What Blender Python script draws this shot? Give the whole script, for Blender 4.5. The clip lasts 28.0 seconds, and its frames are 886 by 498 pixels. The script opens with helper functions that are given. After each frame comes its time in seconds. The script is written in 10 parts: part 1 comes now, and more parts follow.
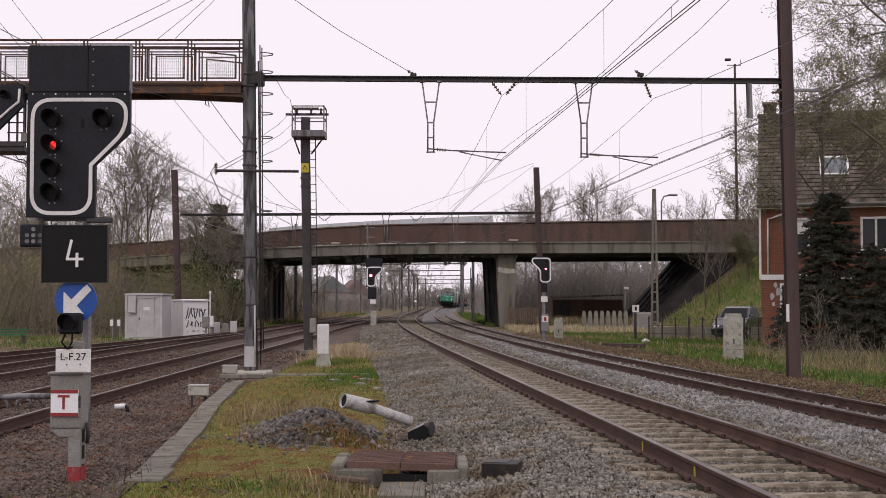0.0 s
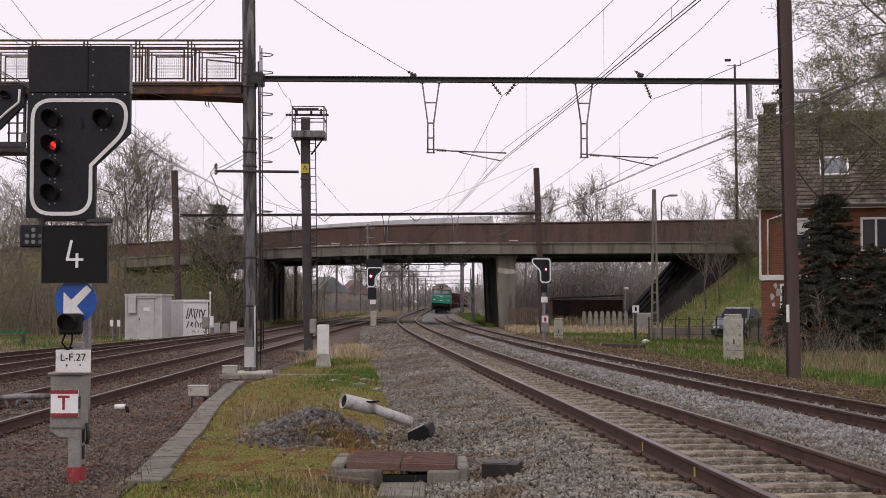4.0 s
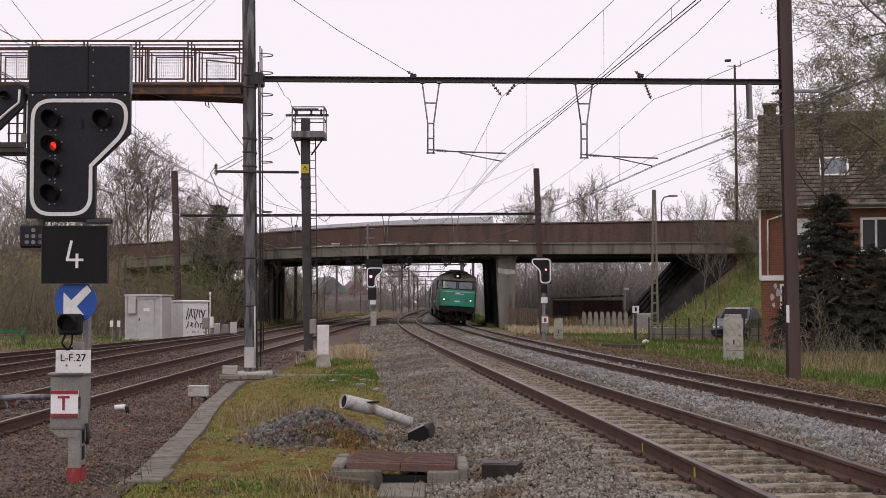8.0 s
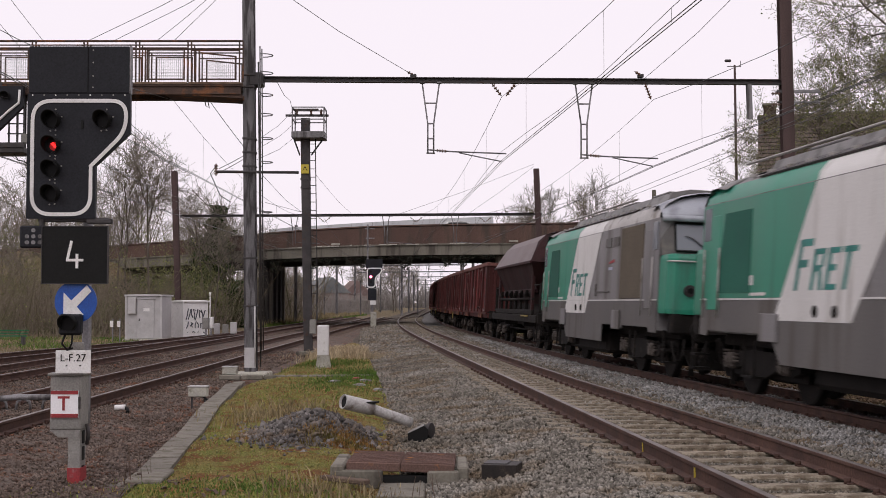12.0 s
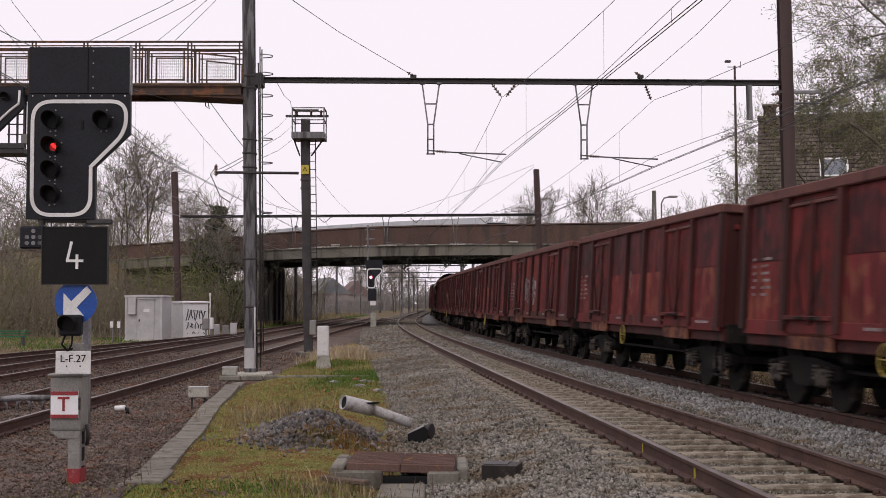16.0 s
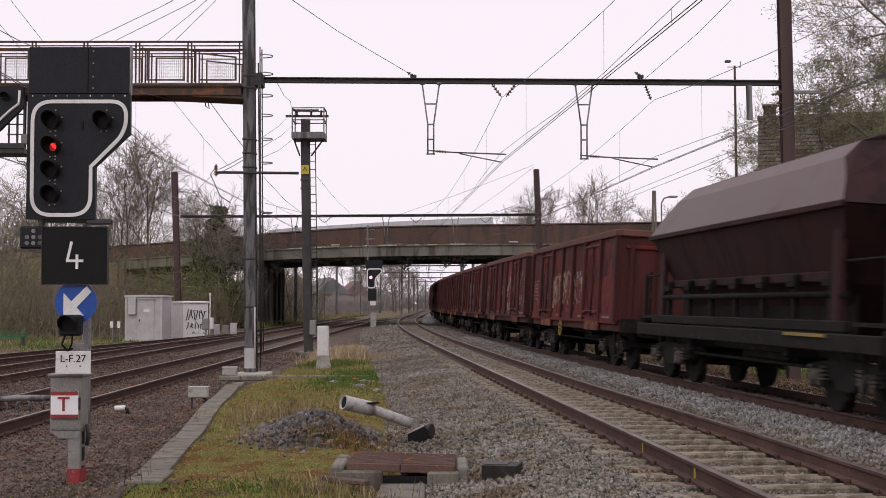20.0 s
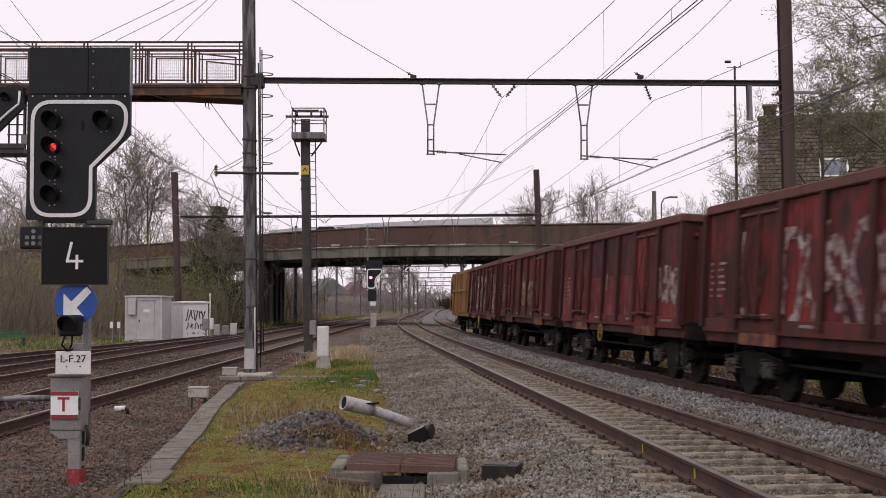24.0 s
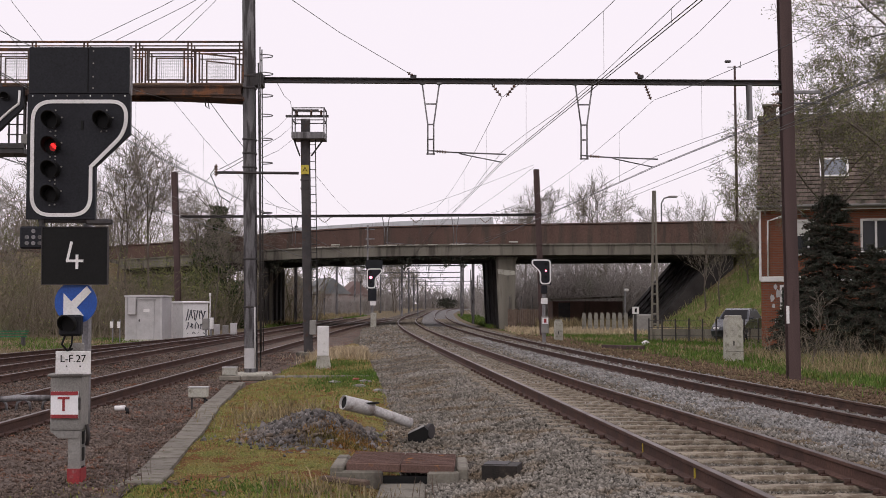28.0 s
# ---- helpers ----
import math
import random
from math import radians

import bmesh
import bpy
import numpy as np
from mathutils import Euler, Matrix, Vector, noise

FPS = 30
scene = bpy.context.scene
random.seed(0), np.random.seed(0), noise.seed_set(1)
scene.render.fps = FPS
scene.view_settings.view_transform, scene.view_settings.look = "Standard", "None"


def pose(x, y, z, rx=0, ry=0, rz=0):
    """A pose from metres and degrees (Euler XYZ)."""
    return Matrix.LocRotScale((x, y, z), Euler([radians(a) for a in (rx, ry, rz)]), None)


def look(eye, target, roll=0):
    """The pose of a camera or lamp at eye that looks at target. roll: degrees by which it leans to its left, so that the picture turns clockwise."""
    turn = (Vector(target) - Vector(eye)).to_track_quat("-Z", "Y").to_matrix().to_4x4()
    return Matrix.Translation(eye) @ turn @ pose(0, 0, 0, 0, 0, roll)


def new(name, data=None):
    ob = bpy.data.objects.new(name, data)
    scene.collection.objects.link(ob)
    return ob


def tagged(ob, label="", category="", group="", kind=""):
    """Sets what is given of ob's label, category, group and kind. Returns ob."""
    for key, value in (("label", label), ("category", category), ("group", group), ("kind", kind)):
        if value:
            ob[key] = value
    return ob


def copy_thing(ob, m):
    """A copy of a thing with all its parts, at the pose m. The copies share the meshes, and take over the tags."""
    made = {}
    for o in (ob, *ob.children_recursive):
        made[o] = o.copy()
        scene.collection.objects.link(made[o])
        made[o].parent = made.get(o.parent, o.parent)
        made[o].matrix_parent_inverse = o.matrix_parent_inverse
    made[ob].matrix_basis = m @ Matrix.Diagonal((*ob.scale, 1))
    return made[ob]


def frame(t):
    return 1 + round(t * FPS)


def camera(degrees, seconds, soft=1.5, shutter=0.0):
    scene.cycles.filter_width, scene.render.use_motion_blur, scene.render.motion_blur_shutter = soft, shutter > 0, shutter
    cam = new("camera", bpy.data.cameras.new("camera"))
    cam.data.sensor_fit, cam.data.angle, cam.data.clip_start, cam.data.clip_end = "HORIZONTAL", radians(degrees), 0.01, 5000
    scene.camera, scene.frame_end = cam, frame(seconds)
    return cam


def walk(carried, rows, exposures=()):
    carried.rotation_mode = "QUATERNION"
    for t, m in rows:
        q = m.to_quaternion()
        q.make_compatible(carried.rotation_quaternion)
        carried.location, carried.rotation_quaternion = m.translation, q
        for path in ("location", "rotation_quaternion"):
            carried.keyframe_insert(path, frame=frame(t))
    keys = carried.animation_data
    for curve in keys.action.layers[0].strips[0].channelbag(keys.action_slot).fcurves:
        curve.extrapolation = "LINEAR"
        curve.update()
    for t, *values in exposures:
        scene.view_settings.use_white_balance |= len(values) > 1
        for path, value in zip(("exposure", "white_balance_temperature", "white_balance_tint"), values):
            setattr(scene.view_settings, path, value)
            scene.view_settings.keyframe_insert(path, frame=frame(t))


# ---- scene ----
# ---- camera ----
cam = camera(37.65, 28.0, soft=0.75, shutter=0.25)
EYE = (0.0, 0.0, 1.79)


def aim(tilt, turn=0.0):
    """A pose at the tripod, tilted up and turned by small angles in degrees."""
    return pose(*EYE, 90 + tilt, 0, turn)


walk(cam, [(0.0, aim(2.31)), (3.5, aim(2.325)), (5.5, aim(2.345)), (11.0, aim(2.35)), (14.5, aim(2.385)),
           (21.5, aim(2.39)), (25.0, aim(2.405)), (27.0, aim(2.395)), (28.0, aim(2.39))])

# ---- light: a bright overcast spring day ----
world = bpy.data.worlds.new("overcast_sky")
scene.world = world
world.use_nodes = True
wn = world.node_tree.nodes
sky = wn.new("ShaderNodeTexSky")
sky.sky_type = "NISHITA"
sky.sun_disc = False
sky.sun_elevation, sky.sun_rotation = radians(48), radians(150)
sky.air_density, sky.dust_density = 1.0, 6.0
cloud = wn.new("ShaderNodeMixRGB")
cloud.inputs[0].default_value = 0.93
cloud.inputs[2].default_value = (10.2, 9.3, 10.05, 1)
world.node_tree.links.new(sky.outputs[0], cloud.inputs[1])
world.node_tree.links.new(cloud.outputs[0], wn["Background"].inputs[0])
wn["Background"].inputs[1].default_value = 0.1
sun = new("sun", bpy.data.lights.new("sun", "SUN"))
sun.data.energy, sun.data.angle, sun.data.color = 0.5, radians(25), (1, 0.96, 0.9)
sun.matrix_world = look((-20, -30, 40), (0, 10, 0))
scene.view_settings.exposure = 0.0


# ---- mesh helpers ----
class Geo:
    """Gathers vertices and faces of one part; x, y, z in metres."""

    def __init__(self):
        self.v, self.f, self.smooth, self.n = [], [], [], 0

    def add(self, verts, faces, smooth=False, m=None):
        k = len(self.v)
        self.v += [tuple(m @ Vector(p)) for p in verts] if m is not None else [tuple(p) for p in verts]
        self.f += [tuple(i + k for i in q) for q in faces]
        self.smooth += [smooth] * len(faces)
        return self

    def box(self, c, s, bevel=0.0, m=None):
        """A box of centre c and size s, its edges cut by bevel."""
        x, y, z = (a / 2 for a in s)
        if bevel <= 0:
            vs = [(c[0] + i * x, c[1] + j * y, c[2] + k * z) for i in (-1, 1) for j in (-1, 1) for k in (-1, 1)]
            return self.add(vs, [(0, 1, 3, 2), (4, 6, 7, 5), (0, 4, 5, 1), (2, 3, 7, 6), (0, 2, 6, 4), (1, 5, 7, 3)], False, m)
        b = min(bevel, x * 0.9, y * 0.9, z * 0.9)
        vs, ix = [], {}
        h = (x, y, z)
        for i in (-1, 1):
            for j in (-1, 1):
                for k in (-1, 1):
                    sg = (i, j, k)
                    for a in range(3):
                        ix[(sg, a)] = len(vs)
                        vs.append(tuple(c[q] + sg[q] * (h[q] if q == a else h[q] - b) for q in range(3)))
        fs = []
        for a in range(3):
            p, q = (a + 1) % 3, (a + 2) % 3
            for sa in (-1, 1):
                loop = []
                for sp, sq in ((-1, -1), (1, -1), (1, 1), (-1, 1)):
                    sg = [0, 0, 0]
                    sg[a], sg[p], sg[q] = sa, sp, sq
                    loop.append(ix[(tuple(sg), a)])
                fs.append(tuple(loop if sa > 0 else loop[::-1]))
            for sp in (-1, 1):
                for sq in (-1, 1):
                    lo, hi = [0, 0, 0], [0, 0, 0]
                    lo[a], lo[p], lo[q] = -1, sp, sq
                    hi[a], hi[p], hi[q] = 1, sp, sq
                    lo, hi = tuple(lo), tuple(hi)
                    loop = (ix[(lo, p)], ix[(hi, p)], ix[(hi, q)], ix[(lo, q)])
                    fs.append(loop if sp * sq < 0 else loop[::-1])
        for i in (-1, 1):
            for j in (-1, 1):
                for k in (-1, 1):
                    t = tuple(ix[((i, j, k), a)] for a in range(3))
                    fs.append(t if i * j * k > 0 else t[::-1])
        return self.add(vs, fs, False, m)

    def prism(self, poly, a, b, axis="y", m=None):
        """A polygon drawn in the other two axes, drawn out from a to b along the axis."""
        n = len(poly)
        mk = {"x": lambda u, v, w: (w, u, v), "y": lambda u, v, w: (u, w, v), "z": lambda u, v, w: (u, v, w)}[axis]
        vs = [mk(u, v, a) for u, v in poly] + [mk(u, v, b) for u, v in poly]
        fs = [tuple(range(n))[::-1], tuple(range(n, 2 * n))] + [(i, (i + 1) % n, n + (i + 1) % n, n + i) for i in range(n)]
        return self.add(vs, fs, False, m)

    def tube(self, pts, r, n=8, r2=None, cap=True, m=None):
        """A round bar along points, from radius r to r2."""
        pts = [Vector(p) for p in pts]
        r2 = r if r2 is None else r2
        vs, fs = [], []
        last = len(pts) - 1
        up = None
        for i, p in enumerate(pts):
            t = (pts[min(i + 1, last)] - pts[max(i - 1, 0)]).normalized()
            if up is None:
                up = Vector((0, 0, 1)) if abs(t.z) < 0.9 else Vector((1, 0, 0))
            a = t.cross(up).normalized()
            b = t.cross(a).normalized()
            up = -b if b.dot(up) < 0 else b
            rr = r + (r2 - r) * i / max(last, 1)
            vs += [tuple(p + rr * (math.cos(q) * a + math.sin(q) * b)) for q in (2 * math.pi * j / n for j in range(n))]
        for i in range(last):
            fs += [(i * n + j, i * n + (j + 1) % n, (i + 1) * n + (j + 1) % n, (i + 1) * n + j) for j in range(n)]
        self.add(vs, fs, n > 4, m)
        if cap:
            k = len(self.v) - len(vs)
            self.f += [tuple(k + j for j in range(n))[::-1], tuple(k + last * n + j for j in range(n))]
            self.smooth += [False, False]
        return self

    def disc(self, c, r, h, axis="y", n=20, m=None):
        """A round plate of radius r and thickness h about c."""
        d = {"x": Vector((h / 2, 0, 0)), "y": Vector((0, h / 2, 0)), "z": Vector((0, 0, h / 2))}[axis]
        return self.tube([Vector(c) - d, Vector(c) + d], r, n, None, True, m)

    def grid(self, rows, smooth=True, m=None, closed=False):
        """A skin over rows of equally many points."""
        n = len(rows[0])
        vs = [p for row in rows for p in row]
        fs = []
        for i in range(len(rows) - 1):
            for j in range(n if closed else n - 1):
                fs.append((i * n + j, i * n + (j + 1) % n, (i + 1) * n + (j + 1) % n, (i + 1) * n + j))
        return self.add(vs, fs, smooth, m)

    def mesh(self, name):
        me = bpy.data.meshes.new(name)
        me.from_pydata(self.v, [], self.f)
        me.polygons.foreach_set("use_smooth", self.smooth)
        me.update()
        return me


def part(name, geo, material, parent=None, label="", at=None, flip=True):
    """Links one mesh object under a thing or part (or as a thing of its own)."""
    me = geo if isinstance(geo, bpy.types.Mesh) else geo.mesh(name)
    if flip and not isinstance(geo, bpy.types.Mesh):
        bm = bmesh.new()
        bm.from_mesh(me)
        bmesh.ops.recalc_face_normals(bm, faces=bm.faces)
        bm.to_mesh(me)
        bm.free()
    if not me.materials:
        me.materials.append(material)
    ob = new(name, me)
    if parent is not None:
        ob.parent = parent
    if at is not None:
        ob.matrix_basis = at
    if label:
        ob["label"] = label
    return ob


def thing(name, m=None, label="", category="", group="", kind=""):
    ob = new(name)
    ob.empty_display_size = 0.2
    if m is not None:
        ob.matrix_basis = m
    return tagged(ob, label, category, group, kind)


def big_mesh(name, verts, faces, material):
    """Joined geometry from arrays; all faces have the same number of corners."""
    me = bpy.data.meshes.new(name)
    nf, k = faces.shape
    me.vertices.add(len(verts))
    me.vertices.foreach_set("co", np.ascontiguousarray(verts, np.float32).ravel())
    me.loops.add(nf * k)
    me.loops.foreach_set("vertex_index", np.ascontiguousarray(faces, np.int32).ravel())
    me.polygons.add(nf)
    me.polygons.foreach_set("loop_start", np.arange(0, nf * k, k, dtype=np.int32))
    me.polygons.foreach_set("loop_total", np.full(nf, k, np.int32))
    me.materials.append(material)
    me.update(calc_edges=True)
    return new(name, me)


# ---- materials ----
def surface(name, a, b, rough=0.8, metal=0.0, scale=4.0, fine=60.0, bump=0.2, third=None, third_at=0.62, vary=0.12,
            streak=False, island=None, where="Object", spec=0.5, depth=0.01, jitter=False):
    """A weathered surface: two tones mixed at a large and a fine scale, an optional third tone in blotches, bump and uneven gloss."""
    if rough >= 0.65 and metal < 0.3 and spec == 0.5:
        # dusty, matt things shine little; their colour carries them
        spec = 0.14
        a, b, third = [c and tuple(v * min(1.5, 1 + 0.022 / (0.2 * c[0] + 0.7 * c[1] + 0.1 * c[2])) for v in c) for c in (a, b, third)]
    mt = bpy.data.materials.new(name)
    mt.use_nodes = True
    n, l = mt.node_tree.nodes, mt.node_tree.links
    p = n["Principled BSDF"]
    tc = n.new("ShaderNodeTexCoord")
    co = tc.outputs["Object"]
    if where == "World":
        geo_n = n.new("ShaderNodeNewGeometry")
        co = geo_n.outputs["Position"]
    if jitter:
        # alike pieces each take their own stretch of the pattern
        oj, far, add = n.new("ShaderNodeObjectInfo"), n.new("ShaderNodeVectorMath"), n.new("ShaderNodeVectorMath")
        far.operation, add.operation = "SCALE", "ADD"
        far.inputs[0].default_value = (37, 91, 53)
        l.new(oj.outputs["Random"], far.inputs["Scale"])
        l.new(co, add.inputs[0])
        l.new(far.outputs[0], add.inputs[1])
        co = add.outputs[0]
    if streak:
        mp = n.new("ShaderNodeMapping")
        mp.inputs["Scale"].default_value = (1, 1, 0.12)
        l.new(co, mp.inputs[0])
        co_big = mp.outputs[0]
    else:
        co_big = co
    big, small = n.new("ShaderNodeTexNoise"), n.new("ShaderNodeTexNoise")
    big.inputs["Scale"].default_value, big.inputs["Detail"].default_value = scale, 6
    small.inputs["Scale"].default_value, small.inputs["Detail"].default_value = fine, 3
    l.new(co_big, big.inputs["Vector"])
    l.new(co, small.inputs["Vector"])
    ramp = n.new("ShaderNodeValToRGB")
    ramp.color_ramp.elements[0].position, ramp.color_ramp.elements[1].position = 0.35, 0.65
    ramp.color_ramp.elements[0].color, ramp.color_ramp.elements[1].color = (*a, 1), (*b, 1)
    l.new(big.outputs[0], ramp.inputs[0])
    col = ramp.outputs[0]
    if third:
        blot = n.new("ShaderNodeTexNoise")
        blot.inputs["Scale"].default_value, blot.inputs["Detail"].default_value = scale * 2.3, 8
        l.new(co_big, blot.inputs["Vector"])
        step = n.new("ShaderNodeMapRange")
        step.inputs["From Min"].default_value, step.inputs["From Max"].default_value = third_at - 0.06, third_at + 0.06
        l.new(blot.outputs[0], step.inputs[0])
        mx = n.new("ShaderNodeMixRGB")
        mx.inputs[2].default_value = (*third, 1)
        l.new(step.outputs[0], mx.inputs[0])
        l.new(col, mx.inputs[1])
        col = mx.outputs[0]
    gain = n.new("ShaderNodeMapRange")
    gain.inputs["From Min"].default_value, gain.inputs["From Max"].default_value = 0.25, 0.75
    gain.inputs["To Min"].default_value, gain.inputs["To Max"].default_value = 1 - 2.2 * vary, 1 + 2.2 * vary
    l.new(small.outputs[0], gain.inputs[0])
    rnd = n.new("ShaderNodeMapRange")
    rnd.inputs["To Min"].default_value, rnd.inputs["To Max"].default_value = island or (1 - vary, 1 + vary)
    if island:
        gi = n.new("ShaderNodeNewGeometry")
        l.new(gi.outputs["Random Per Island"], rnd.inputs[0])
    else:
        oi = n.new("ShaderNodeObjectInfo")
        l.new(oi.outputs["Random"], rnd.inputs[0])
    mul = n.new("ShaderNodeMath")
    mul.operation = "MULTIPLY"
    l.new(gain.outputs[0], mul.inputs[0])
    l.new(rnd.outputs[0], mul.inputs[1])
    sc = n.new("ShaderNodeVectorMath")
    sc.operation = "SCALE"
    l.new(col, sc.inputs[0])
    l.new(mul.outputs[0], sc.inputs["Scale"])
    l.new(sc.outputs[0], p.inputs["Base Color"])
    p.inputs["Metallic"].default_value = metal
    p.inputs["Specular IOR Level"].default_value = spec
    rr = n.new("ShaderNodeMapRange")
    rr.inputs["To Min"].default_value, rr.inputs["To Max"].default_value = max(rough - 0.15, 0.05), min(rough + 0.15, 1)
    l.new(big.outputs[0], rr.inputs[0])
    l.new(rr.outputs[0], p.inputs["Roughness"])
    if bump > 0:
        bp = n.new("ShaderNodeBump")
        bp.inputs["Strength"].default_value, bp.inputs["Distance"].default_value = bump, depth
        l.new(small.outputs[0], bp.inputs["Height"])
        l.new(bp.outputs[0], p.inputs["Normal"])
    return mt


def panel_paint(name, tones, rust, third_at=0.56):
    """Sheet-metal paint whose tone differs from panel to panel, with rust blooms, run-down dirt and scuffs."""
    mt = surface(name, tones[0], tones[1], 0.72, 0.05, 1.1, 45, 0.12, rust, third_at, 0.14, jitter=True)
    n, l = mt.node_tree.nodes, mt.node_tree.links
    p = n["Principled BSDF"]
    old = p.inputs["Base Color"].links[0].from_socket
    oi = n.new("ShaderNodeObjectInfo")
    rp = n.new("ShaderNodeValToRGB")
    rp.color_ramp.interpolation = "CONSTANT"
    for k, c in enumerate(tones):
        e = rp.color_ramp.elements[k] if k < 2 else rp.color_ramp.elements.new(k / len(tones))
        e.position, e.color = k / len(tones), (*c, 1)
    l.new(oi.outputs["Random"], rp.inputs[0])
    mx = n.new("ShaderNodeMixRGB")
    mx.inputs[0].default_value = 0.4
    l.new(old, mx.inputs[1])
    l.new(rp.outputs[0], mx.inputs[2])
    mp = n.new("ShaderNodeMapping")
    mp.inputs["Scale"].default_value = (1, 6, 0.5)
    l.new(next(q for q in n if q.type == "VECT_MATH" and q.operation == "ADD").outputs[0], mp.inputs[0])
    st = n.new("ShaderNodeTexNoise")
    st.inputs["Scale"].default_value, st.inputs["Detail"].default_value = 1.6, 7
    l.new(mp.outputs[0], st.inputs["Vector"])
    mr = n.new("ShaderNodeMapRange")
    mr.inputs["From Min"].default_value, mr.inputs["From Max"].default_value = 0.3, 0.7
    mr.inputs["To Min"].default_value, mr.inputs["To Max"].default_value = 0.4, 1.6
    l.new(st.outputs[0], mr.inputs[0])
    sc = n.new("ShaderNodeVectorMath")
    sc.operation = "SCALE"
    l.new(mx.outputs[0], sc.inputs[0])
    l.new(mr.outputs[0], sc.inputs["Scale"])
    l.new(sc.outputs[0], p.inputs["Base Color"])
    return mt


def glass(name, tint=(0.03, 0.04, 0.045), rough=0.06):
    """Dark reflecting glazing."""
    mt = bpy.data.materials.new(name)
    mt.use_nodes = True
    p = mt.node_tree.nodes["Principled BSDF"]
    p.inputs["Base Color"].default_value = (*tint, 1)
    p.inputs["Roughness"].default_value = rough
    p.inputs["Specular IOR Level"].default_value = 0.8
    return mt


def glow(name, colour, strength):
    mt = bpy.data.materials.new(name)
    mt.use_nodes = True
    p = mt.node_tree.nodes["Principled BSDF"]
    p.inputs["Base Color"].default_value = (*colour, 1)
    p.inputs["Emission Color"].default_value = (*colour, 1)
    p.inputs["Emission Strength"].default_value = strength
    return mt


RAIL = surface("rusty_rail", (0.042, 0.025, 0.021), (0.078, 0.046, 0.036), 0.7, 0.1, 3, 40, 0.15)
RAIL_TOP = surface("worn_rail_head", (0.14, 0.11, 0.098), (0.09, 0.07, 0.06), 0.45, 0.5, 2, 30, 0.05)
SLEEPER = surface("concrete_sleeper", (0.275, 0.24, 0.187), (0.2, 0.172, 0.132), 0.9, 0, 3, 50, 0.5, (0.11, 0.088, 0.064), 0.52)
WOOD_SLEEPER = surface("timber_sleeper", (0.07, 0.05, 0.04), (0.12, 0.09, 0.07), 0.9, 0, 4, 60, 0.5)
# darker than its stones: shade in the gaps is painted into this bed
BALLAST = surface("gap_shaded_ballast", (0.04, 0.033, 0.026), (0.08, 0.07, 0.056), 0.95, 0, 1.2, 26, 1.0, (0.05, 0.037, 0.025), 0.58, 0.3, where="World", depth=0.05)
STONE = surface("ballast_stone", (0.118, 0.105, 0.086), (0.23, 0.214, 0.188), 0.95, 0, 0.5, 40, 0.3, (0.135, 0.106, 0.075), 0.56, 0.16, island=(0.5, 1.45), where="World")
STONE_NEW = surface("fresh_ballast_stone", (0.17, 0.165, 0.155), (0.275, 0.268, 0.258), 0.9, 0, 0.8, 40, 0.3, (0.13, 0.108, 0.085), 0.6, 0.14, island=(0.5, 1.4), where="World")
BALLAST_NEW = surface("fresh_ballast", (0.12, 0.115, 0.11), (0.2, 0.194, 0.188), 0.95, 0, 1.2, 24, 1.0, (0.1, 0.085, 0.072), 0.62, 0.3, where="World", depth=0.05)
BALLAST_OLD = surface("brown_ballast", (0.055, 0.041, 0.033), (0.1, 0.08, 0.068), 0.95, 0, 0.9, 22, 1.0, (0.085, 0.042, 0.027), 0.6, 0.28, where="World", depth=0.05)
STONE_OLD = surface("brown_ballast_stone", (0.085, 0.064, 0.052), (0.15, 0.118, 0.1), 0.95, 0, 0.8, 40, 0.3, (0.13, 0.065, 0.042), 0.6, 0.12, island=(0.55, 1.4), where="World")
EARTH = surface("earth_and_grass", (0.1, 0.072, 0.046), (0.08, 0.07, 0.034), 0.95, 0, 0.35, 14, 0.9, (0.125, 0.096, 0.062), 0.58, 0.28, where="World", depth=0.05)
VERGE = surface("mossy_verge", (0.22, 0.162, 0.052), (0.158, 0.175, 0.038), 0.95, 0, 1.1, 60, 1.0, (0.15, 0.07, 0.024), 0.54, 0.4, where="World", depth=0.04)
MOSS = surface("moss_cushion", (0.25, 0.205, 0.085), (0.18, 0.195, 0.066), 0.95, 0, 0.8, 30, 0, (0.2, 0.108, 0.048), 0.55, 0.12, island=(0.72, 1.22), where="World")
CLOD = surface("earth_crumb", (0.12, 0.082, 0.052), (0.075, 0.052, 0.034), 0.95, 0, 0.8, 30, 0, (0.15, 0.125, 0.07), 0.6, 0.12, island=(0.6, 1.35), where="World")
GRASSY = surface("green_bank", (0.07, 0.095, 0.024), (0.115, 0.12, 0.042), 0.95, 0, 0.4, 12, 0.9, (0.15, 0.125, 0.065), 0.6, 0.25, where="World", depth=0.08)
BLADE = surface("grass_blade", (0.13, 0.185, 0.036), (0.235, 0.235, 0.072), 0.8, 0, 0.7, 20, 0, (0.24, 0.175, 0.06), 0.53, 0.1, island=(0.6, 1.35), where="World")
VERGE_BLADE = surface("verge_grass_blade", (0.058, 0.115, 0.02), (0.1, 0.14, 0.034), 0.8, 0, 0.5, 20, 0, (0.17, 0.15, 0.05), 0.62, 0.1, island=(0.55, 1.35), where="World")
PATH_STONE = surface("brown_path_gravel", (0.15, 0.118, 0.085), (0.24, 0.2, 0.15), 0.95, 0, 1.1, 40, 0.3, (0.11, 0.075, 0.045), 0.6, 0.14, island=(0.5, 1.4), where="World")
MOUND_STONE = surface("dark_rubble_stone", (0.085, 0.078, 0.074), (0.17, 0.158, 0.15), 0.95, 0, 0.9, 40, 0.3, (0.13, 0.1, 0.072), 0.58, 0.14, island=(0.45, 1.45), where="World")
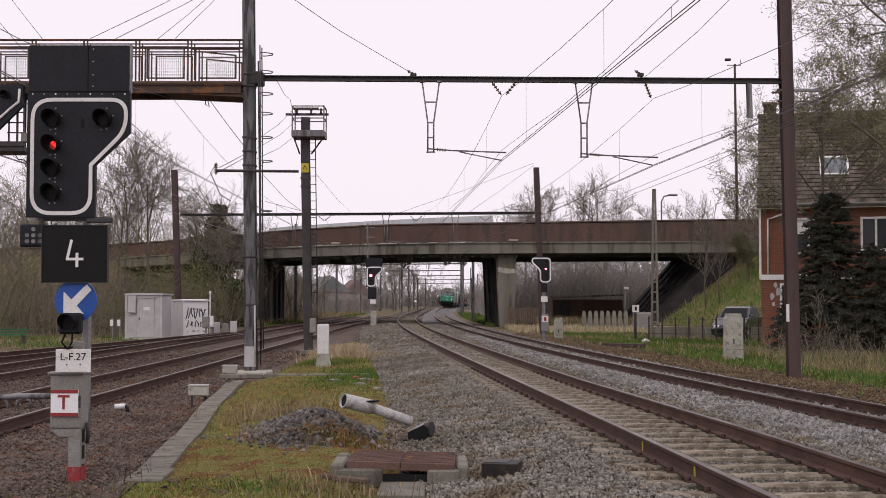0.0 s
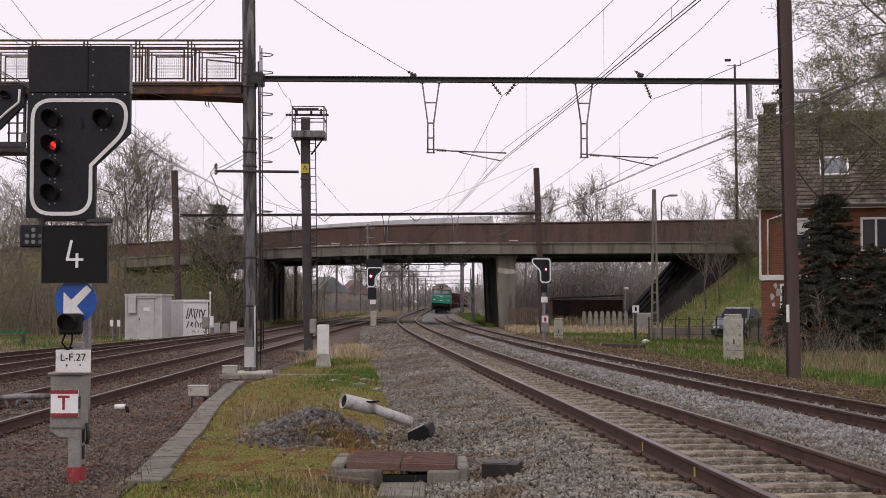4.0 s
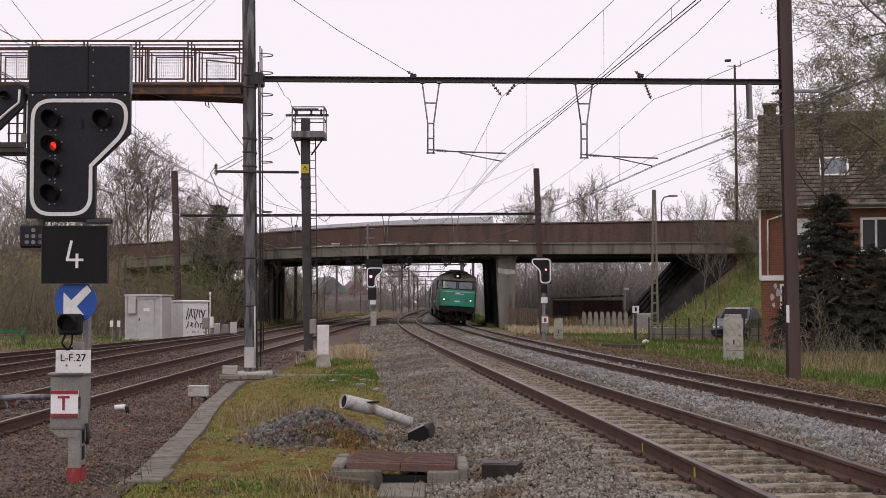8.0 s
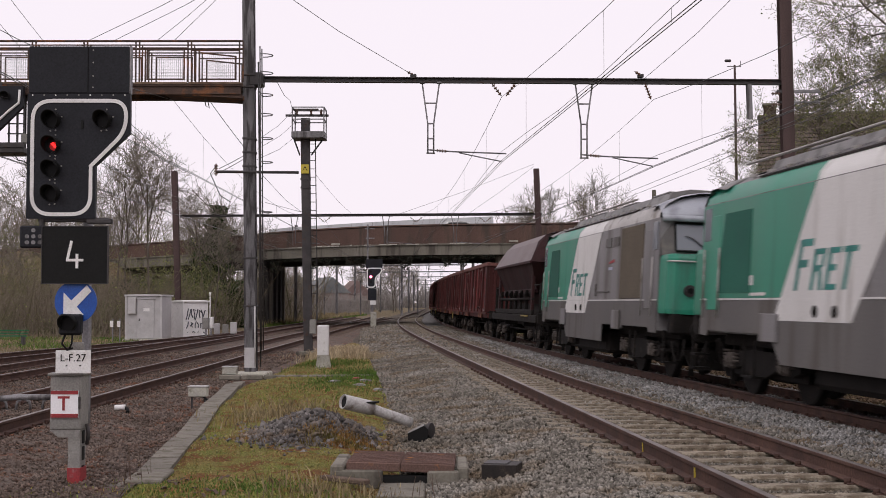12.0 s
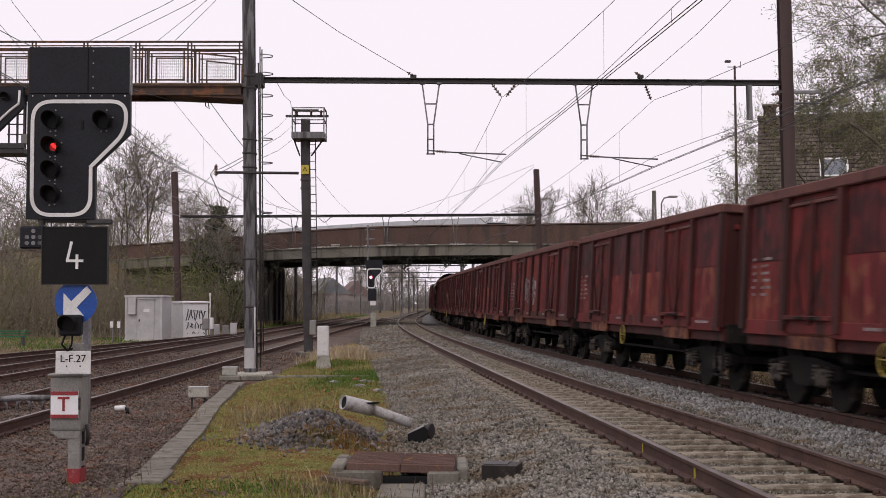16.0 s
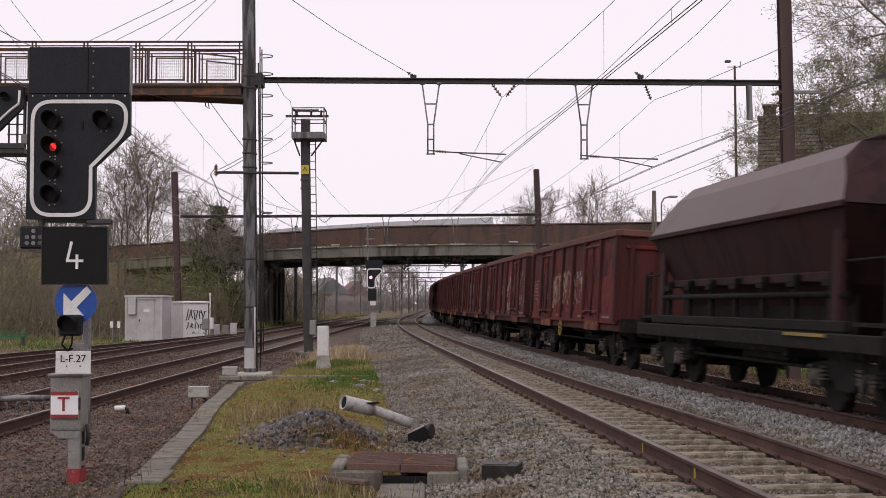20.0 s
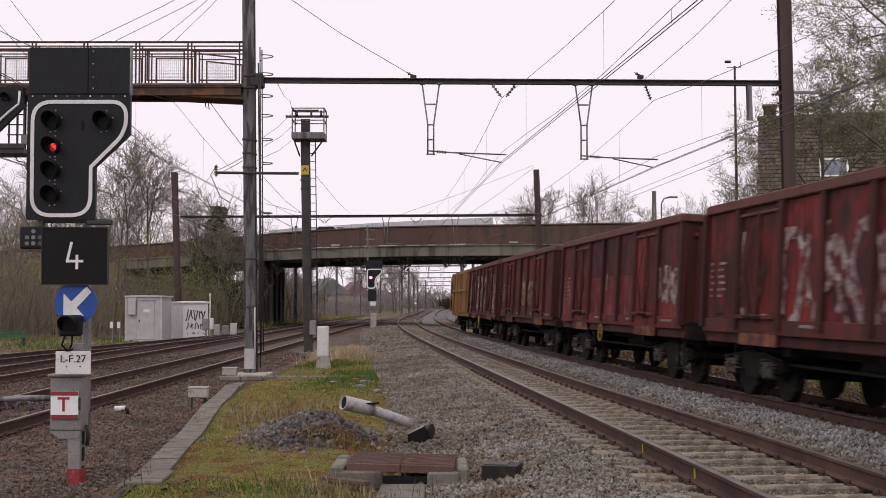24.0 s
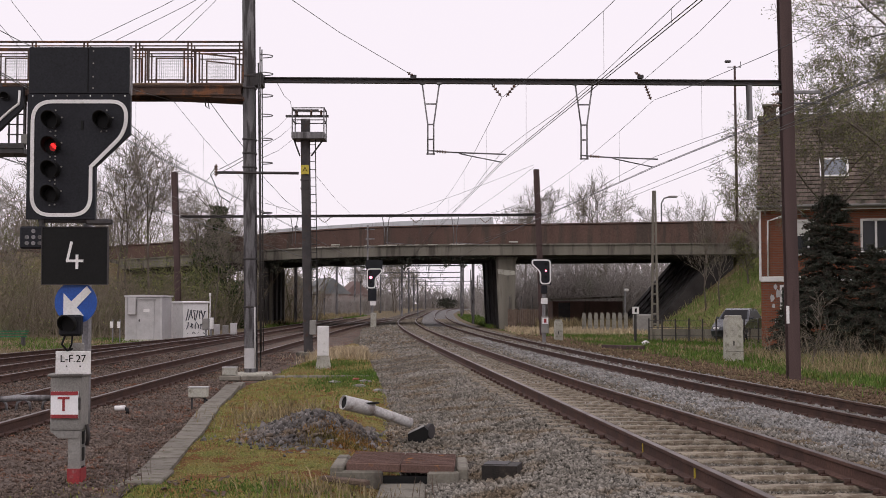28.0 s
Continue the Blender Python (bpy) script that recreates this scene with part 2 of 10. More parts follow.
BANK_BLADE = surface("bank_grass_blade", (0.085, 0.125, 0.03), (0.125, 0.14, 0.046), 0.8, 0, 0.4, 20, 0, (0.19, 0.165, 0.075), 0.55, 0.1, island=(0.6, 1.35), where="World")
RUST_GRASS = surface("rusty_grass", (0.16, 0.09, 0.03), (0.11, 0.095, 0.03), 0.85, 0, 1.5, 20, 0, (0.2, 0.105, 0.035), 0.55, 0.1, island=(0.45, 1.45), where="World")
PALE_STRAW = surface("bleached_grass", (0.46, 0.38, 0.26), (0.34, 0.27, 0.17), 0.9, 0, 1.0, 20, 0, None, 0.6, 0.1, island=(0.6, 1.35), where="World")
STRAW = surface("dry_grass", (0.27, 0.22, 0.13), (0.19, 0.15, 0.085), 0.9, 0, 1.0, 20, 0, None, 0.6, 0.1, island=(0.45, 1.45), where="World")
CONCRETE = surface("weathered_concrete", (0.14, 0.13, 0.108), (0.21, 0.196, 0.164), 0.9, 0, 0.9, 30, 0.3, (0.077, 0.07, 0.0595), 0.58, 0.1, streak=True)
CONCRETE_LT = surface("pale_concrete", (0.33, 0.32, 0.28), (0.45, 0.44, 0.38), 0.9, 0, 2.5, 40, 0.3, (0.22, 0.21, 0.17), 0.6, 0.1)
PARAPET = surface("brown_parapet", (0.078, 0.05, 0.042), (0.112, 0.072, 0.059), 0.85, 0, 0.7, 14, 0.3, (0.06, 0.046, 0.039), 0.55, 0.16, streak=True)
# dark concrete: shade under the bridge is put into the colour, with soot
SOFFIT = surface("shaded_sooty_concrete", (0.034, 0.031, 0.03), (0.062, 0.057, 0.054), 0.95, 0, 0.7, 20, 0.3, spec=0.1)
STEEL = surface("grey_galvanised_steel", (0.17, 0.165, 0.17), (0.27, 0.262, 0.27), 0.6, 0.3, 2.2, 40, 0.15, (0.075, 0.07, 0.07), 0.55, 0.12, streak=True)
STEEL_DK = surface("dark_painted_steel", (0.034, 0.031, 0.032), (0.06, 0.054, 0.054), 0.6, 0.2, 3, 40, 0.15, (0.06, 0.035, 0.027), 0.64, 0.1)
STEEL_BR = surface("red_brown_steel", (0.046, 0.032, 0.031), (0.072, 0.049, 0.047), 0.65, 0.2, 2, 40, 0.15, (0.04, 0.028, 0.025), 0.62, 0.1, streak=True)
MAST_STEEL = surface("flaking_mast_paint", (0.1, 0.096, 0.1), (0.2, 0.194, 0.2), 0.6, 0.2, 5, 40, 0.2, (0.045, 0.04, 0.042), 0.53, 0.15, streak=True)
LID_CONCRETE = surface("worn_lid_concrete", (0.14, 0.128, 0.108), (0.19, 0.176, 0.148), 0.9, 0, 2.5, 60, 0.4, (0.1, 0.092, 0.07), 0.56, 0.08, jitter=True)
TAR_WOOD = surface("tarred_timber", (0.012, 0.01, 0.009), (0.025, 0.02, 0.017), 0.6, 0, 6, 60, 0.5, (0.06, 0.045, 0.035), 0.64, spec=0.3)
POST_CONCRETE = surface("grey_post_concrete", (0.17, 0.16, 0.14), (0.23, 0.22, 0.19), 0.9, 0, 2.5, 40, 0.3, (0.11, 0.105, 0.085), 0.6, 0.1)
WIRE = surface("wire_metal", (0.05, 0.05, 0.05), (0.08, 0.075, 0.07), 0.5, 0.5, 1, 10, 0)
# ---- the lines of the tracks: x as a function of the distance y ----
def line_right(d):
    d = np.asarray(d, float)
    q = np.clip(d, 8, 220) / 100
    x = -0.8273 * q ** 3 + 5.8425 * q ** 2 - 13.0524 * q + 9.0142
    slope0 = (-13.0524 + 2 * 5.8425 * 0.08 - 3 * 0.8273 * 0.08 ** 2) / 100
    x = x + np.minimum(d - 8, 0) * slope0
    return x + np.where(d > 220, 0.00028 * (d - 220) ** 2, 0)


def line_near(d):
    d = np.asarray(d, float)
    q = np.clip(d, 6, 150) / 100
    x = -1.2118 * q ** 4 + 5.1907 * q ** 3 - 3.8344 * q ** 2 - 6.821 * q + 3.9728
    return x + np.minimum(d - 6, 0) * -0.0725 + np.maximum(d - 150, 0) * 0.008


def line_three(d):
    return -6.75 - 0.0045 * (np.asarray(d, float) - 17)


def line_four(d):
    return -10.65 - 0.0 * np.asarray(d, float)


def line_five(d):
    d = np.asarray(d, float)
    q = np.clip((d - 25) / 55, 0, 1)
    return -14.4 + 3.75 * q * q * (3 - 2 * q) - np.maximum(25 - d, 0) * 0.02


def line_link(d):
    """The crossover between the sidings and the running lines."""
    d = np.asarray(d, float)
    q = np.clip((d - 92) / 70, 0, 1)
    q = q * q * (3 - 2 * q)
    return line_three(d) * (1 - q) + line_near(d) * q


def rise(d):
    """The line climbs a little beyond the bridge."""
    return 0.35 * np.clip((np.asarray(d, float) - 140) / 150, 0, 1)


# rail-head heights (left, right) above the plan's zero
LEVELS = {"right": (0.17, 0.086), "near": (0.31, 0.225), "three": (0.17, 0.17), "four": (0.17, 0.17), "five": (0.15, 0.15), "link": (0.165, 0.165)}
LINES = {"right": line_right, "near": line_near, "three": line_three, "four": line_four, "five": line_five, "link": line_link}


def run_out(key, d, u):
    """Extra height, at offset u, where the nearer track's cant runs out."""
    if key != "near":
        return 0.0 * np.asarray(d, float)
    return np.interp(d, (15, 26), (0.062, 0.0)) * np.clip((np.asarray(u, float) + 0.7535) / 1.507, 0, 1.3)


HEAD = [(-0.036, 0.0), (-0.036, -0.03), (-0.012, -0.045), (-0.01, -0.135), (-0.07, -0.155), (-0.07, -0.168),
        (0.07, -0.168), (0.07, -0.155), (0.01, -0.135), (0.012, -0.045), (0.036, -0.03), (0.036, 0.0)]


def frames_of(line, ds):
    x = line(ds)
    g = (line(ds + 0.5) - line(ds - 0.5))
    k = np.sqrt(1 + g * g)
    return x, 1 / k, -g / k   # position and right-hand normal


def rail(name, key, side, d0, d1, parent):
    ds = np.concatenate([np.arange(d0, 40, 1.0), np.arange(40, 130, 2.0), np.arange(130, d1 + 1, 6.0)])
    ds = ds[ds >= d0]
    x, nx, ny = frames_of(LINES[key], ds)
    z = LEVELS[key][0 if side < 0 else 1] + rise(ds) + run_out(key, ds, side * 0.7535)
    geo, top = Geo(), Geo()
    rows, head = [], []
    for i in range(len(ds)):
        cx, cy = x[i] + side * 0.7535 * nx[i], ds[i] + side * 0.7535 * ny[i]
        rows.append([(cx + u * nx[i], cy + u * ny[i], z[i] + w) for u, w in HEAD])
        head.append([(cx + u * nx[i], cy + u * ny[i], z[i] + w) for u, w in ((-0.034, 0.0), (-0.03, 0.004), (0.03, 0.004), (0.034, 0.0))])
    geo.grid(rows, False, closed=True)
    top.grid(head, False)
    r = part(name, geo, RAIL, parent)
    part("rail_head", top, RAIL_TOP, r, "worn brighter running surface", flip=False)
    return r


def sleeper_mesh(wood=False):
    g = Geo()
    if wood:
        return g.box((0, 0, -0.06), (2.6, 0.24, 0.14), 0.015).mesh("timber_sleeper")
    g.box((-0.78, 0, -0.05), (0.98, 0.24, 0.16), 0.02)
    g.box((0.78, 0, -0.05), (0.98, 0.24, 0.16), 0.02)
    g.box((0, 0, -0.058), (0.6, 0.23, 0.16), 0.02)
    return g.mesh("concrete_sleeper")


def clip_mesh():
    g = Geo()
    for s in (-1, 1):
        g.disc((s * 0.115, 0, 0.035), 0.032, 0.06, "z", 8)
        g.box((s * 0.1, 0, 0.012), (0.07, 0.11, 0.024), 0.006)
    return g.mesh("rail_clip")


def track(name, key, label, d0, d1, wood, pitch=0.6, near_to=70):
    th = thing(name, None, label, "railway track", "railway tracks", "structure")
    rail("rail", key, -1, d0, d1, th)
    rail("rail", key, 1, d0, d1, th)
    sm, cm = sleeper_mesh(wood), clip_mesh()
    sm.materials.append(WOOD_SLEEPER if wood else SLEEPER)
    cm.materials.append(RAIL)
    zl, zr = LEVELS[key]
    ds = np.arange(d0, near_to, pitch)
    x, nx, ny = frames_of(LINES[key], ds)
    for i in range(len(ds)):
        up = float(run_out(key, ds[i], 0.7535))
        lean = math.atan2(zl - zr - up, 1.507)
        m = Matrix.Translation((x[i], ds[i], (zl + zr + up) / 2 - 0.205)) @ Matrix.Rotation(math.atan2(ny[i], nx[i]), 4, "Z") @ Matrix.Rotation(lean, 4, "Y")
        s = part("sleeper", sm, None, th, at=m)
        if ds[i] < 32:
            for u in (-0.7535, 0.7535):
                part("rail_clip", cm, None, s, at=Matrix.Translation((u, 0, 0.02)))
    if d1 > near_to:
        g = Geo()
        ds = np.arange(near_to, min(d1, 150), pitch)
        x, nx, ny = frames_of(LINES[key], ds)
        for i in range(len(ds)):
            m = Matrix.Translation((x[i], ds[i], (zl + zr) / 2 - 0.19 + float(rise(ds[i])))) @ Matrix.Rotation(math.atan2(ny[i], nx[i]), 4, "Z")
            g.box((0, 0, -0.05), (2.5, 0.26, 0.16), 0, m)
        tagged(part("distant_sleepers", g, WOOD_SLEEPER if wood else SLEEPER, th), kind="stuff")
    return th


def bed(name, key, profile, material, d0, d1, label):
    """A ballast bed swept along a track: profile of (offset, height)."""
    ds = np.concatenate([np.arange(d0, 40, 1.0), np.arange(40, 130, 3.0), np.arange(130, d1 + 1, 8.0)])
    x, nx, ny = frames_of(LINES[key], ds)
    rows = [[(x[i] + u * nx[i], ds[i] + u * ny[i], w + float(rise(ds[i])) + float(run_out(key, ds[i], u))) for u, w in profile] for i in range(len(ds))]
    ob = part(name, Geo().grid(rows, True), material, None, flip=False)
    return tagged(ob, label, "ballast", kind="structure")


NEAR_BED = [(-3.6, -0.12), (-2.6, -0.02), (-1.8, 0.1), (-1.35, 0.13), (-0.98, 0.11), (-0.72, 0.08), (0, 0.045), (0.72, 0.005), (1.35, 0.0), (1.8, -0.02)]
RIGHT_BED = [(-2.6, -0.04), (-1.9, 0.03), (-1.3, 0.01), (-0.72, -0.03), (0, -0.06), (0.72, -0.09), (1.35, -0.1), (1.9, -0.13), (2.4, -0.3)]
LEFT_BED = [(-2.1, -0.06), (-1.3, -0.02), (-0.72, -0.02), (0, -0.03), (0.72, -0.02), (1.3, -0.02), (1.9, -0.06), (2.6, -0.16)]


# ---- ground ----
def smooth(a, b, v):
    q = np.clip((v - a) / (b - a), 0, 1)
    return q * q * (3 - 2 * q)


def deck_line(x):
    """Near face of the bridge: distance at x."""
    return 98 + 0.42 * np.maximum(0, 4.0 - np.asarray(x, float)) * np.sqrt(smooth(4, 28, 8 - np.asarray(x, float)))


def deck_top(x):
    x = np.asarray(x, float)
    return np.interp(x, (-44, -30, -20.6, -17, -14, -10, -6, 4, 22, 60), (3.9, 4.05, 4.4, 4.58, 4.69, 4.77, 4.81, 4.83, 4.91, 4.95))


def parapet_high(x):
    """Height of the parapet wall above its foot; it steps down gently to the road's end."""
    return np.interp(np.asarray(x, float), (-44, -20.6, -14, -6, 4, 22, 30), (1.15, 1.2, 1.34, 1.46, 1.49, 1.68, 1.7))


def road_z(x):
    return float(deck_top(x)) + 1.44 + 0.52


def ground_z(x, y):
    """Height of the ground sheet."""
    x, y = np.asarray(x, float), np.asarray(y, float)
    z = np.full(np.broadcast(x, y).shape, -0.12)
    xr = line_right(np.clip(y, -50, 300))
    # right of the line it lies lower, and the road embankment climbs to the bridge
    z = z - 0.12 * smooth(2, 5, x - xr)
    off = y - deck_line(x)
    body = smooth(-9, 1, off) * (1 - smooth(14, 24, off))
    foot = smooth(-30, 2, off) * (1 - smooth(14, 24, off))
    front = 1 - smooth(0.4, 2.4, off)
    z = z + 6.75 * np.maximum(body * (front * np.clip((x - 15.7) / 9.2, 0, 1) + (1 - front) * smooth(17.0, 24, x)), body * smooth(20, 31, -x))
    z = z + 3.2 * (foot - body).clip(0, 1) * smooth(18, 25, x)
    # the grass island between the pairs of tracks
    isl = smooth(-4.6, -3.6, x) * (1 - smooth(-1.6, -0.4, x - 0.25 * np.maximum(0, 20 - y) * 0)) * (1 - smooth(50, 60, y))
    z = z + 0.14 * isl
    near_bed = (x > line_near(np.clip(y, 0, 300)) - 3.2) & (x < xr + 1.8)
    z = np.where(near_bed & (y < 280), z - 0.25, z)
    z = np.where((x > -13) & (x < -4.4) & (y < 150), z - 0.12, z)
    lump = 0.03 * np.sin(x * 1.7 + 0.6 * y) * np.sin(y * 1.3 - x) * np.exp(-np.abs(y) / 60)
    return z + lump + 0.35 * smooth(150, 290, y) - 0.3 * smooth(210, 260, y)


def ground():
    xs = np.concatenate([[-3000, -1200, -500, -250, -140, -90], np.arange(-70, -16, 3.0), np.arange(-16, -5, 0.5), np.arange(-5, 5, 0.25),
                         np.arange(5, 30, 0.6), np.arange(30, 70, 3.0), [80, 110, 160, 280, 500, 1200, 3000]])
    ys = np.concatenate([[-2000, -400, -100, -40], np.arange(-20, 6, 2.0), np.arange(6, 26, 0.25), np.arange(26, 60, 0.7), np.arange(60, 140, 1.5),
                         np.arange(140, 300, 10.0), [320, 400, 520, 700, 1000, 1600, 4000]])
    gx, gy = np.meshgrid(xs, ys)
    gz = ground_z(gx, gy)
    v = np.stack([gx, gy, gz], -1).reshape(-1, 3)
    w = len(xs)
    i, j = np.meshgrid(np.arange(len(ys) - 1), np.arange(w - 1), indexing="ij")
    a = (i * w + j).ravel()
    ob = big_mesh("ground", v, np.stack([a, a + 1, a + w + 1, a + w], 1), EARTH)
    ob.data.polygons.foreach_set("use_smooth", [True] * len(ob.data.polygons))
    return tagged(ob, "uneven brown earth with patchy spring grass", "ground", kind="structure")


ground()
bed("ballast_near", "near", NEAR_BED, BALLAST, 4, 300, "brown-grey crushed stone ballast under the nearer track")
bed("ballast_right", "right", RIGHT_BED, BALLAST_NEW, 4, 660, "fresh pale grey ballast under the train's track")
bed("ballast_three", "three", LEFT_BED, BALLAST_OLD, 4, 150, "rust-brown old ballast under the siding tracks")
bed("ballast_four", "four", LEFT_BED[:-1], BALLAST_OLD, 4, 150, "rust-brown old ballast under the siding tracks")
bed("ballast_five", "five", LEFT_BED[:-1], BALLAST_OLD, 4, 100, "rust-brown old ballast under the siding tracks")
track("track_near", "near", "curved track of brown rails on pale concrete sleepers", 5.477, 250, False, 0.657)
track("track_right", "right", "canted curved track of brown rails, carrying the freight train", 5, 660, False)
track("track_three", "three", "straight siding track with rusty rails on timber sleepers", 5, 150, True)
track("track_four", "four", "straight siding track with rusty rails on timber sleepers", 5, 150, True)
track("track_link", "link", "crossover track linking the sidings to the running lines", 92, 162, True, near_to=93)
track("track_five", "five", "siding track joining its neighbour at a turnout", 10, 80, True)


# ---- road bridge ----
def bridge():
    th = thing("road_bridge", None, "long concrete road overbridge with a brown parapet over the tracks", "bridge", "", "structure")
    xs = np.arange(-44, 29, 1.0)
    ys, zt = deck_line(xs), deck_top(xs)
    def strip(name, prof, mat, label=""):
        hp = parapet_high(xs)
        rows = [[(xs[i], ys[i] + u, zt[i] + 1.44 + (w if w < 1 else hp[i] + w - 1.7)) for u, w in prof] for i in range(len(xs))]
        g = Geo().grid(rows, False, closed=True)
        return part(name, g, mat, th, label)
    # zt + 1.44: foot of the parapet
    strip("deck", [(0.0, -0.02), (0.0, -0.86), (0.3, -0.9), (13.6, -0.9), (13.9, -0.86), (13.9, -0.02)], CONCRETE, "stained concrete edge beam")
    strip("parapet", [(0.05, 0.0), (0.05, 1.55), (0.3, 1.6), (0.3, 0.0)], PARAPET, "brown weathered parapet wall")
    strip("coping", [(-0.03, 1.604), (-0.03, 1.7), (0.38, 1.7), (0.38, 1.604)], PARAPET)
    strip("ledge", [(-0.12, -0.1), (-0.12, 0.0), (0.046, 0.0), (0.046, -0.1)], CONCRETE, "stained concrete drip ledge")
    strip("far_parapet", [(13.5, 0.0), (13.5, 1.5), (13.8, 1.5), (13.8, 0.0)], PARAPET)
    # soffit and girders: deck shade is painted into their dark concrete
    strip("soffit", [(0.35, -0.904), (0.35, -0.96), (13.4, -0.96), (13.4, -0.904)], SOFFIT, "underside darkened with soot and painted-in shade")
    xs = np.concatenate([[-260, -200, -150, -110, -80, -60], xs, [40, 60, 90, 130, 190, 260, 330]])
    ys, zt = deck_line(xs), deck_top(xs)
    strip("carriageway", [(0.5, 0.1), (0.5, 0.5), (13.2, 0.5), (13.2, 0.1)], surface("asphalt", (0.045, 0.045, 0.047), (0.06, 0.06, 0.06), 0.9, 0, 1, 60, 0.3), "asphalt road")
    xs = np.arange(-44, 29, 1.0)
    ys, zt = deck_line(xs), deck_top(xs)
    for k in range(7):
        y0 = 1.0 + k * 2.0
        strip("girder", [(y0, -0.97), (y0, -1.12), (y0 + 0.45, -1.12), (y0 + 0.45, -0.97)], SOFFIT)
    rb = random.Random(3)
    for k in range(16):
        # patches where the drip ledge has spalled and shows pale concrete
        x = rb.uniform(-12, 4)
        y, z = float(deck_line(x)), float(deck_top(x)) + 1.44
        w, h = rb.uniform(0.25, 1.6) ** 1.3, rb.uniform(0.03, 0.11)
        part("spall", Geo().prism([(x - w / 2, z - 0.07), (x + w / 2, z - 0.06), (x + w * 0.42, z - 0.06 + h), (x - w * 0.3, z - 0.05 + h * 0.8)], y - 0.155, y - 0.122), CONCRETE_LT, th, "pale spalled concrete")
    for x in (-8.4, 5.3):
        y, z = float(deck_line(x)), float(deck_top(x)) + 1.44
        part("edge_lamp", Geo().box((x, y - 0.2, z + 0.12), (0.7, 0.16, 0.12), 0.03), CONCRETE_LT, th, "pale lamp fixed to the parapet")
    return th


bridge()
piers = thing("bridge_piers", None, "concrete piers and abutment carrying the road bridge", "bridge pier", "", "structure")
def skew(y):
    """The pier wall follows the tracks under the bridge."""
    return -0.055 * (y - 99.0)


# columns behind the front one get dark concrete as painted shade
for k in range(4):
    y = 99.0 + 3.9 * k
    o = skew(y)
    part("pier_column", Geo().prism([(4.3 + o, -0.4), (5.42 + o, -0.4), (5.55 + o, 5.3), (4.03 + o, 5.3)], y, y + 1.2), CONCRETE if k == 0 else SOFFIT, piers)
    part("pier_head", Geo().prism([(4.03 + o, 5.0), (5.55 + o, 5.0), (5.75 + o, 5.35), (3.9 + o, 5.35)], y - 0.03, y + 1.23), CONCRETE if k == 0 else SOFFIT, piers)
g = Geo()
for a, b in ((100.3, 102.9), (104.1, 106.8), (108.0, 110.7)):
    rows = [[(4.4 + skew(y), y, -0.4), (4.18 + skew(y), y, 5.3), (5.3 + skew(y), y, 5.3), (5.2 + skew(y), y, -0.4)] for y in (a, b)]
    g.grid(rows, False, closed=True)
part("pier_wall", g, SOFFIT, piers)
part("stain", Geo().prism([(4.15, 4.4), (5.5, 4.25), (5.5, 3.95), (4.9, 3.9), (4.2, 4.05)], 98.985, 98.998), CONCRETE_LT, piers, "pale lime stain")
# the abutment face also has its shade in the dark concrete colour
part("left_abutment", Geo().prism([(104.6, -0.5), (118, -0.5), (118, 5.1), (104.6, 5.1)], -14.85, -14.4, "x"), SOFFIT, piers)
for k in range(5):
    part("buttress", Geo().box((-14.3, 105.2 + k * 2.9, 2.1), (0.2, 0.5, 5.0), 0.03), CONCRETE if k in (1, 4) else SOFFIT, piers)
# ---- catenary portals ----
PORC = surface("brown_porcelain", (0.1, 0.05, 0.035), (0.14, 0.075, 0.05), 0.3, 0, 5, 40, 0)
WHITE = surface("white_enamel", (0.72, 0.71, 0.7), (0.8, 0.79, 0.78), 0.5, 0, 6, 60, 0.05, (0.55, 0.53, 0.5), 0.66, 0.05)
WHITE_SIGN = surface("reflective_white_sheet", (0.86, 0.86, 0.88), (0.9, 0.9, 0.92), 0.4, 0, 6, 60, 0.02, (0.8, 0.8, 0.8), 0.7, 0.03)
BLACK = surface("matt_black_paint", (0.011, 0.0115, 0.0155), (0.017, 0.018, 0.023), 0.6, 0, 3, 60, 0.05, (0.022, 0.022, 0.024), 0.72, 0.15, spec=0.25)
HOOD = surface("black_hood", (0.006, 0.006, 0.006), (0.01, 0.01, 0.01), 0.7, 0, 6, 60, 0, spec=0.25)
RED_PAINT = surface("faded_red_paint", (0.32, 0.025, 0.03), (0.24, 0.03, 0.035), 0.6, 0, 6, 60, 0.1, (0.3, 0.16, 0.15), 0.68)
BLUE = surface("blue_enamel", (0.01, 0.07, 0.34), (0.015, 0.09, 0.4), 0.4, 0, 6, 60, 0.02)
YELLOW = surface("yellow_enamel", (0.5, 0.4, 0.04), (0.6, 0.48, 0.06), 0.5, 0, 6, 60, 0.02)
GREYBOX = surface("grey_cabinet_paint", (0.2, 0.192, 0.178), (0.255, 0.246, 0.228), 0.6, 0, 4, 60, 0.1, (0.17, 0.16, 0.15), 0.64)
PALEBOX = surface("pale_cabinet_paint", (0.42, 0.41, 0.41), (0.5, 0.49, 0.49), 0.55, 0, 3, 60, 0.08, (0.4, 0.38, 0.36), 0.66, 0.06)
LENS = glass("dark_lens", (0.012, 0.012, 0.013), 0.35)
LENS.node_tree.nodes["Principled BSDF"].inputs["Specular IOR Level"].default_value = 0.12
RED_DIM = glow("dim_red_glass", (0.42, 0.012, 0.012), 0.22)
RED_LAMP = glow("red_signal_light", (1.0, 0.02, 0.02), 2.6)
RED_FAR = glow("red_signal_light_far", (1.0, 0.12, 0.2), 9)


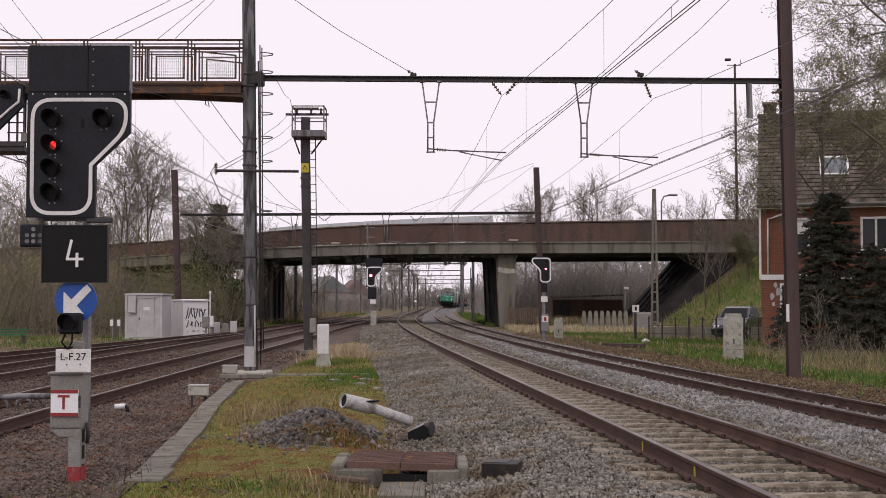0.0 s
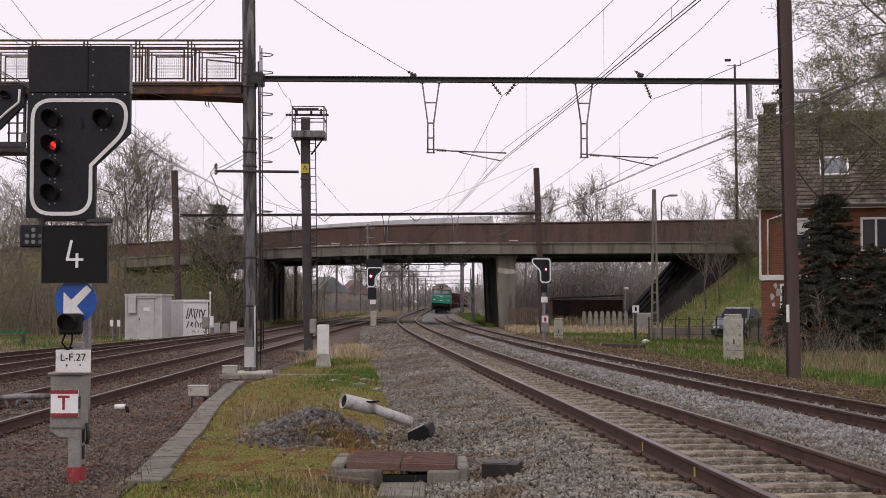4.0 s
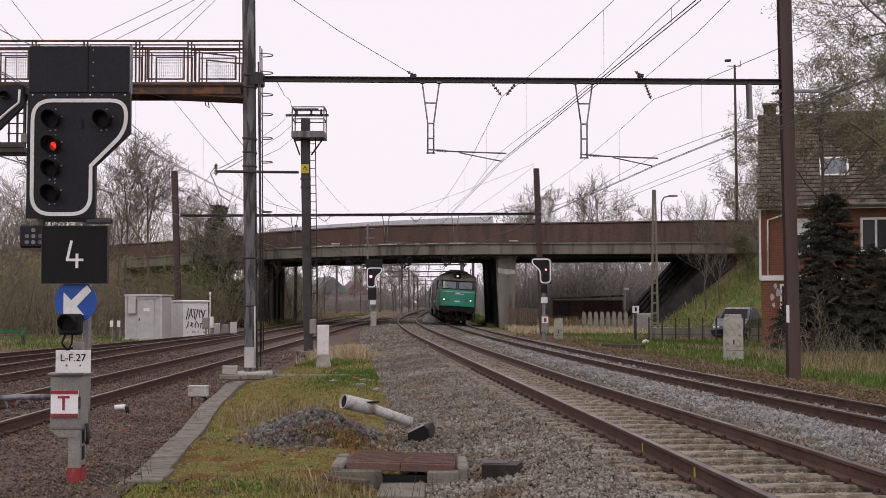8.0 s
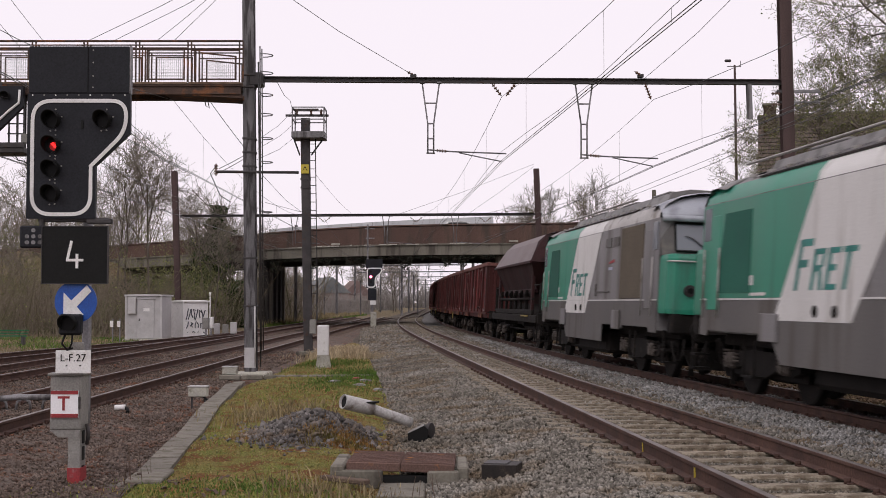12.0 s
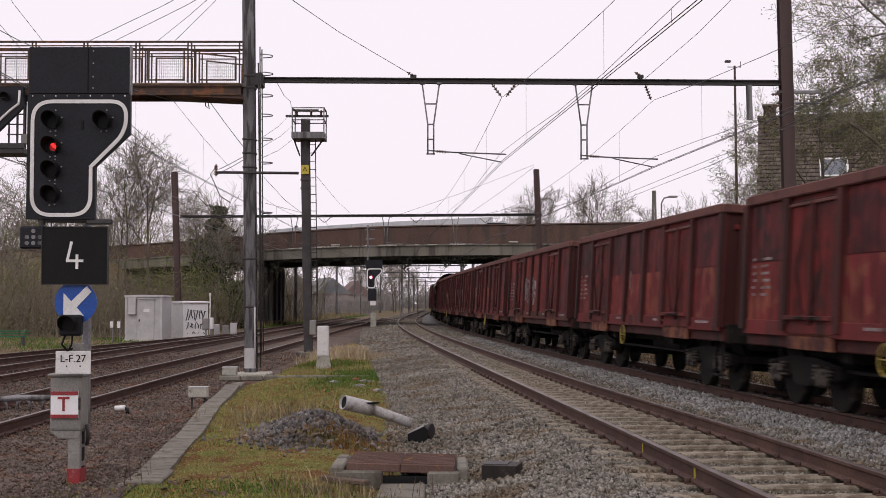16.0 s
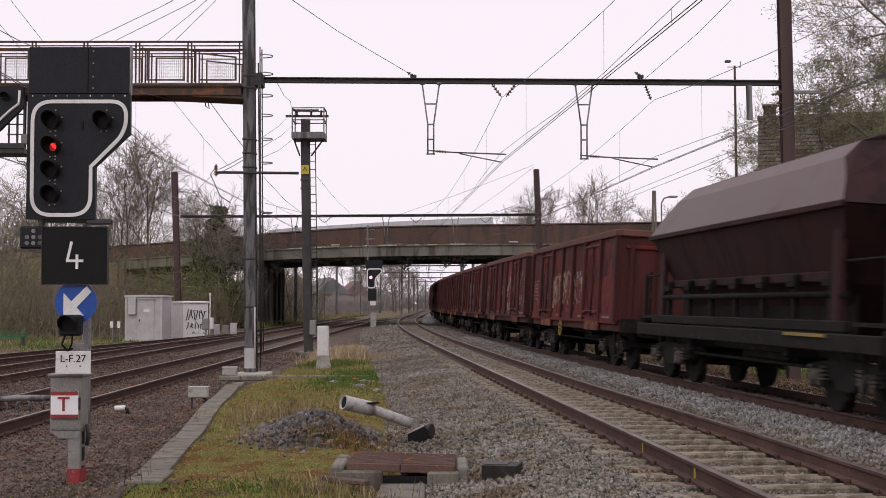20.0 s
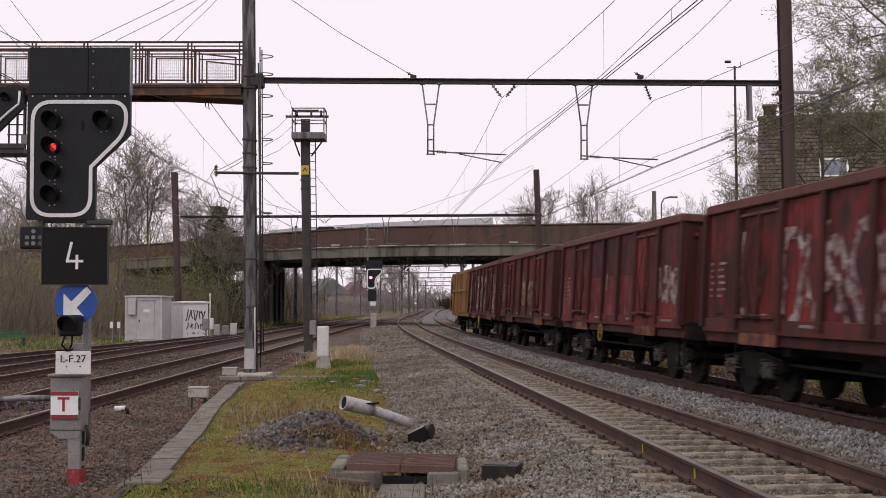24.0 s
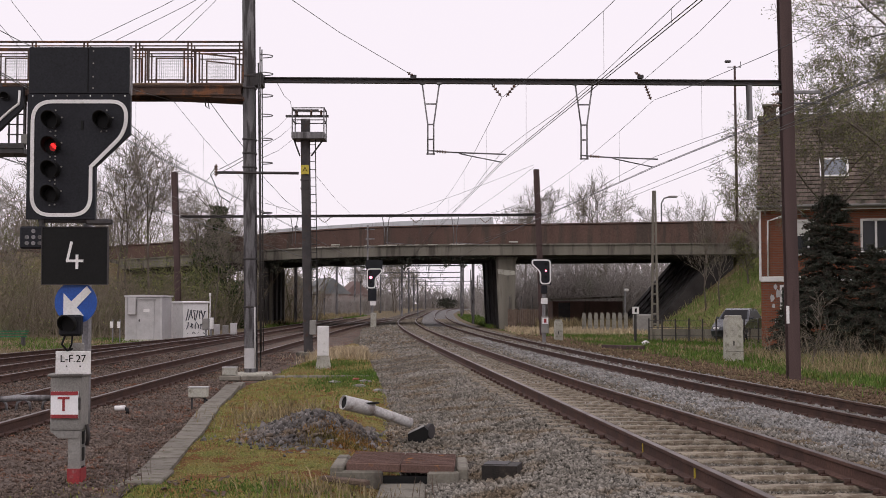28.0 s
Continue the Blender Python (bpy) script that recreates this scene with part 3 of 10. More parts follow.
def h_column(g, p0, p1, w, dpt, t=0.02):
    """An H-section column from p0 up to p1."""
    a, b = Vector(p0), Vector(p1)
    sh = (b - a) / (b.z - a.z)
    def slab(x0, x1, y0, y1):
        vs = []
        for p in (a, b):
            vs += [(p.x + x, p.y + y, p.z) for x, y in ((x0, y0), (x1, y0), (x1, y1), (x0, y1))]
        g.add(vs, [(3, 2, 1, 0), (4, 5, 6, 7), (0, 1, 5, 4), (1, 2, 6, 5), (2, 3, 7, 6), (3, 0, 4, 7)])
    slab(-w / 2, w / 2, -dpt / 2, -dpt / 2 + t)
    slab(-w / 2, w / 2, dpt / 2 - t, dpt / 2)
    slab(-t / 2, t / 2, -dpt / 2 + t, dpt / 2 - t)
    return g


def insulator(parent, p, q, n=4, r=0.05):
    g = Geo()
    p, q = Vector(p), Vector(q)
    g.tube([p, q], r * 0.3, 6)
    for i in range(n):
        c = p.lerp(q, (i + 0.8) / (n + 0.6))
        d = (q - p).normalized() * 0.018
        g.tube([c - d, c + d], r, 8, r * 0.6)
    return part("insulator", g, PORC, parent, "ribbed brown insulator")


def drop_bracket(parent, x, y, zt, arm_to, zb, w=0.43):
    """The V-shaped hanger with its registration arm."""
    g = Geo()
    for s in (-1, 1):
        g.tube([(x + s * w / 2, y, zt), (x + s * 0.075, y, zt - 1.02), (x + s * 0.075, y, zb)], 0.022, 6)
    for z, ww in ((zt - 0.5, 0.16), (zt - 1.02, 0.08), (zt - 1.4, 0.08), (zb + 0.02, 0.11)):
        g.box((x, y, z), (ww * 2, 0.03, 0.035))
    for s in (-1, 1):
        g.box((x + s * w / 2, y, zt + 0.02), (0.12, 0.14, 0.04))
    part("drop_bracket", g, STEEL, parent, "grey V-shaped hanger")
    a = Geo().tube([(x - 0.1, y, zb + 0.11), (x + 0.55, y, zb + 0.06), (arm_to + 0.12, y, zb + 0.01)], 0.02, 6)
    a.tube([(x + 0.72, y, zb + 0.03), (x + 1.0, y, zb - 0.03), (arm_to, y, zb - 0.19)], 0.016, 6)
    arm = part("registration_arm", a, STEEL, parent)
    insulator(arm, (x + 0.12, y, zb + 0.09), (x + 0.42, y, zb + 0.065), 4, 0.045)


def beam(g, p, q, h=0.17, w=0.16):
    p, q = Vector(p), Vector(q)
    L = (q - p).length
    m = Matrix.Translation(p) @ (q - p).to_track_quat("X", "Z").to_matrix().to_4x4()
    g.box((L / 2, 0, h / 2 - 0.012), (L, w, 0.024), 0, m)
    g.box((L / 2, 0, -h / 2 + 0.012), (L, w, 0.024), 0, m)
    g.box((L / 2, 0, 0), (L, 0.03, h - 0.048), 0, m)
    return g


def portal_near():
    th = thing("catenary_portal", None, "steel catenary portal with a long beam between two masts", "catenary portal")
    g = h_column(Geo(), (-4.79, 32.55, 0.02), (-4.92, 32.55, 10.4), 0.29, 0.3)
    for k in range(21):
        z = 0.5 + k * 0.48
        g.box((-4.79 - 0.0125 * z, 32.55, z), (0.25, 0.26, 0.02))
    mast = part("mast", g, MAST_STEEL, th, "grey flaking riveted steel mast")
    part("white_band", Geo().box((-4.795, 32.39, 0.42), (0.285, 0.012, 0.5)), PALEBOX, mast)
    part("foot_plate", Geo().box((-4.72, 32.5, 0.0), (0.85, 0.8, 0.14), 0.03), CONCRETE_LT, mast)
    for z in (1.7, 2.9, 5.2, 5.55, 5.9, 7.2, 7.5):
        part("clamp", Geo().box((-4.79 - 0.0125 * z, 32.55, z), (0.33, 0.34, 0.05), 0.01), STEEL_DK, mast)
    # ladder with safety hoops on the mast's flank
    lad = Geo()
    for dy in (-0.17, 0.17):
        lad.tube([(-4.5, 32.45 + dy, 0.6), (-4.58, 32.45 + dy, 8.2)], 0.016, 5)
    for k in range(25):
        z = 0.7 + 0.3 * k
        lad.tube([(-4.5 - 0.01 * z, 32.28, z), (-4.5 - 0.01 * z, 32.62, z)], 0.01, 4)
    ladder = part("ladder", lad, STEEL_DK, th, "thin steel ladder")
    for z in (4.05, 5.3, 5.9, 6.5, 7.0, 7.55, 8.0):
        c = [(-4.56 + 0.3 * math.sin(a) * 0.95, 32.45 - 0.24 * math.cos(a), z) for a in np.linspace(0, math.pi, 9)]
        part("hoop", Geo().tube(c, 0.014, 5), STEEL, ladder)
    part("cable", Geo().tube([(-4.52, 32.3, 0.2), (-4.56, 32.3, 4.0), (-4.62, 32.3, 7.8)], 0.022, 6), WIRE, th)
    part("cable_guard", Geo().tube([(-4.66, 32.34, 0.2), (-4.68, 32.34, 1.7)], 0.022, 6), PALEBOX, th)
    part("mast", h_column(Geo(), (8.88, 33.0, -0.25), (8.72, 33.0, 10.4), 0.3, 0.3), STEEL_BR, th, "red-brown H-section steel mast")
    part("marker_strip", Geo().box((8.70, 32.82, 1.5), (0.075, 0.012, 0.44)), WHITE, th)
    part("beam", beam(Geo(), (-4.7, 32.6, 7.42), (8.75, 33.0, 7.41), 0.135), STEEL_DK, th, "long dark steel crossbeam")
    part("beam_seat", Geo().box((-4.7, 32.6, 7.4), (0.36, 0.42, 0.34), 0.03), STEEL_DK, th)
    drop_bracket(th, -0.31, 32.72, 7.33, 1.48, 5.54)
    drop_bracket(th, 3.58, 32.84, 7.33, 5.33, 5.43)
    for x, dx in ((1.24, 0.24), (1.84, -0.24)):
        insulator(th, (x, 32.75, 7.34), (x + dx, 32.75, 7.02), 4, 0.05)
    insulator(th, (5.14, 32.85, 7.34), (5.29, 32.85, 6.95), 5, 0.05)
    for x in (-0.75, 5.0):
        part("bracket", Geo().box((x, 32.7, 7.52), (0.16, 0.1, 0.1), 0.02), STEEL_DK, th)
        insulator(th, (x, 32.7, 7.54), (x - 0.16, 32.6, 7.62), 2, 0.045)
    part("hanging_post", h_column(Geo(), (7.82, 32.95, 6.46), (7.8, 32.95, 7.34), 0.13, 0.12), STEEL, th)
    for z in (7.16, 6.88):
        part("arm", Geo().box((9.05, 32.9, z), (1.1, 0.08, 0.08 if z > 7 else 0.04), 0.01), STEEL, th)
        insulator(th, (8.35, 32.88, z - 0.06), (8.6, 32.88, z - 0.06), 3, 0.05)
    part("cantilever", Geo().tube([(-5.65, 32.3, 5.05), (-3.6, 32.3, 5.03)], 0.035, 8), STEEL_DK, th)
    insulator(th, (-5.66, 32.3, 4.95), (-5.66, 32.3, 5.25), 4, 0.06)
    part("jumper", Geo().tube([(-5.66, 32.3, 5.2), (-5.8, 32.3, 5.0), (-5.55, 32.3, 4.45), (-5.3, 32.3, 4.3)], 0.012, 5), WIRE, th)
    return th


portal_near()


def hood(g, x, y, z, r, length):
    """A lamp's tunnel hood: a half-open tube."""
    rows = []
    for q, dy in ((0, 0.0), (1, -length)):
        rows.append([(x + r * math.sin(a), y + dy * (0.35 + 0.65 * (math.cos(a) * 0.5 + 0.5)), z + r * math.cos(a)) for a in np.linspace(-2.5, 2.5, 15)])
    inner = [[(px + (x - px) * 0.1, py, pz + (z - pz) * 0.1) for px, py, pz in row] for row in rows]
    return g.grid(rows + inner[::-1], True)


def signal_walkway():
    th = thing("signal_gantry", None, "rusty steel signal gantry walkway with mesh railings above the sidings", "signal gantry")
    y = 32.5
    rust = surface("rust_streaked_steel", (0.045, 0.034, 0.03), (0.075, 0.05, 0.04), 0.75, 0.2, 1.5, 40, 0.2, (0.16, 0.075, 0.04), 0.6, 0.12)
    for dy in (-0.48, 0.5):
        a, b = y + dy - 0.06, y + dy + 0.06
        c = y + dy
        part("girder", Geo().prism([(a, 6.94), (b, 6.94), (b, 6.97), (c + 0.015, 6.98), (c + 0.015, 7.14), (b, 7.15), (b, 7.18), (a, 7.18), (a, 7.15), (c - 0.015, 7.14), (c - 0.015, 6.98), (a, 6.97)], -17, -5.0, "x"), rust, th)
    for k in range(9):
        part("floor_plate", Geo().box((-16.3 + 1.33 * k, y + 0.0, 7.215), (1.3, 1.1, 0.055), 0.01), surface("rusty_grating", (0.12, 0.075, 0.05), (0.22, 0.16, 0.11), 0.8, 0.3, 3, 40, 0.3) if k == 0 else bpy.data.materials["rusty_grating"], th, "rust-stained walkway plate")
    part("end_haunch", Geo().prism([(-6.9, 6.94), (-4.98, 6.85), (-4.98, 6.94)], y - 0.5, y + 0.5), rust, th)
    mesh_mat = surface("wire_mesh", (0.3, 0.29, 0.29), (0.4, 0.39, 0.38), 0.5, 0.5, 3, 40, 0)
    posts = [-5.0, -6.28, -7.57, -8.86, -10.14, -11.43, -12.7, -14.0, -15.3, -16.6]
    for front, side in ((True, y - 0.5), (False, y + 0.52)):
        part("handrail", Geo().box((-10.8, side, 8.27), (11.7, 0.05, 0.05), 0.01), rust, th)
        part("lower_rail", Geo().box((-10.8, side, 8.17), (11.7, 0.03, 0.03), 0.005), rust, th)
        for k, x in enumerate(posts):
            for d in (-0.045, 0.045):
                part("railing_post", Geo().box((x + d, side, 7.76), (0.035, 0.04, 1.02), 0.006), rust, th)
        for k, (b, a) in enumerate(zip(posts[:-1], posts[1:])):
            # inner frames; the one beside the mast slopes down
            x0, x1 = a + 0.22, b - 0.12
            l, r = (8.0, 7.9) if k == 0 else (8.07, 8.07)
            bars = [[(x0, 7.3), (x1, 7.3), (x1, 7.335), (x0, 7.335)], [(x0, l - 0.035), (x1, r - 0.035), (x1, r), (x0, l)],
                    [(x0, 7.337), (x0 + 0.036, 7.337), (x0 + 0.036, l - 0.038), (x0, l - 0.037)], [(x1 - 0.036, 7.337), (x1, 7.337), (x1, r - 0.037), (x1 - 0.036, r - 0.038)],
                    [(a + 0.105, 7.27), (a + 0.135, 7.27), (a + 0.135, 8.15), (a + 0.105, 8.15)], [(a + 0.06, l + 0.018), (b - 0.06, l + 0.018), (b - 0.06, l + 0.043), (a + 0.06, l + 0.043)]]
            for bar in bars:
                part("railing_bar", Geo().prism(bar, side - 0.015, side + 0.015), rust, th)
            wm = Geo()
            n = 18
            for q in range(1, n):
                x = x0 + (x1 - x0) * q / n
                wm.box((x, side + 0.01, (7.33 + l + (r - l) * q / n - 0.03) / 2), (0.005, 0.005, l + (r - l) * q / n - 0.03 - 7.33))
            for q in range(1, 9):
                z = 7.33 + 0.08 * q
                if z < min(l, r) - 0.04:
                    wm.box(((x0 + x1) / 2, side + 0.01, z), (x1 - x0 - 0.04, 0.005, 0.005))
            tagged(part("mesh_infill", wm, mesh_mat, th, "fine wire mesh"), kind="stuff")
    # the signal hung from the gantry, with its service cage
    for x in (-10.72, -10.52, -10.35):
        for dy in (-0.55, 0.1):
            part("cage_post", Geo().box((x, y + dy, 6.3), (0.035, 0.035, 1.5)), STEEL_DK, th)
    for z in (5.7, 5.95, 6.2, 6.45, 6.7, 6.9):
        part("cage_rung", Geo().box((-10.54, y - 0.585, z), (0.42, 0.03, 0.03)), STEEL_DK, th)
    for x in (-12.4, -11.6, -10.9, -10.3):
        part("hanger", Geo().box((x, y - 0.62, 7.12), (0.04, 0.04, 0.2)), STEEL_DK, th)
    part("cage_floor", Geo().box((-11.3, y - 0.4, 5.52), (2.1, 0.9, 0.13), 0.01).box((-11.3, y - 0.86, 5.64), (2.1, 0.04, 0.12)), STEEL_DK, th)
    sig = part("signal_head", Geo().prism([(-12.3, 5.72), (-10.95, 5.72), (-10.9, 6.0), (-10.3, 6.6), (-10.3, 7.1), (-12.3, 7.1)], y - 0.8, y - 0.66), BLACK, th, "black signal head seen from the track")
    band = [(-11.6, y - 0.82, 5.8), (-11.05, y - 0.82, 5.82), (-10.98, y - 0.82, 5.95), (-10.95, y - 0.82, 6.2), (-10.62, y - 0.82, 6.5), (-10.4, y - 0.82, 6.68), (-10.38, y - 0.82, 7.0)]
    part("white_edge", Geo().tube(band, 0.032, 6), WHITE, sig)
    for x, z in ((-10.72, 6.85), (-11.5, 6.85), (-11.5, 6.45), (-11.5, 6.1)):
        part("lens_hood", hood(Geo().disc((x, y - 0.81, z), 0.1, 0.02, "y", 14), x, y - 0.81, z, 0.105, 0.2), HOOD, sig)
    part("junction_box", Geo().box((-10.28, y - 0.62, 5.82), (0.2, 0.15, 0.24), 0.02), GREYBOX, th)
    part("hanging_cable", Geo().tube([(-10.6, y - 0.5, 5.46), (-10.5, y - 0.5, 5.3), (-10.35, y - 0.5, 5.28), (-10.25, y - 0.5, 5.2)], 0.014, 5), WIRE, th)
    part("insulated_link", Geo().tube([(-5.9, y - 0.3, 6.92), (-5.92, y - 0.3, 6.7), (-5.82, y - 0.3, 6.62), (-5.86, y - 0.3, 6.8)], 0.014, 5), WIRE, th)
    return th


signal_walkway()


def portal_far(y, x0, x1, zt, drops, lean=0.0, middle=None, metal=None, label="distant catenary portal of dark steel over the tracks"):
    th = thing("catenary_portal", None, label, "catenary portal", "distant catenary portals")
    masts = [(x0, zt + 2.6), (x1, zt + 2.75)] + ([(middle, zt + 0.5)] if middle is not None else [])
    for x, top in masts:
        z0 = float(ground_z(x, y)) - 0.05
        part("mast", h_column(Geo(), (x, y, z0), (x - lean, y, top), 0.32 if metal is None else 0.26, 0.32 if metal is None else 0.26), metal or STEEL_BR, th, "brown steel mast")
    part("beam", beam(Geo(), (x0, y, zt), (x1, y, zt + 0.12), 0.15, 0.2), metal or STEEL_DK, th)
    for x in drops:
        g = Geo()
        for s in (-1, 1):
            g.tube([(x + s * 0.2, y, zt), (x + s * 0.07, y, zt - 0.9), (x + s * 0.07, y, zt - 1.6)], 0.025, 5)
        part("drop_bracket", g, STEEL, th)
        part("registration_arm", Geo().tube([(x, y, zt - 1.5), (x + 1.5, y, zt - 1.6)], 0.02, 5), STEEL, th)
        insulator(th, (x + 1.4, y, zt - 0.05), (x + 1.75, y, zt - 0.35), 3, 0.05)
        insulator(th, (x + 2.1, y, zt - 0.05), (x + 1.75, y, zt - 0.35), 3, 0.05)
    return th


portal_far(75, -15.2, 5.75, 6.78, (-8.6, -3.3, 0.7), 0.35)
for y, x0, x1, mid in ((121, -13.7, 2.8, None), (165, -13.5, 2.35, -5.25), (205, -13.9, 2.85, -5.4), (250, -12, 3.9, -5.6), (300, -10, 6.4, -4.0), (360, -8, 9.6, None)):
    portal_far(y, x0, x1, 6.4 + float(rise(y)), (-8.5, float(line_near(y)) - 1.6, float(line_right(y)) - 1.6), 0.0, mid, MAST_STEEL)

# ---- wires ----
wires = thing("overhead_wires", None, "thin dark contact and messenger wires over the tracks", "overhead wires")


def span(wire, z):
    """Points along a wire's supports: (x, y) pairs at height z, rising with the line."""
    return [(x, y, z + float(rise(y))) for x, y in wire]


def catenary(supports, zc, zm, sag, compound=True):
    """Contact wire pair, auxiliary wire and sagging messenger over one track, with droppers."""
    pts = span(supports, zc)
    for dx in (-0.03, 0.03):
        part("contact_wire", Geo().tube([(p[0] + dx, p[1], p[2]) for p in pts], 0.0085, 4), WIRE, wires)
    ms, aux, dr = [], [], Geo()
    for a, b in zip(pts[:-1], pts[1:]):
        for k in range(10):
            q = k / 10
            p = Vector(a).lerp(Vector(b), q)
            low = zm - zc - 4 * q * (1 - q) * sag
            ms.append((p.x, p.y, p.z + low))
            au = 0.16 + 0.09 * math.cos(2 * math.pi * q * 2)
            aux.append((p.x, p.y, p.z + au))
            if k and b[1] < 130 and a[1] > -20:
                if k % 2:
                    dr.tube([(p.x, p.y, p.z + au), ms[-1]], 0.0035, 3)
                dr.tube([(p.x, p.y, p.z), aux[-1]], 0.0035, 3)
    part("messenger_wire", Geo().tube(ms, 0.007, 4), WIRE, wires)
    if compound:
        part("auxiliary_wire", Geo().tube(aux, 0.006, 4), WIRE, wires)
    tagged(part("dropper_wire", dr, WIRE, wires), kind="stuff")


FAR_SPANS = (121.0, 165.0, 205.0, 250.0, 300.0)
catenary([(5.05, -8.0), (1.485, 32.7), (-1.0, 75.0)] + [(float(line_near(d)), d) for d in FAR_SPANS], 5.355, 6.99, 0.66)
catenary([(9.35, -8.0), (5.35, 32.8), (2.3, 75.0)] + [(float(line_right(d)), d) for d in FAR_SPANS], 5.24, 6.94, 0.66)
catenary([(float(line_three(d)), d) for d in (-45.0, -8.0, 32.7, 75.0) + FAR_SPANS[:2]], 5.3, 6.9, 1.1, False)
catenary([(float(line_four(d)), d) for d in (-45.0, -8.0, 32.7, 75.0) + FAR_SPANS[:2]], 5.3, 6.9, 1.1, False)
EXTRA = [
         ((-0.672, 32.65, 7.486), (-3.89, 24, 8.184)),
         ((5.11, 32.8, 7.469), (5.921, 23, 7.979)),
         ((-8.858, 32.4, 8.385), (-4.956, 31, 9.911)),
         ((-8.22, 32.4, 8.385), (-4.48, 31, 9.911)),
         ((-7.225, 32.4, 8.328), (-5.293, 31, 9.43)),
         ((-6.729, 32.4, 8.385), (-4.684, 31, 9.911)),
         ((-10.065, 32.4, 8.385), (-10.66, 30, 9.649)),
         ((-10.414, 32.4, 7.956), (-11.115, 30, 9.25)),
         ((7.666, 100, 7.751), (7.895, 38, 6.032)),
         ((7.895, 38, 6.032), (7.797, 33, 5.922)),
         ((7.797, 33, 5.922), (7.873, 21, 5.852)),
         ((7.883, 100, 7.577), (7.894, 38, 5.849)),
         ((7.894, 38, 5.849), (7.982, 32.4, 5.961)),
         ((7.982, 32.4, 5.961), (7.869, 21, 5.602)),
         ((5.27, 75, 9.801), (-3.071, 75, 6.719)),
         ((5.269, 75, 9.67), (1.176, 75, 6.719)),
         ((-5.937, 32.4, 6.957), (-4.98, 32.4, 5.677)),
         ((-4.742, 33, 5.922), (-5.193, 45, 8.492)),
         ((-4.74, 33, 5.691), (-5.054, 45, 8.136)),
         ((-4.739, 33, 5.431), (-5.13, 45, 7.563)),
         ((-4.194, 32.6, 7.362), (-4.723, 40, 8.029)),
         ((-4.723, 40, 8.029), (-5.253, 45, 8.571)),
         ((-5.581, 32.3, 5.127), (-5.022, 32.5, 5.461)),
         ((-5.524, 32.3, 5.056), (-5.022, 32.5, 5.375)),
         ((-5.623, 32.3, 5.127), (-12.653, 60, 5.89)),
         ((-4.731, 34, 5.124), (-4.882, 45, 4.905)),
         ((-4.397, 45, 6.203), (-5.359, 75, 6.981)),
         ((-6.159, 45, 5.258), (-6.339, 75, 6.719)),
         ((-6.899, 26, 4.613), (-11.874, 60, 6.519)),
         ((-5.345, 22, 4.854), (-6.538, 33, 5.286)),
         ((-5.344, 22, 4.699), (-6.536, 33, 5.113)),
         ((-10.256, 30, 4.391), (-14.201, 45, 5.337)),
]
for a, b in EXTRA:
    mid = Vector(a).lerp(Vector(b), 0.5) - Vector((0, 0, 0.012 * min((Vector(a) - Vector(b)).length, 8)))
    part("feeder_wire", Geo().tube([a, mid, b], 0.008, 4), WIRE, wires)


# ---- the signal beside the camera ----
def rounded(points, r, n=6):
    """A closed outline with its corners rounded."""
    out = []
    k = len(points)
    for i in range(k):
        p, a, b = Vector(points[i]), Vector(points[i - 1]), Vector(points[(i + 1) % k])
        ra = min(r, (a - p).length / 2.05, (b - p).length / 2.05)
        s, e = p + (a - p).normalized() * ra, p + (b - p).normalized() * ra
        for j in range(n + 1):
            q = j / n
            out.append(tuple((1 - q) ** 2 * s + 2 * q * (1 - q) * p + q * q * e))
    return out


def outline_band(g, loop, y, w, depth):
    """A flat raised band that follows a closed loop in x, z."""
    k = len(loop)
    pts = [Vector(p) for p in loop]
    inner, outer = [], []
    for i in range(k):
        t = (pts[(i + 1) % k] - pts[i - 1])
        nrm = Vector((t.y, -t.x)).normalized()
        inner.append(pts[i] - nrm * w / 2)
        outer.append(pts[i] + nrm * w / 2)
    rows = [[(p.x, y, p.y) for p in inner], [(p.x, y - depth, p.y) for p in inner], [(p.x, y - depth, p.y) for p in outer], [(p.x, y, p.y) for p in outer]]
    return g.grid(rows, False, closed=True)


def text_part(name, body, size, material, parent, m, label=""):
    cu = bpy.data.curves.new(name, "FONT")
    cu.body, cu.size, cu.extrude = body, size, 0.0015
    cu.offset = 0.003 if len(body) == 1 else 0.0
    cu.align_x, cu.align_y = "CENTER", "CENTER"
    tmp = bpy.data.objects.new(name, cu)
    me = bpy.data.meshes.new_from_object(tmp)
    bpy.data.objects.remove(tmp)
    me.materials.clear()
    me.materials.append(material)
    return part(name, me, material, parent, label, m)


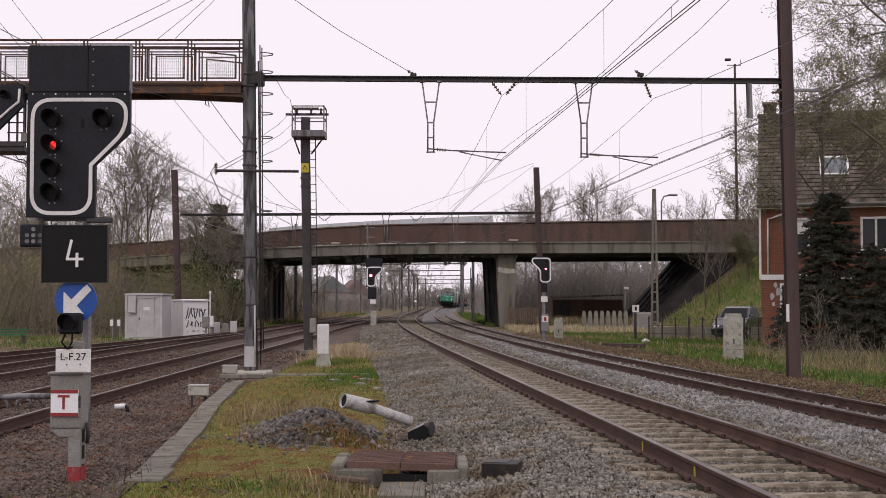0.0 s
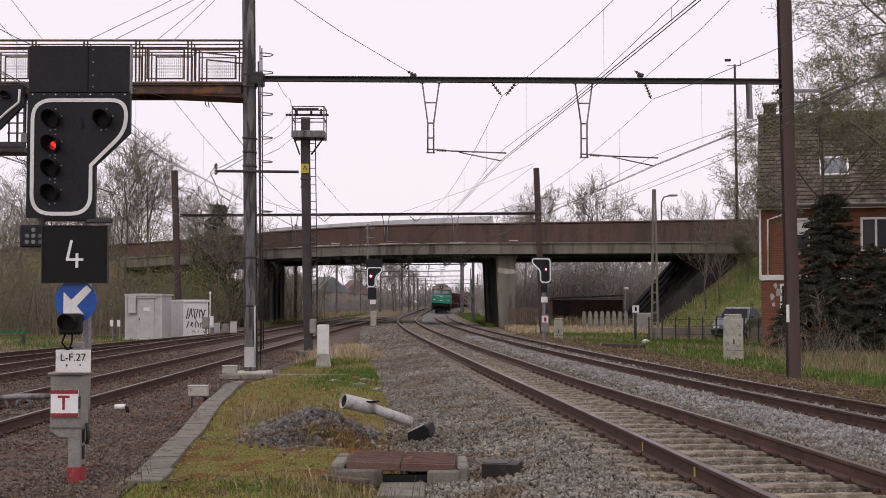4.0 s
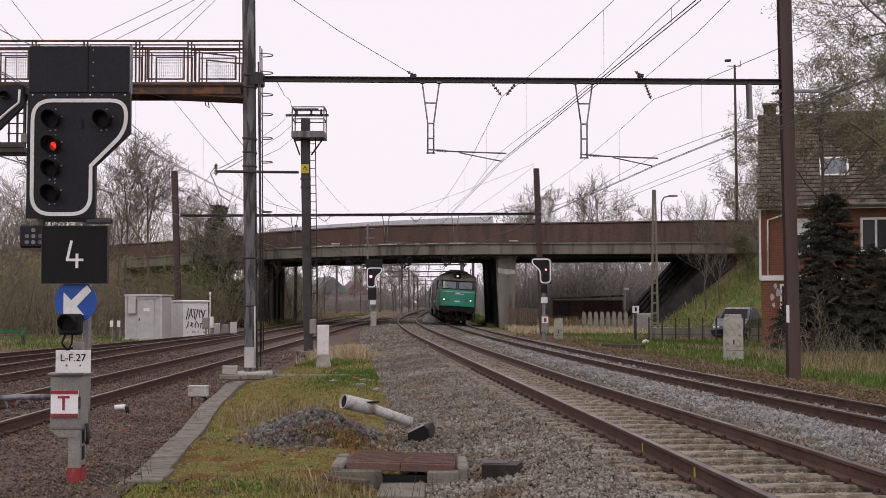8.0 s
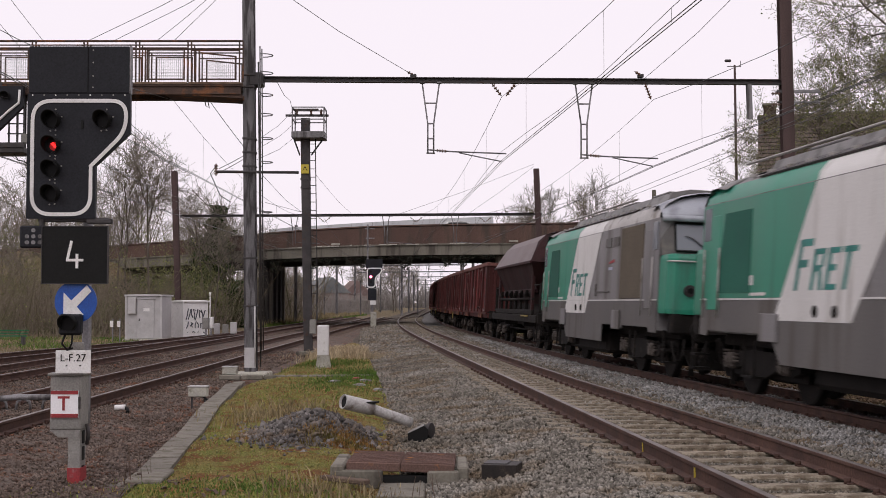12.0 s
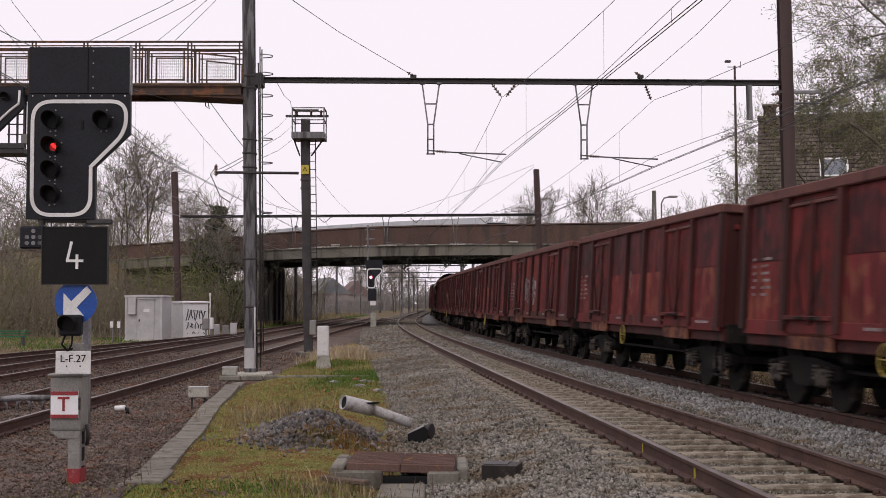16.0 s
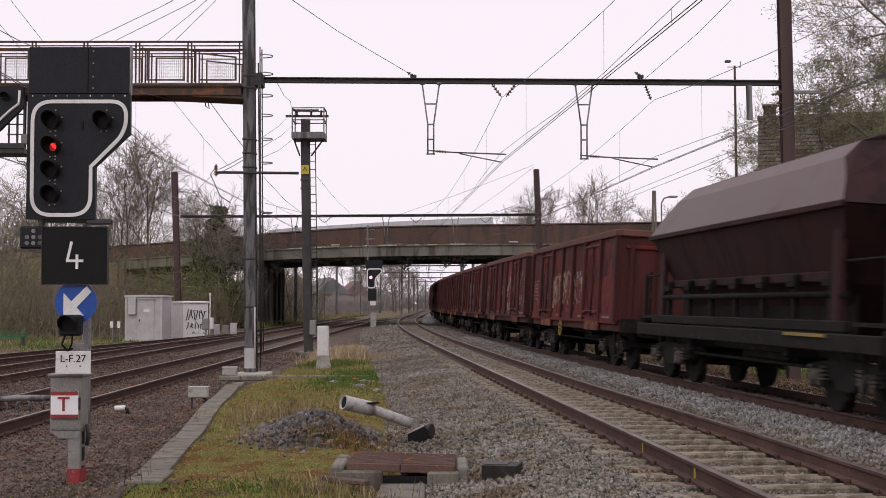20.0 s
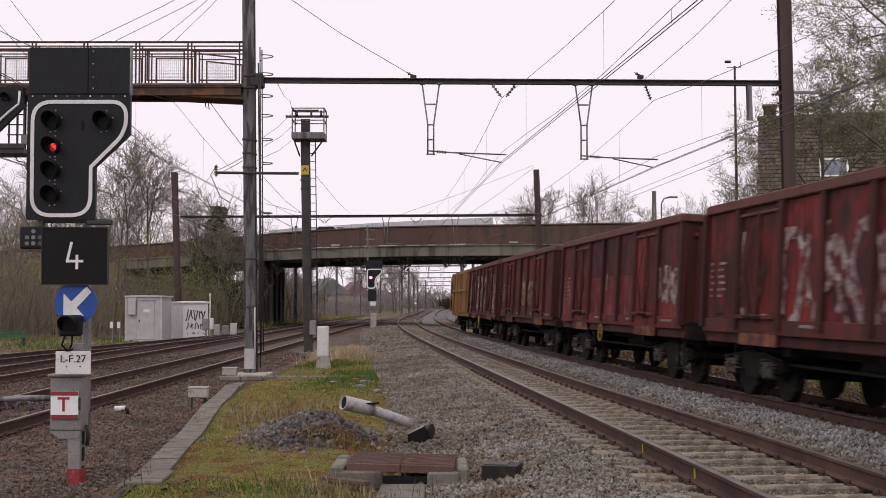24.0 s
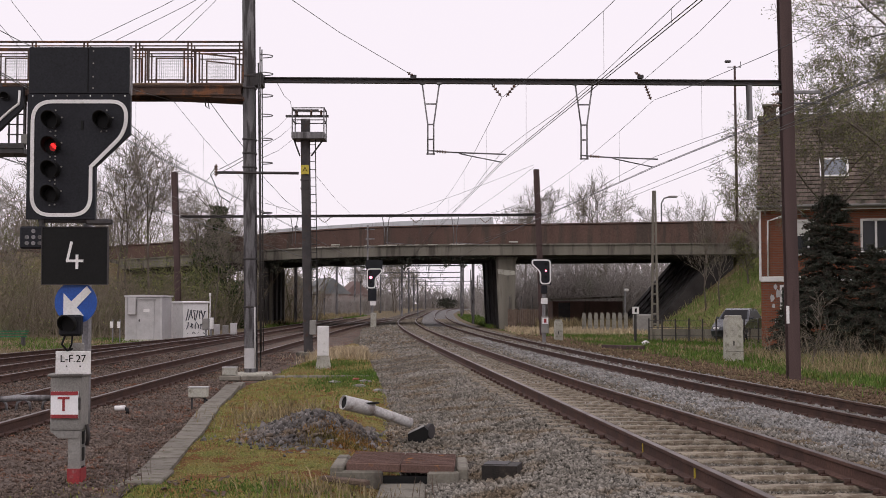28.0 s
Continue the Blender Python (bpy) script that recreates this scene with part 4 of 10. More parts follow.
def main_signal():
    y = 12.5
    th = thing("railway_signal", None, "tall black railway signal showing red, with number board and T cabinet", "railway signal")
    post = part("post", Geo().box((-3.5, y + 0.29, 2.0), (0.075, 0.09, 2.8), 0.012), STEEL, th, "grey square post")
    part("foot", Geo().box((-3.532, y + 0.1, 0.27), (0.118, 0.2, 0.6), 0.008), GREYBOX, th, "grey pedestal leg")
    for z in (0.16, 0.34, 0.5):
        part("leg_slot", Geo().box((-3.471, y + 0.1, z), (0.008, 0.08, 0.13)), HOOD, th)
    part("red_band", Geo().box((-3.532, y - 0.004, 0.1), (0.12, 0.01, 0.22)).box((-3.47, y + 0.1, 0.1), (0.01, 0.2, 0.22)), RED_PAINT, th, "faded red paint band")
    part("concrete_base", Geo().box((-3.55, y + 0.08, -0.04), (0.5, 0.4, 0.1), 0.03), CONCRETE, th)
    g = Geo().box((-3.612, y + 0.12, 0.83), (0.3, 0.26, 0.52), 0.012)
    g.prism([(-3.68, 0.5), (-3.5, 0.5), (-3.462, 0.57), (-3.762, 0.57)], y - 0.008, y + 0.248)
    cab = part("cabinet", g, GREYBOX, th, "grey apparatus cabinet")
    part("lid", Geo().box((-3.612, y + 0.12, 1.1), (0.345, 0.31, 0.03), 0.01), GREYBOX, cab)
    part("door_seam", Geo().box((-3.612, y - 0.012, 0.83), (0.27, 0.006, 0.48), 0.002), GREYBOX, cab)
    part("latch", Geo().box((-3.475, y - 0.03, 0.83), (0.02, 0.03, 0.12), 0.005), STEEL_DK, cab)
    part("pipe_elbow", Geo().tube([(-3.44, y + 0.12, 0.62), (-3.425, y + 0.12, 0.52), (-3.44, y + 0.12, 0.42)], 0.02, 8), STEEL_DK, cab)
    pl = part("t_plate", Geo().box((-3.617, y - 0.028, 0.82), (0.262, 0.012, 0.255)), WHITE_SIGN, cab, "white plate with red bands and a red T")
    for z in (0.93, 0.71):
        part("red_stripe", Geo().box((-3.617, y - 0.037, z), (0.262, 0.006, 0.035)), RED_PAINT, pl)
    text_part("letter", "T", 0.19, RED_PAINT, pl, pose(-3.625, y - 0.037, 0.82, 90))
    pl = part("number_plate", Geo().box((-3.525, y - 0.08, 1.225), (0.335, 0.012, 0.22), 0.005), WHITE, th, "white enamel plate lettered L-F.27")
    text_part("lettering", "L-F.27", 0.1, HOOD, pl, pose(-3.525, y - 0.089, 1.26, 90))
    for dx in (-0.06, 0.07):
        part("bolt", Geo().disc((-3.525 + dx, y - 0.09, 1.19), 0.008, 0.008, "y", 8), STEEL_DK, pl)
    part("plate_bracket", Geo().box((-3.5, y - 0.03, 1.36), (0.12, 0.08, 0.1), 0.01), GREYBOX, th)
    lamp = part("marker_lamp", Geo().box((-3.545, y - 0.1, 1.58), (0.215, 0.1, 0.2), 0.02), BLACK, th, "small black hooded lamp")
    part("lens", Geo().disc((-3.555, y - 0.155, 1.595), 0.072, 0.01, "y", 18), LENS, lamp)
    part("hood", hood(Geo(), -3.555, y - 0.15, 1.595, 0.082, 0.14), HOOD, lamp)
    part("cable", Geo().tube([(-3.6, y - 0.1, 1.48), (-3.62, y - 0.13, 1.4), (-3.58, y - 0.1, 1.34), (-3.52, y - 0.05, 1.36)], 0.011, 6), HOOD, lamp)
    part("cable", Geo().tube([(-3.53, y - 0.1, 1.48), (-3.53, y - 0.12, 1.4), (-3.56, y - 0.08, 1.36)], 0.009, 6), HOOD, lamp)
    disc = part("blue_disc", Geo().disc((-3.52, y - 0.03, 1.797), 0.203, 0.012, "y", 40), BLUE, th, "round blue sign with a white diagonal arrow")
    part("arrow", Geo().prism([(-3.505 + u * 0.87, 1.81 + v * 0.93) for u, v in [(-0.15, -0.15), (0.075, -0.15), (-0.005, -0.065), (0.155, 0.095), (0.105, 0.155), (-0.065, -0.002), (-0.15, 0.08)]], y - 0.044, y - 0.036), WHITE, disc)
    board = part("number_board", Geo().box((-3.525, y - 0.05, 2.245), (0.635, 0.05, 0.555), 0.008), HOOD, th, "black board with a white figure 4")
    frame4 = Geo()
    outline_band(frame4, [(-3.84, 1.97), (-3.21, 1.97), (-3.21, 2.52), (-3.84, 2.52)], y - 0.045, 0.01, 0.036)
    part("board_edge", frame4, STEEL_DK, board)
    four = Geo()
    for k, (p, q) in enumerate((((-0.02, 0.125), (-0.058, -0.045)), ((-0.06, -0.05), (0.085, -0.05)), ((0.035, 0.0), (0.035, -0.118)))):
        d = Vector((q[0] - p[0], 0, q[1] - p[1]))
        m = Matrix.Translation((-3.535 + (p[0] + q[0]) / 2, y - 0.08, 2.245 + (p[1] + q[1]) / 2)) @ Matrix.Rotation(-math.atan2(d.z, d.x), 4, "Y")
        four.box((0, 0, 0), (d.length + 0.02, 0.006 + 0.004 * k, 0.025), 0, m)
    part("figure", four, WHITE, board)
    br = Geo().box((-3.56, y + 0.02, 2.585), (0.68, 0.1, 0.035), 0.008)
    br.box((-3.3, y - 0.03, 2.57), (0.25, 0.05, 0.05), 0.01)
    br.box((-3.86, y - 0.02, 2.56), (0.05, 0.05, 0.2), 0.01)
    part("bracket", br, STEEL_DK, th)
    rep = part("repeater_lamp", Geo().box((-3.93, y - 0.02, 2.42), (0.255, 0.1, 0.215), 0.015), BLACK, th, "small black lamp with seven dull lenses")
    for i in range(3):
        for j in range(3):
            if (i, j) != (0, 2) and (i, j) != (2, 2):
                part("lens", Geo().disc((-3.985 + 0.062 * i, y - 0.073, 2.365 + 0.058 * j), 0.02, 0.008, "y", 10), STEEL, rep)
    head = Geo().prism([(-4.0, 2.595), (-3.34, 2.595), (-3.34, 3.1), (-3.01, 3.415), (-3.01, 3.8), (-4.0, 3.8)], y - 0.06, y + 0.0)
    head = part("signal_head", head, BLACK, th, "black head shaped like an inverted L, edged in white")
    outer = rounded([(-3.947, 2.635), (-3.383, 2.635), (-3.383, 3.115), (-3.048, 3.43), (-3.048, 3.73), (-3.947, 3.73)], 0.19, 7)
    loop = outer[:16] + [(-3.383, 3.1)] + outer[24:]
    part("white_border", outline_band(Geo(), loop, y - 0.06, 0.036, 0.008), WHITE, head, "white reflective border")
    for x, z, lit in ((-3.755, 3.545, 0), (-3.755, 3.3, 1), (-3.755, 3.07, 0), (-3.755, 2.835, 0), (-3.265, 3.545, 0)):
        aspect = part("aspect", Geo().disc((x, y - 0.066, z), 0.082, 0.012, "y", 20), HOOD, head)
        part("lens", Geo().disc((x + 0.01, y - 0.076, z - 0.012), 0.062, 0.01, "y", 20), LENS, aspect)
        if lit:
            part("red_lens", Geo().disc((x + 0.022, y - 0.083, z - 0.012), 0.042, 0.004, "y", 18), RED_DIM, aspect, "dim red glass round the lamp")
            part("red_light", Geo().tube([(x + 0.0, y - 0.09, z + 0.005), (x + 0.014, y - 0.09, z + 0.018), (x + 0.022, y - 0.09, z - 0.008), (x + 0.05, y - 0.09, z - 0.028)], 0.011, 6).tube([(x + 0.018, y - 0.09, z - 0.004), (x + 0.052, y - 0.09, z - 0.004)], 0.007, 6), RED_LAMP, aspect, "glowing red lamp")
        part("hood", hood(Geo(), x, y - 0.07, z, 0.08, 0.17), HOOD, aspect)
        for dx, dz in ((0.03, 0.1), (0.03, -0.1), (0.09, 0.03), (-0.02, -0.105)):
            part("bolt", Geo().disc((x + dx, y - 0.066, z + dz), 0.008, 0.012, "y", 6), GREYBOX, head)
    part("backboard", Geo().box((-3.505, y - 0.04, 4.032), (0.97, 0.04, 0.455), 0.006), BLACK, th, "plain black extension board")
    part("board_edge", Geo().box((-3.012, y - 0.03, 4.03), (0.014, 0.06, 0.47)), STEEL, th)
    for k in range(9):
        part("rivet", Geo().disc((-3.95 + 0.111 * k, y - 0.063, 3.785), 0.008, 0.006, "y", 6), WHITE if k in (0, 2, 5, 8) else GREYBOX, head)
    part("board_seam", Geo().box((-3.42, y - 0.063, 4.03), (0.006, 0.008, 0.44)), HOOD, th)
    part("slot", Geo().box((-3.47, y - 0.064, 3.5), (0.022, 0.008, 0.09)), HOOD, head)
    for z in (4.22, 4.1, 3.97, 3.86):
        part("rivet", Geo().disc((-3.37, y - 0.063, z), 0.008, 0.006, "y", 6), GREYBOX, th)
    return th


main_signal()


def far_signal(x, y, flip, z0, label, scale=1.0, lamp_r=0.1):
    """A signal further down the line; flip: the arm of the head points to the other side."""
    th = thing("railway_signal", Matrix.Translation((x, y, 0)), label, "railway signal", "signals at the bridge")
    s = -1 if flip else 1
    sc = scale
    part("post", Geo().box((0, 0.1, (z0 - 0.2) / 2), (0.16, 0.16, z0 + 0.6), 0.02), STEEL, th)
    hd = Geo().prism([(s * u * sc, z0 + v * sc) for u, v in ((-0.42, 0), (0.28, 0), (0.28, 0.75), (0.75, 1.15), (0.75, 1.5), (-0.42, 1.5))], -0.1, 0.02)
    head = part("signal_head", hd, BLACK, th, "black head with white border")
    loop = rounded([(s * u * sc, z0 + v * sc) for u, v in ((-0.36, 0.06), (0.22, 0.06), (0.22, 0.76), (0.69, 1.18), (0.69, 1.44), (-0.36, 1.44))], 0.22 * sc, 5)
    part("white_border", outline_band(Geo(), loop, -0.1, 0.085 * sc, 0.012), WHITE, head)
    part("red_light", Geo().disc((-0.1 * s * sc, -0.12, z0 + 0.82 * sc), lamp_r * sc, 0.03, "y", 14), RED_FAR, head, "glowing red lamp")
    for v in (1.2, 0.45):
        part("lens", Geo().disc((-0.1 * s * sc, -0.115, z0 + v * sc), 0.09 * sc, 0.02, "y", 12), LENS, head)
    return th


s1 = far_signal(-5.17, 95, False, 2.85, "black railway signal with white border glowing red under the bridge")
part("backboard", Geo().box((0.15, -0.04, 4.65), (1.2, 0.06, 0.6)), BLACK, s1)
part("lower_board", Geo().box((0, -0.04, 2.4), (0.62, 0.06, 0.85)), BLACK, s1)
part("plate", Geo().box((0.05, -0.06, 1.78), (0.4, 0.03, 0.3)), WHITE, s1)
part("cabinet", Geo().box((0.1, -0.1, 0.5), (0.42, 0.3, 1.2), 0.03), CONCRETE_LT, s1)
part("upper_post", Geo().box((-0.35, 0.1, 5.4), (0.12, 0.12, 4.2)), STEEL, s1)
for z in (5.9, 6.5, 7.2):
    part("cross_arm", Geo().box((-0.2, 0.1, z), (0.7, 0.08, 0.08)), STEEL, s1)
s2 = far_signal(4.86, 62.5, True, 2.68, "black railway signal with white border beside the bridge pier", 0.82, 0.05)
part("plate", Geo().box((0, -0.06, 1.9), (0.32, 0.03, 0.27)), WHITE, s2)
part("t_plate", Geo().box((0.04, -0.1, 0.95), (0.28, 0.05, 0.3)), WHITE, s2)
part("red_mark", Geo().box((0.04, -0.13, 0.95), (0.12, 0.008, 0.2)), RED_PAINT, s2)
part("cabinet", Geo().box((0.04, 0.0, 0.75), (0.35, 0.2, 0.8), 0.02), GREYBOX, s2)
part("lower_head", Geo().box((0, -0.02, 2.45), (0.3, 0.2, 0.4), 0.03), BLACK, s2)


# ---- mast with a working platform ----
def platform_mast():
    x, y = -4.72, 45.4
    th = thing("switch_mast", None, "brown steel mast with a caged working platform on top", "mast")
    part("shaft", h_column(Geo(), (x + 0.03, y, 0.0), (x - 0.12, y, 7.52), 0.29, 0.28), STEEL_DK, th, "dark steel shaft")
    part("foot", Geo().box((x, y, 0.02), (0.75, 0.7, 0.16), 0.03), CONCRETE, th)
    part("warning_plate", Geo().box((x - 0.1, y - 0.18, 6.45), (0.28, 0.012, 0.32)), YELLOW, th, "yellow warning plate")
    part("warning_sign", Geo().prism([(x - 0.19, 6.38), (x - 0.17, 6.38), (x - 0.1, 6.51), (x - 0.03, 6.38), (x - 0.01, 6.38), (x - 0.1, 6.56)], y - 0.192, y - 0.187), HOOD, th)
    pf = part("platform", Geo().box((x + 0.03, y, 7.62), (1.15, 1.0, 0.24), 0.02), STEEL, th)
    for a in (-0.52, 0.58):
        for b in (-0.45, 0.45):
            part("railing_post", Geo().box((x + a, y + b, 8.13), (0.04, 0.04, 0.9)), STEEL, pf)
    for z in (8.16, 8.58):
        for b in (-0.45, 0.45):
            part("railing", Geo().box((x + 0.03, y + b, z), (1.14, 0.035, 0.035)), STEEL, pf)
        for a in (-0.52, 0.58):
            part("railing", Geo().box((x + a, y, z), (0.035, 0.94, 0.035)), STEEL, pf)
    part("switch_frame", Geo().box((x - 0.05, y, 8.35), (1.5, 0.12, 0.07)).box((x - 0.1, y, 8.0), (0.3, 0.25, 0.5)).box((x - 0.1, y, 8.56), (0.9, 0.1, 0.06)), STEEL_DK, th)
    for a in (-0.4, 0.1, 0.45):
        insulator(th, (x + a, y - 0.1, 8.36), (x + a, y - 0.1, 8.56), 4, 0.05)
    for s in (-1, 1):
        part("strut", Geo().tube([(x + s * 0.2 - 0.1, y, 6.95), (x + s * 0.5, y, 7.5)], 0.03, 6), STEEL_DK, th)
    g = Geo()
    for k in range(2):
        g.tube([(x + 0.2 + k * 0.2 - 0.05, y - 0.2, 2.0), (x + 0.2 + k * 0.2 - 0.14, y - 0.2, 7.5)], 0.018, 5)
    for k in range(19):
        g.tube([(x + 0.15 - 0.0045 * k, y - 0.2, 2.1 + 0.29 * k), (x + 0.35 - 0.0045 * k, y - 0.2, 2.1 + 0.29 * k)], 0.012, 4)
    part("ladder", g, STEEL_DK, th)
    part("switch_box", Geo().box((x + 0.2, y - 0.18, 0.95), (0.22, 0.2, 0.5), 0.02), GREYBOX, th)
    for z in (1.1, 3.0, 5.8, 6.1):
        part("clamp", Geo().box((x + 0.03 - 0.02 * z, y, z), (0.34, 0.33, 0.05)), STEEL_DK, th)
    return th


platform_mast()
# ---- the freight train: +y is forwards, z = 0 at the rail heads ----
LOCO_GREY = surface("loco_grey_paint", (0.18, 0.173, 0.176), (0.235, 0.226, 0.228), 0.5, 0.1, 0.6, 40, 0.03, (0.1, 0.09, 0.082), 0.57, 0.08, streak=True, spec=0.35)
LOCO_SKIRT = surface("loco_dark_grey_paint", (0.09, 0.085, 0.082), (0.13, 0.122, 0.115), 0.6, 0.1, 0.7, 40, 0.05, (0.07, 0.06, 0.05), 0.6, 0.08, streak=True)
CAB_DARK = surface("cab_dark_grey", (0.055, 0.052, 0.05), (0.085, 0.08, 0.076), 0.55, 0.1, 1, 40, 0.05, (0.12, 0.11, 0.095), 0.64, 0.06)
CAB_ROOF = surface("dusty_cab_roof", (0.17, 0.152, 0.132), (0.24, 0.22, 0.195), 0.6, 0.1, 0.8, 40, 0.03, (0.12, 0.105, 0.09), 0.62, 0.06)
LOCO_GREEN = surface("loco_green_paint", (0.008, 0.19, 0.115), (0.014, 0.235, 0.148), 0.4, 0, 0.8, 40, 0.03, (0.02, 0.12, 0.08), 0.66, 0.06, streak=True)
LOCO_WHITE = surface("loco_white_paint", (0.56, 0.55, 0.53), (0.66, 0.65, 0.63), 0.5, 0, 0.8, 40, 0.03, (0.36, 0.34, 0.31), 0.64, 0.06, streak=True)
LOCO_ROOF = surface("loco_roof", (0.14, 0.135, 0.13), (0.2, 0.195, 0.19), 0.55, 0.2, 1.0, 40, 0.1, (0.08, 0.075, 0.07), 0.58, 0.08)
LOCO_ROOF_LT = surface("loco_pale_roof", (0.3, 0.285, 0.265), (0.4, 0.385, 0.37), 0.5, 0.1, 1.0, 40, 0.05, (0.17, 0.15, 0.125), 0.58, 0.08)
PALE_BLUE_ROOF = surface("pale_blue_grey_roof", (0.3, 0.32, 0.36), (0.4, 0.42, 0.46), 0.45, 0.1, 0.8, 40, 0.03, (0.24, 0.25, 0.28), 0.6, 0.05)
GRILLE = surface("dusty_grille", (0.085, 0.072, 0.055), (0.11, 0.093, 0.072), 0.85, 0.1, 1, 60, 0.2)
GRILLE_GREEN = surface("green_grille", (0.014, 0.075, 0.055), (0.022, 0.1, 0.072), 0.7, 0.1, 1, 60, 0.2)
# near-black: the shade beneath the train is put into this colour, with grime
UNDER = surface("shaded_sooty_gear", (0.011, 0.01, 0.0095), (0.022, 0.019, 0.0175), 0.8, 0.1, 2, 50, 0.2, (0.05, 0.039, 0.032), 0.66, spec=0.12)
SPRING = surface("dusty_steel", (0.05, 0.043, 0.038), (0.1, 0.086, 0.076), 0.8, 0.1, 3, 50, 0.1, (0.02, 0.016, 0.014), 0.56)
# pale blue base colour stands in for the sky mirrored in the panes
CAB_GLASS = glass("sky_tinted_glass", (0.14, 0.155, 0.18), 0.12)
HEADLAMP = glow("headlamp", (1.0, 0.8, 0.5), 1.0)
TAIL_RED = surface("red_tail_lens", (0.16, 0.035, 0.03), (0.2, 0.045, 0.04), 0.3, 0, 9, 80, 0)
SIGN_BLUE = surface("pale_blue_sign", (0.3, 0.32, 0.42), (0.38, 0.4, 0.48), 0.5, 0, 5, 50, 0)
TEAL = surface("teal_letter_paint", (0.01, 0.19, 0.16), (0.02, 0.22, 0.19), 0.5, 0, 5, 50, 0)


def wheel_mesh(r, s):
    """One flanged wheel with its hub; s gives the side."""
    return Geo().tube([(s * 0.675, 0, 0), (s * 0.705, 0, 0)], r + 0.028, 22).disc((s * 0.755, 0, 0), r, 0.13, "x", 22).disc((s * 0.83, 0, 0), 0.13, 0.06, "x", 12)


def bogie(parent, y, base, r, heavy):
    """A two-axle bogie: frame, wheelsets, springs and axle boxes."""
    g = Geo()
    for s in (-1, 1):
        x = s * (1.12 if heavy else 1.0)
        prof = [(-base / 2 - 0.5, 0.5), (-base / 2 - 0.2, 0.42), (-base / 2 + 0.45, 0.5), (-0.3, 0.34), (0.3, 0.34), (base / 2 - 0.45, 0.5), (base / 2 + 0.2, 0.42), (base / 2 + 0.5, 0.5),
                (base / 2 + 0.5, 0.68), (0.5, 0.78), (-0.5, 0.78), (-base / 2 - 0.5, 0.68)]
        g.prism([(y + u, w) for u, w in prof], x - 0.07, x + 0.07, "x")
    g.box((0, y, 0.62), (2.0, 0.5, 0.25), 0.04)
    for s in (-1, 1):
        g.box((0, y + s * (base / 2 + 0.48), 0.6), (2.0, 0.1, 0.14), 0.02)
    bg = part("bogie", g, UNDER, parent, "black sooty bogie with underbody shade in its colour")
    for s in (-1, 1):
        part("axle", Geo().tube([(-0.72, y + s * base / 2, r), (0.72, y + s * base / 2, r)], 0.08, 8), UNDER, bg)
        for sx in (-1, 1):
            part("wheel", wheel_mesh(r, sx), UNDER, bg, at=Matrix.Translation((0, y + s * base / 2, r)))
        for sx in (-1, 1):
            x = sx * (1.2 if heavy else 1.1)
            part("axle_box", Geo().box((x, y + s * base / 2, r + 0.03), (0.16, 0.3, 0.28), 0.04).disc((x + sx * 0.09, y + s * base / 2, r), 0.1, 0.05, "x", 12), SPRING, bg)
            sp = Geo()
            for o in (-0.24, 0.24):
                for k in range(4):
                    sp.disc((x, y + s * base / 2 + o, r + 0.02 + 0.06 * k), 0.075, 0.035, "z", 10)
            part("springs", sp, SPRING, bg)
    if heavy:
        for sx in (-1, 1):
            part("step", Geo().box((sx * 1.3, y, 0.35), (0.2, 0.55, 0.04)).box((sx * 1.36, y - 0.25, 0.65), (0.04, 0.04, 0.6)).box((sx * 1.36, y + 0.25, 0.65), (0.04, 0.04, 0.6)), UNDER, bg)
    return bg


def buffers(parent, y, s, mat):
    for x in (-0.875, 0.875):
        g = Geo().tube([(x, y, 1.05), (x, y + s * 0.48, 1.05)], 0.1, 12).disc((x, y + s * 0.55, 1.05), 0.24, 0.06, "y", 18)
        part("buffer", g, mat, parent)
    part("coupling", Geo().box((0, y + s * 0.2, 1.0), (0.12, 0.4, 0.14), 0.02).tube([(0, y + s * 0.35, 0.98), (0, y + s * 0.42, 0.55)], 0.035, 6), mat, parent)
    for x in (-0.45, 0.4):
        part("brake_hose", Geo().tube([(x, y, 0.95), (x, y + s * 0.22, 0.85), (x, y + s * 0.26, 0.5), (x * 0.8, y + s * 0.1, 0.42)], 0.03, 6), mat, parent)


SECTION = [(1.46, 1.0), (1.47, 2.2), (1.46, 3.38), (1.43, 3.5), (1.3, 3.68), (1.02, 3.84), (0.6, 3.94), (0.0, 3.97)]


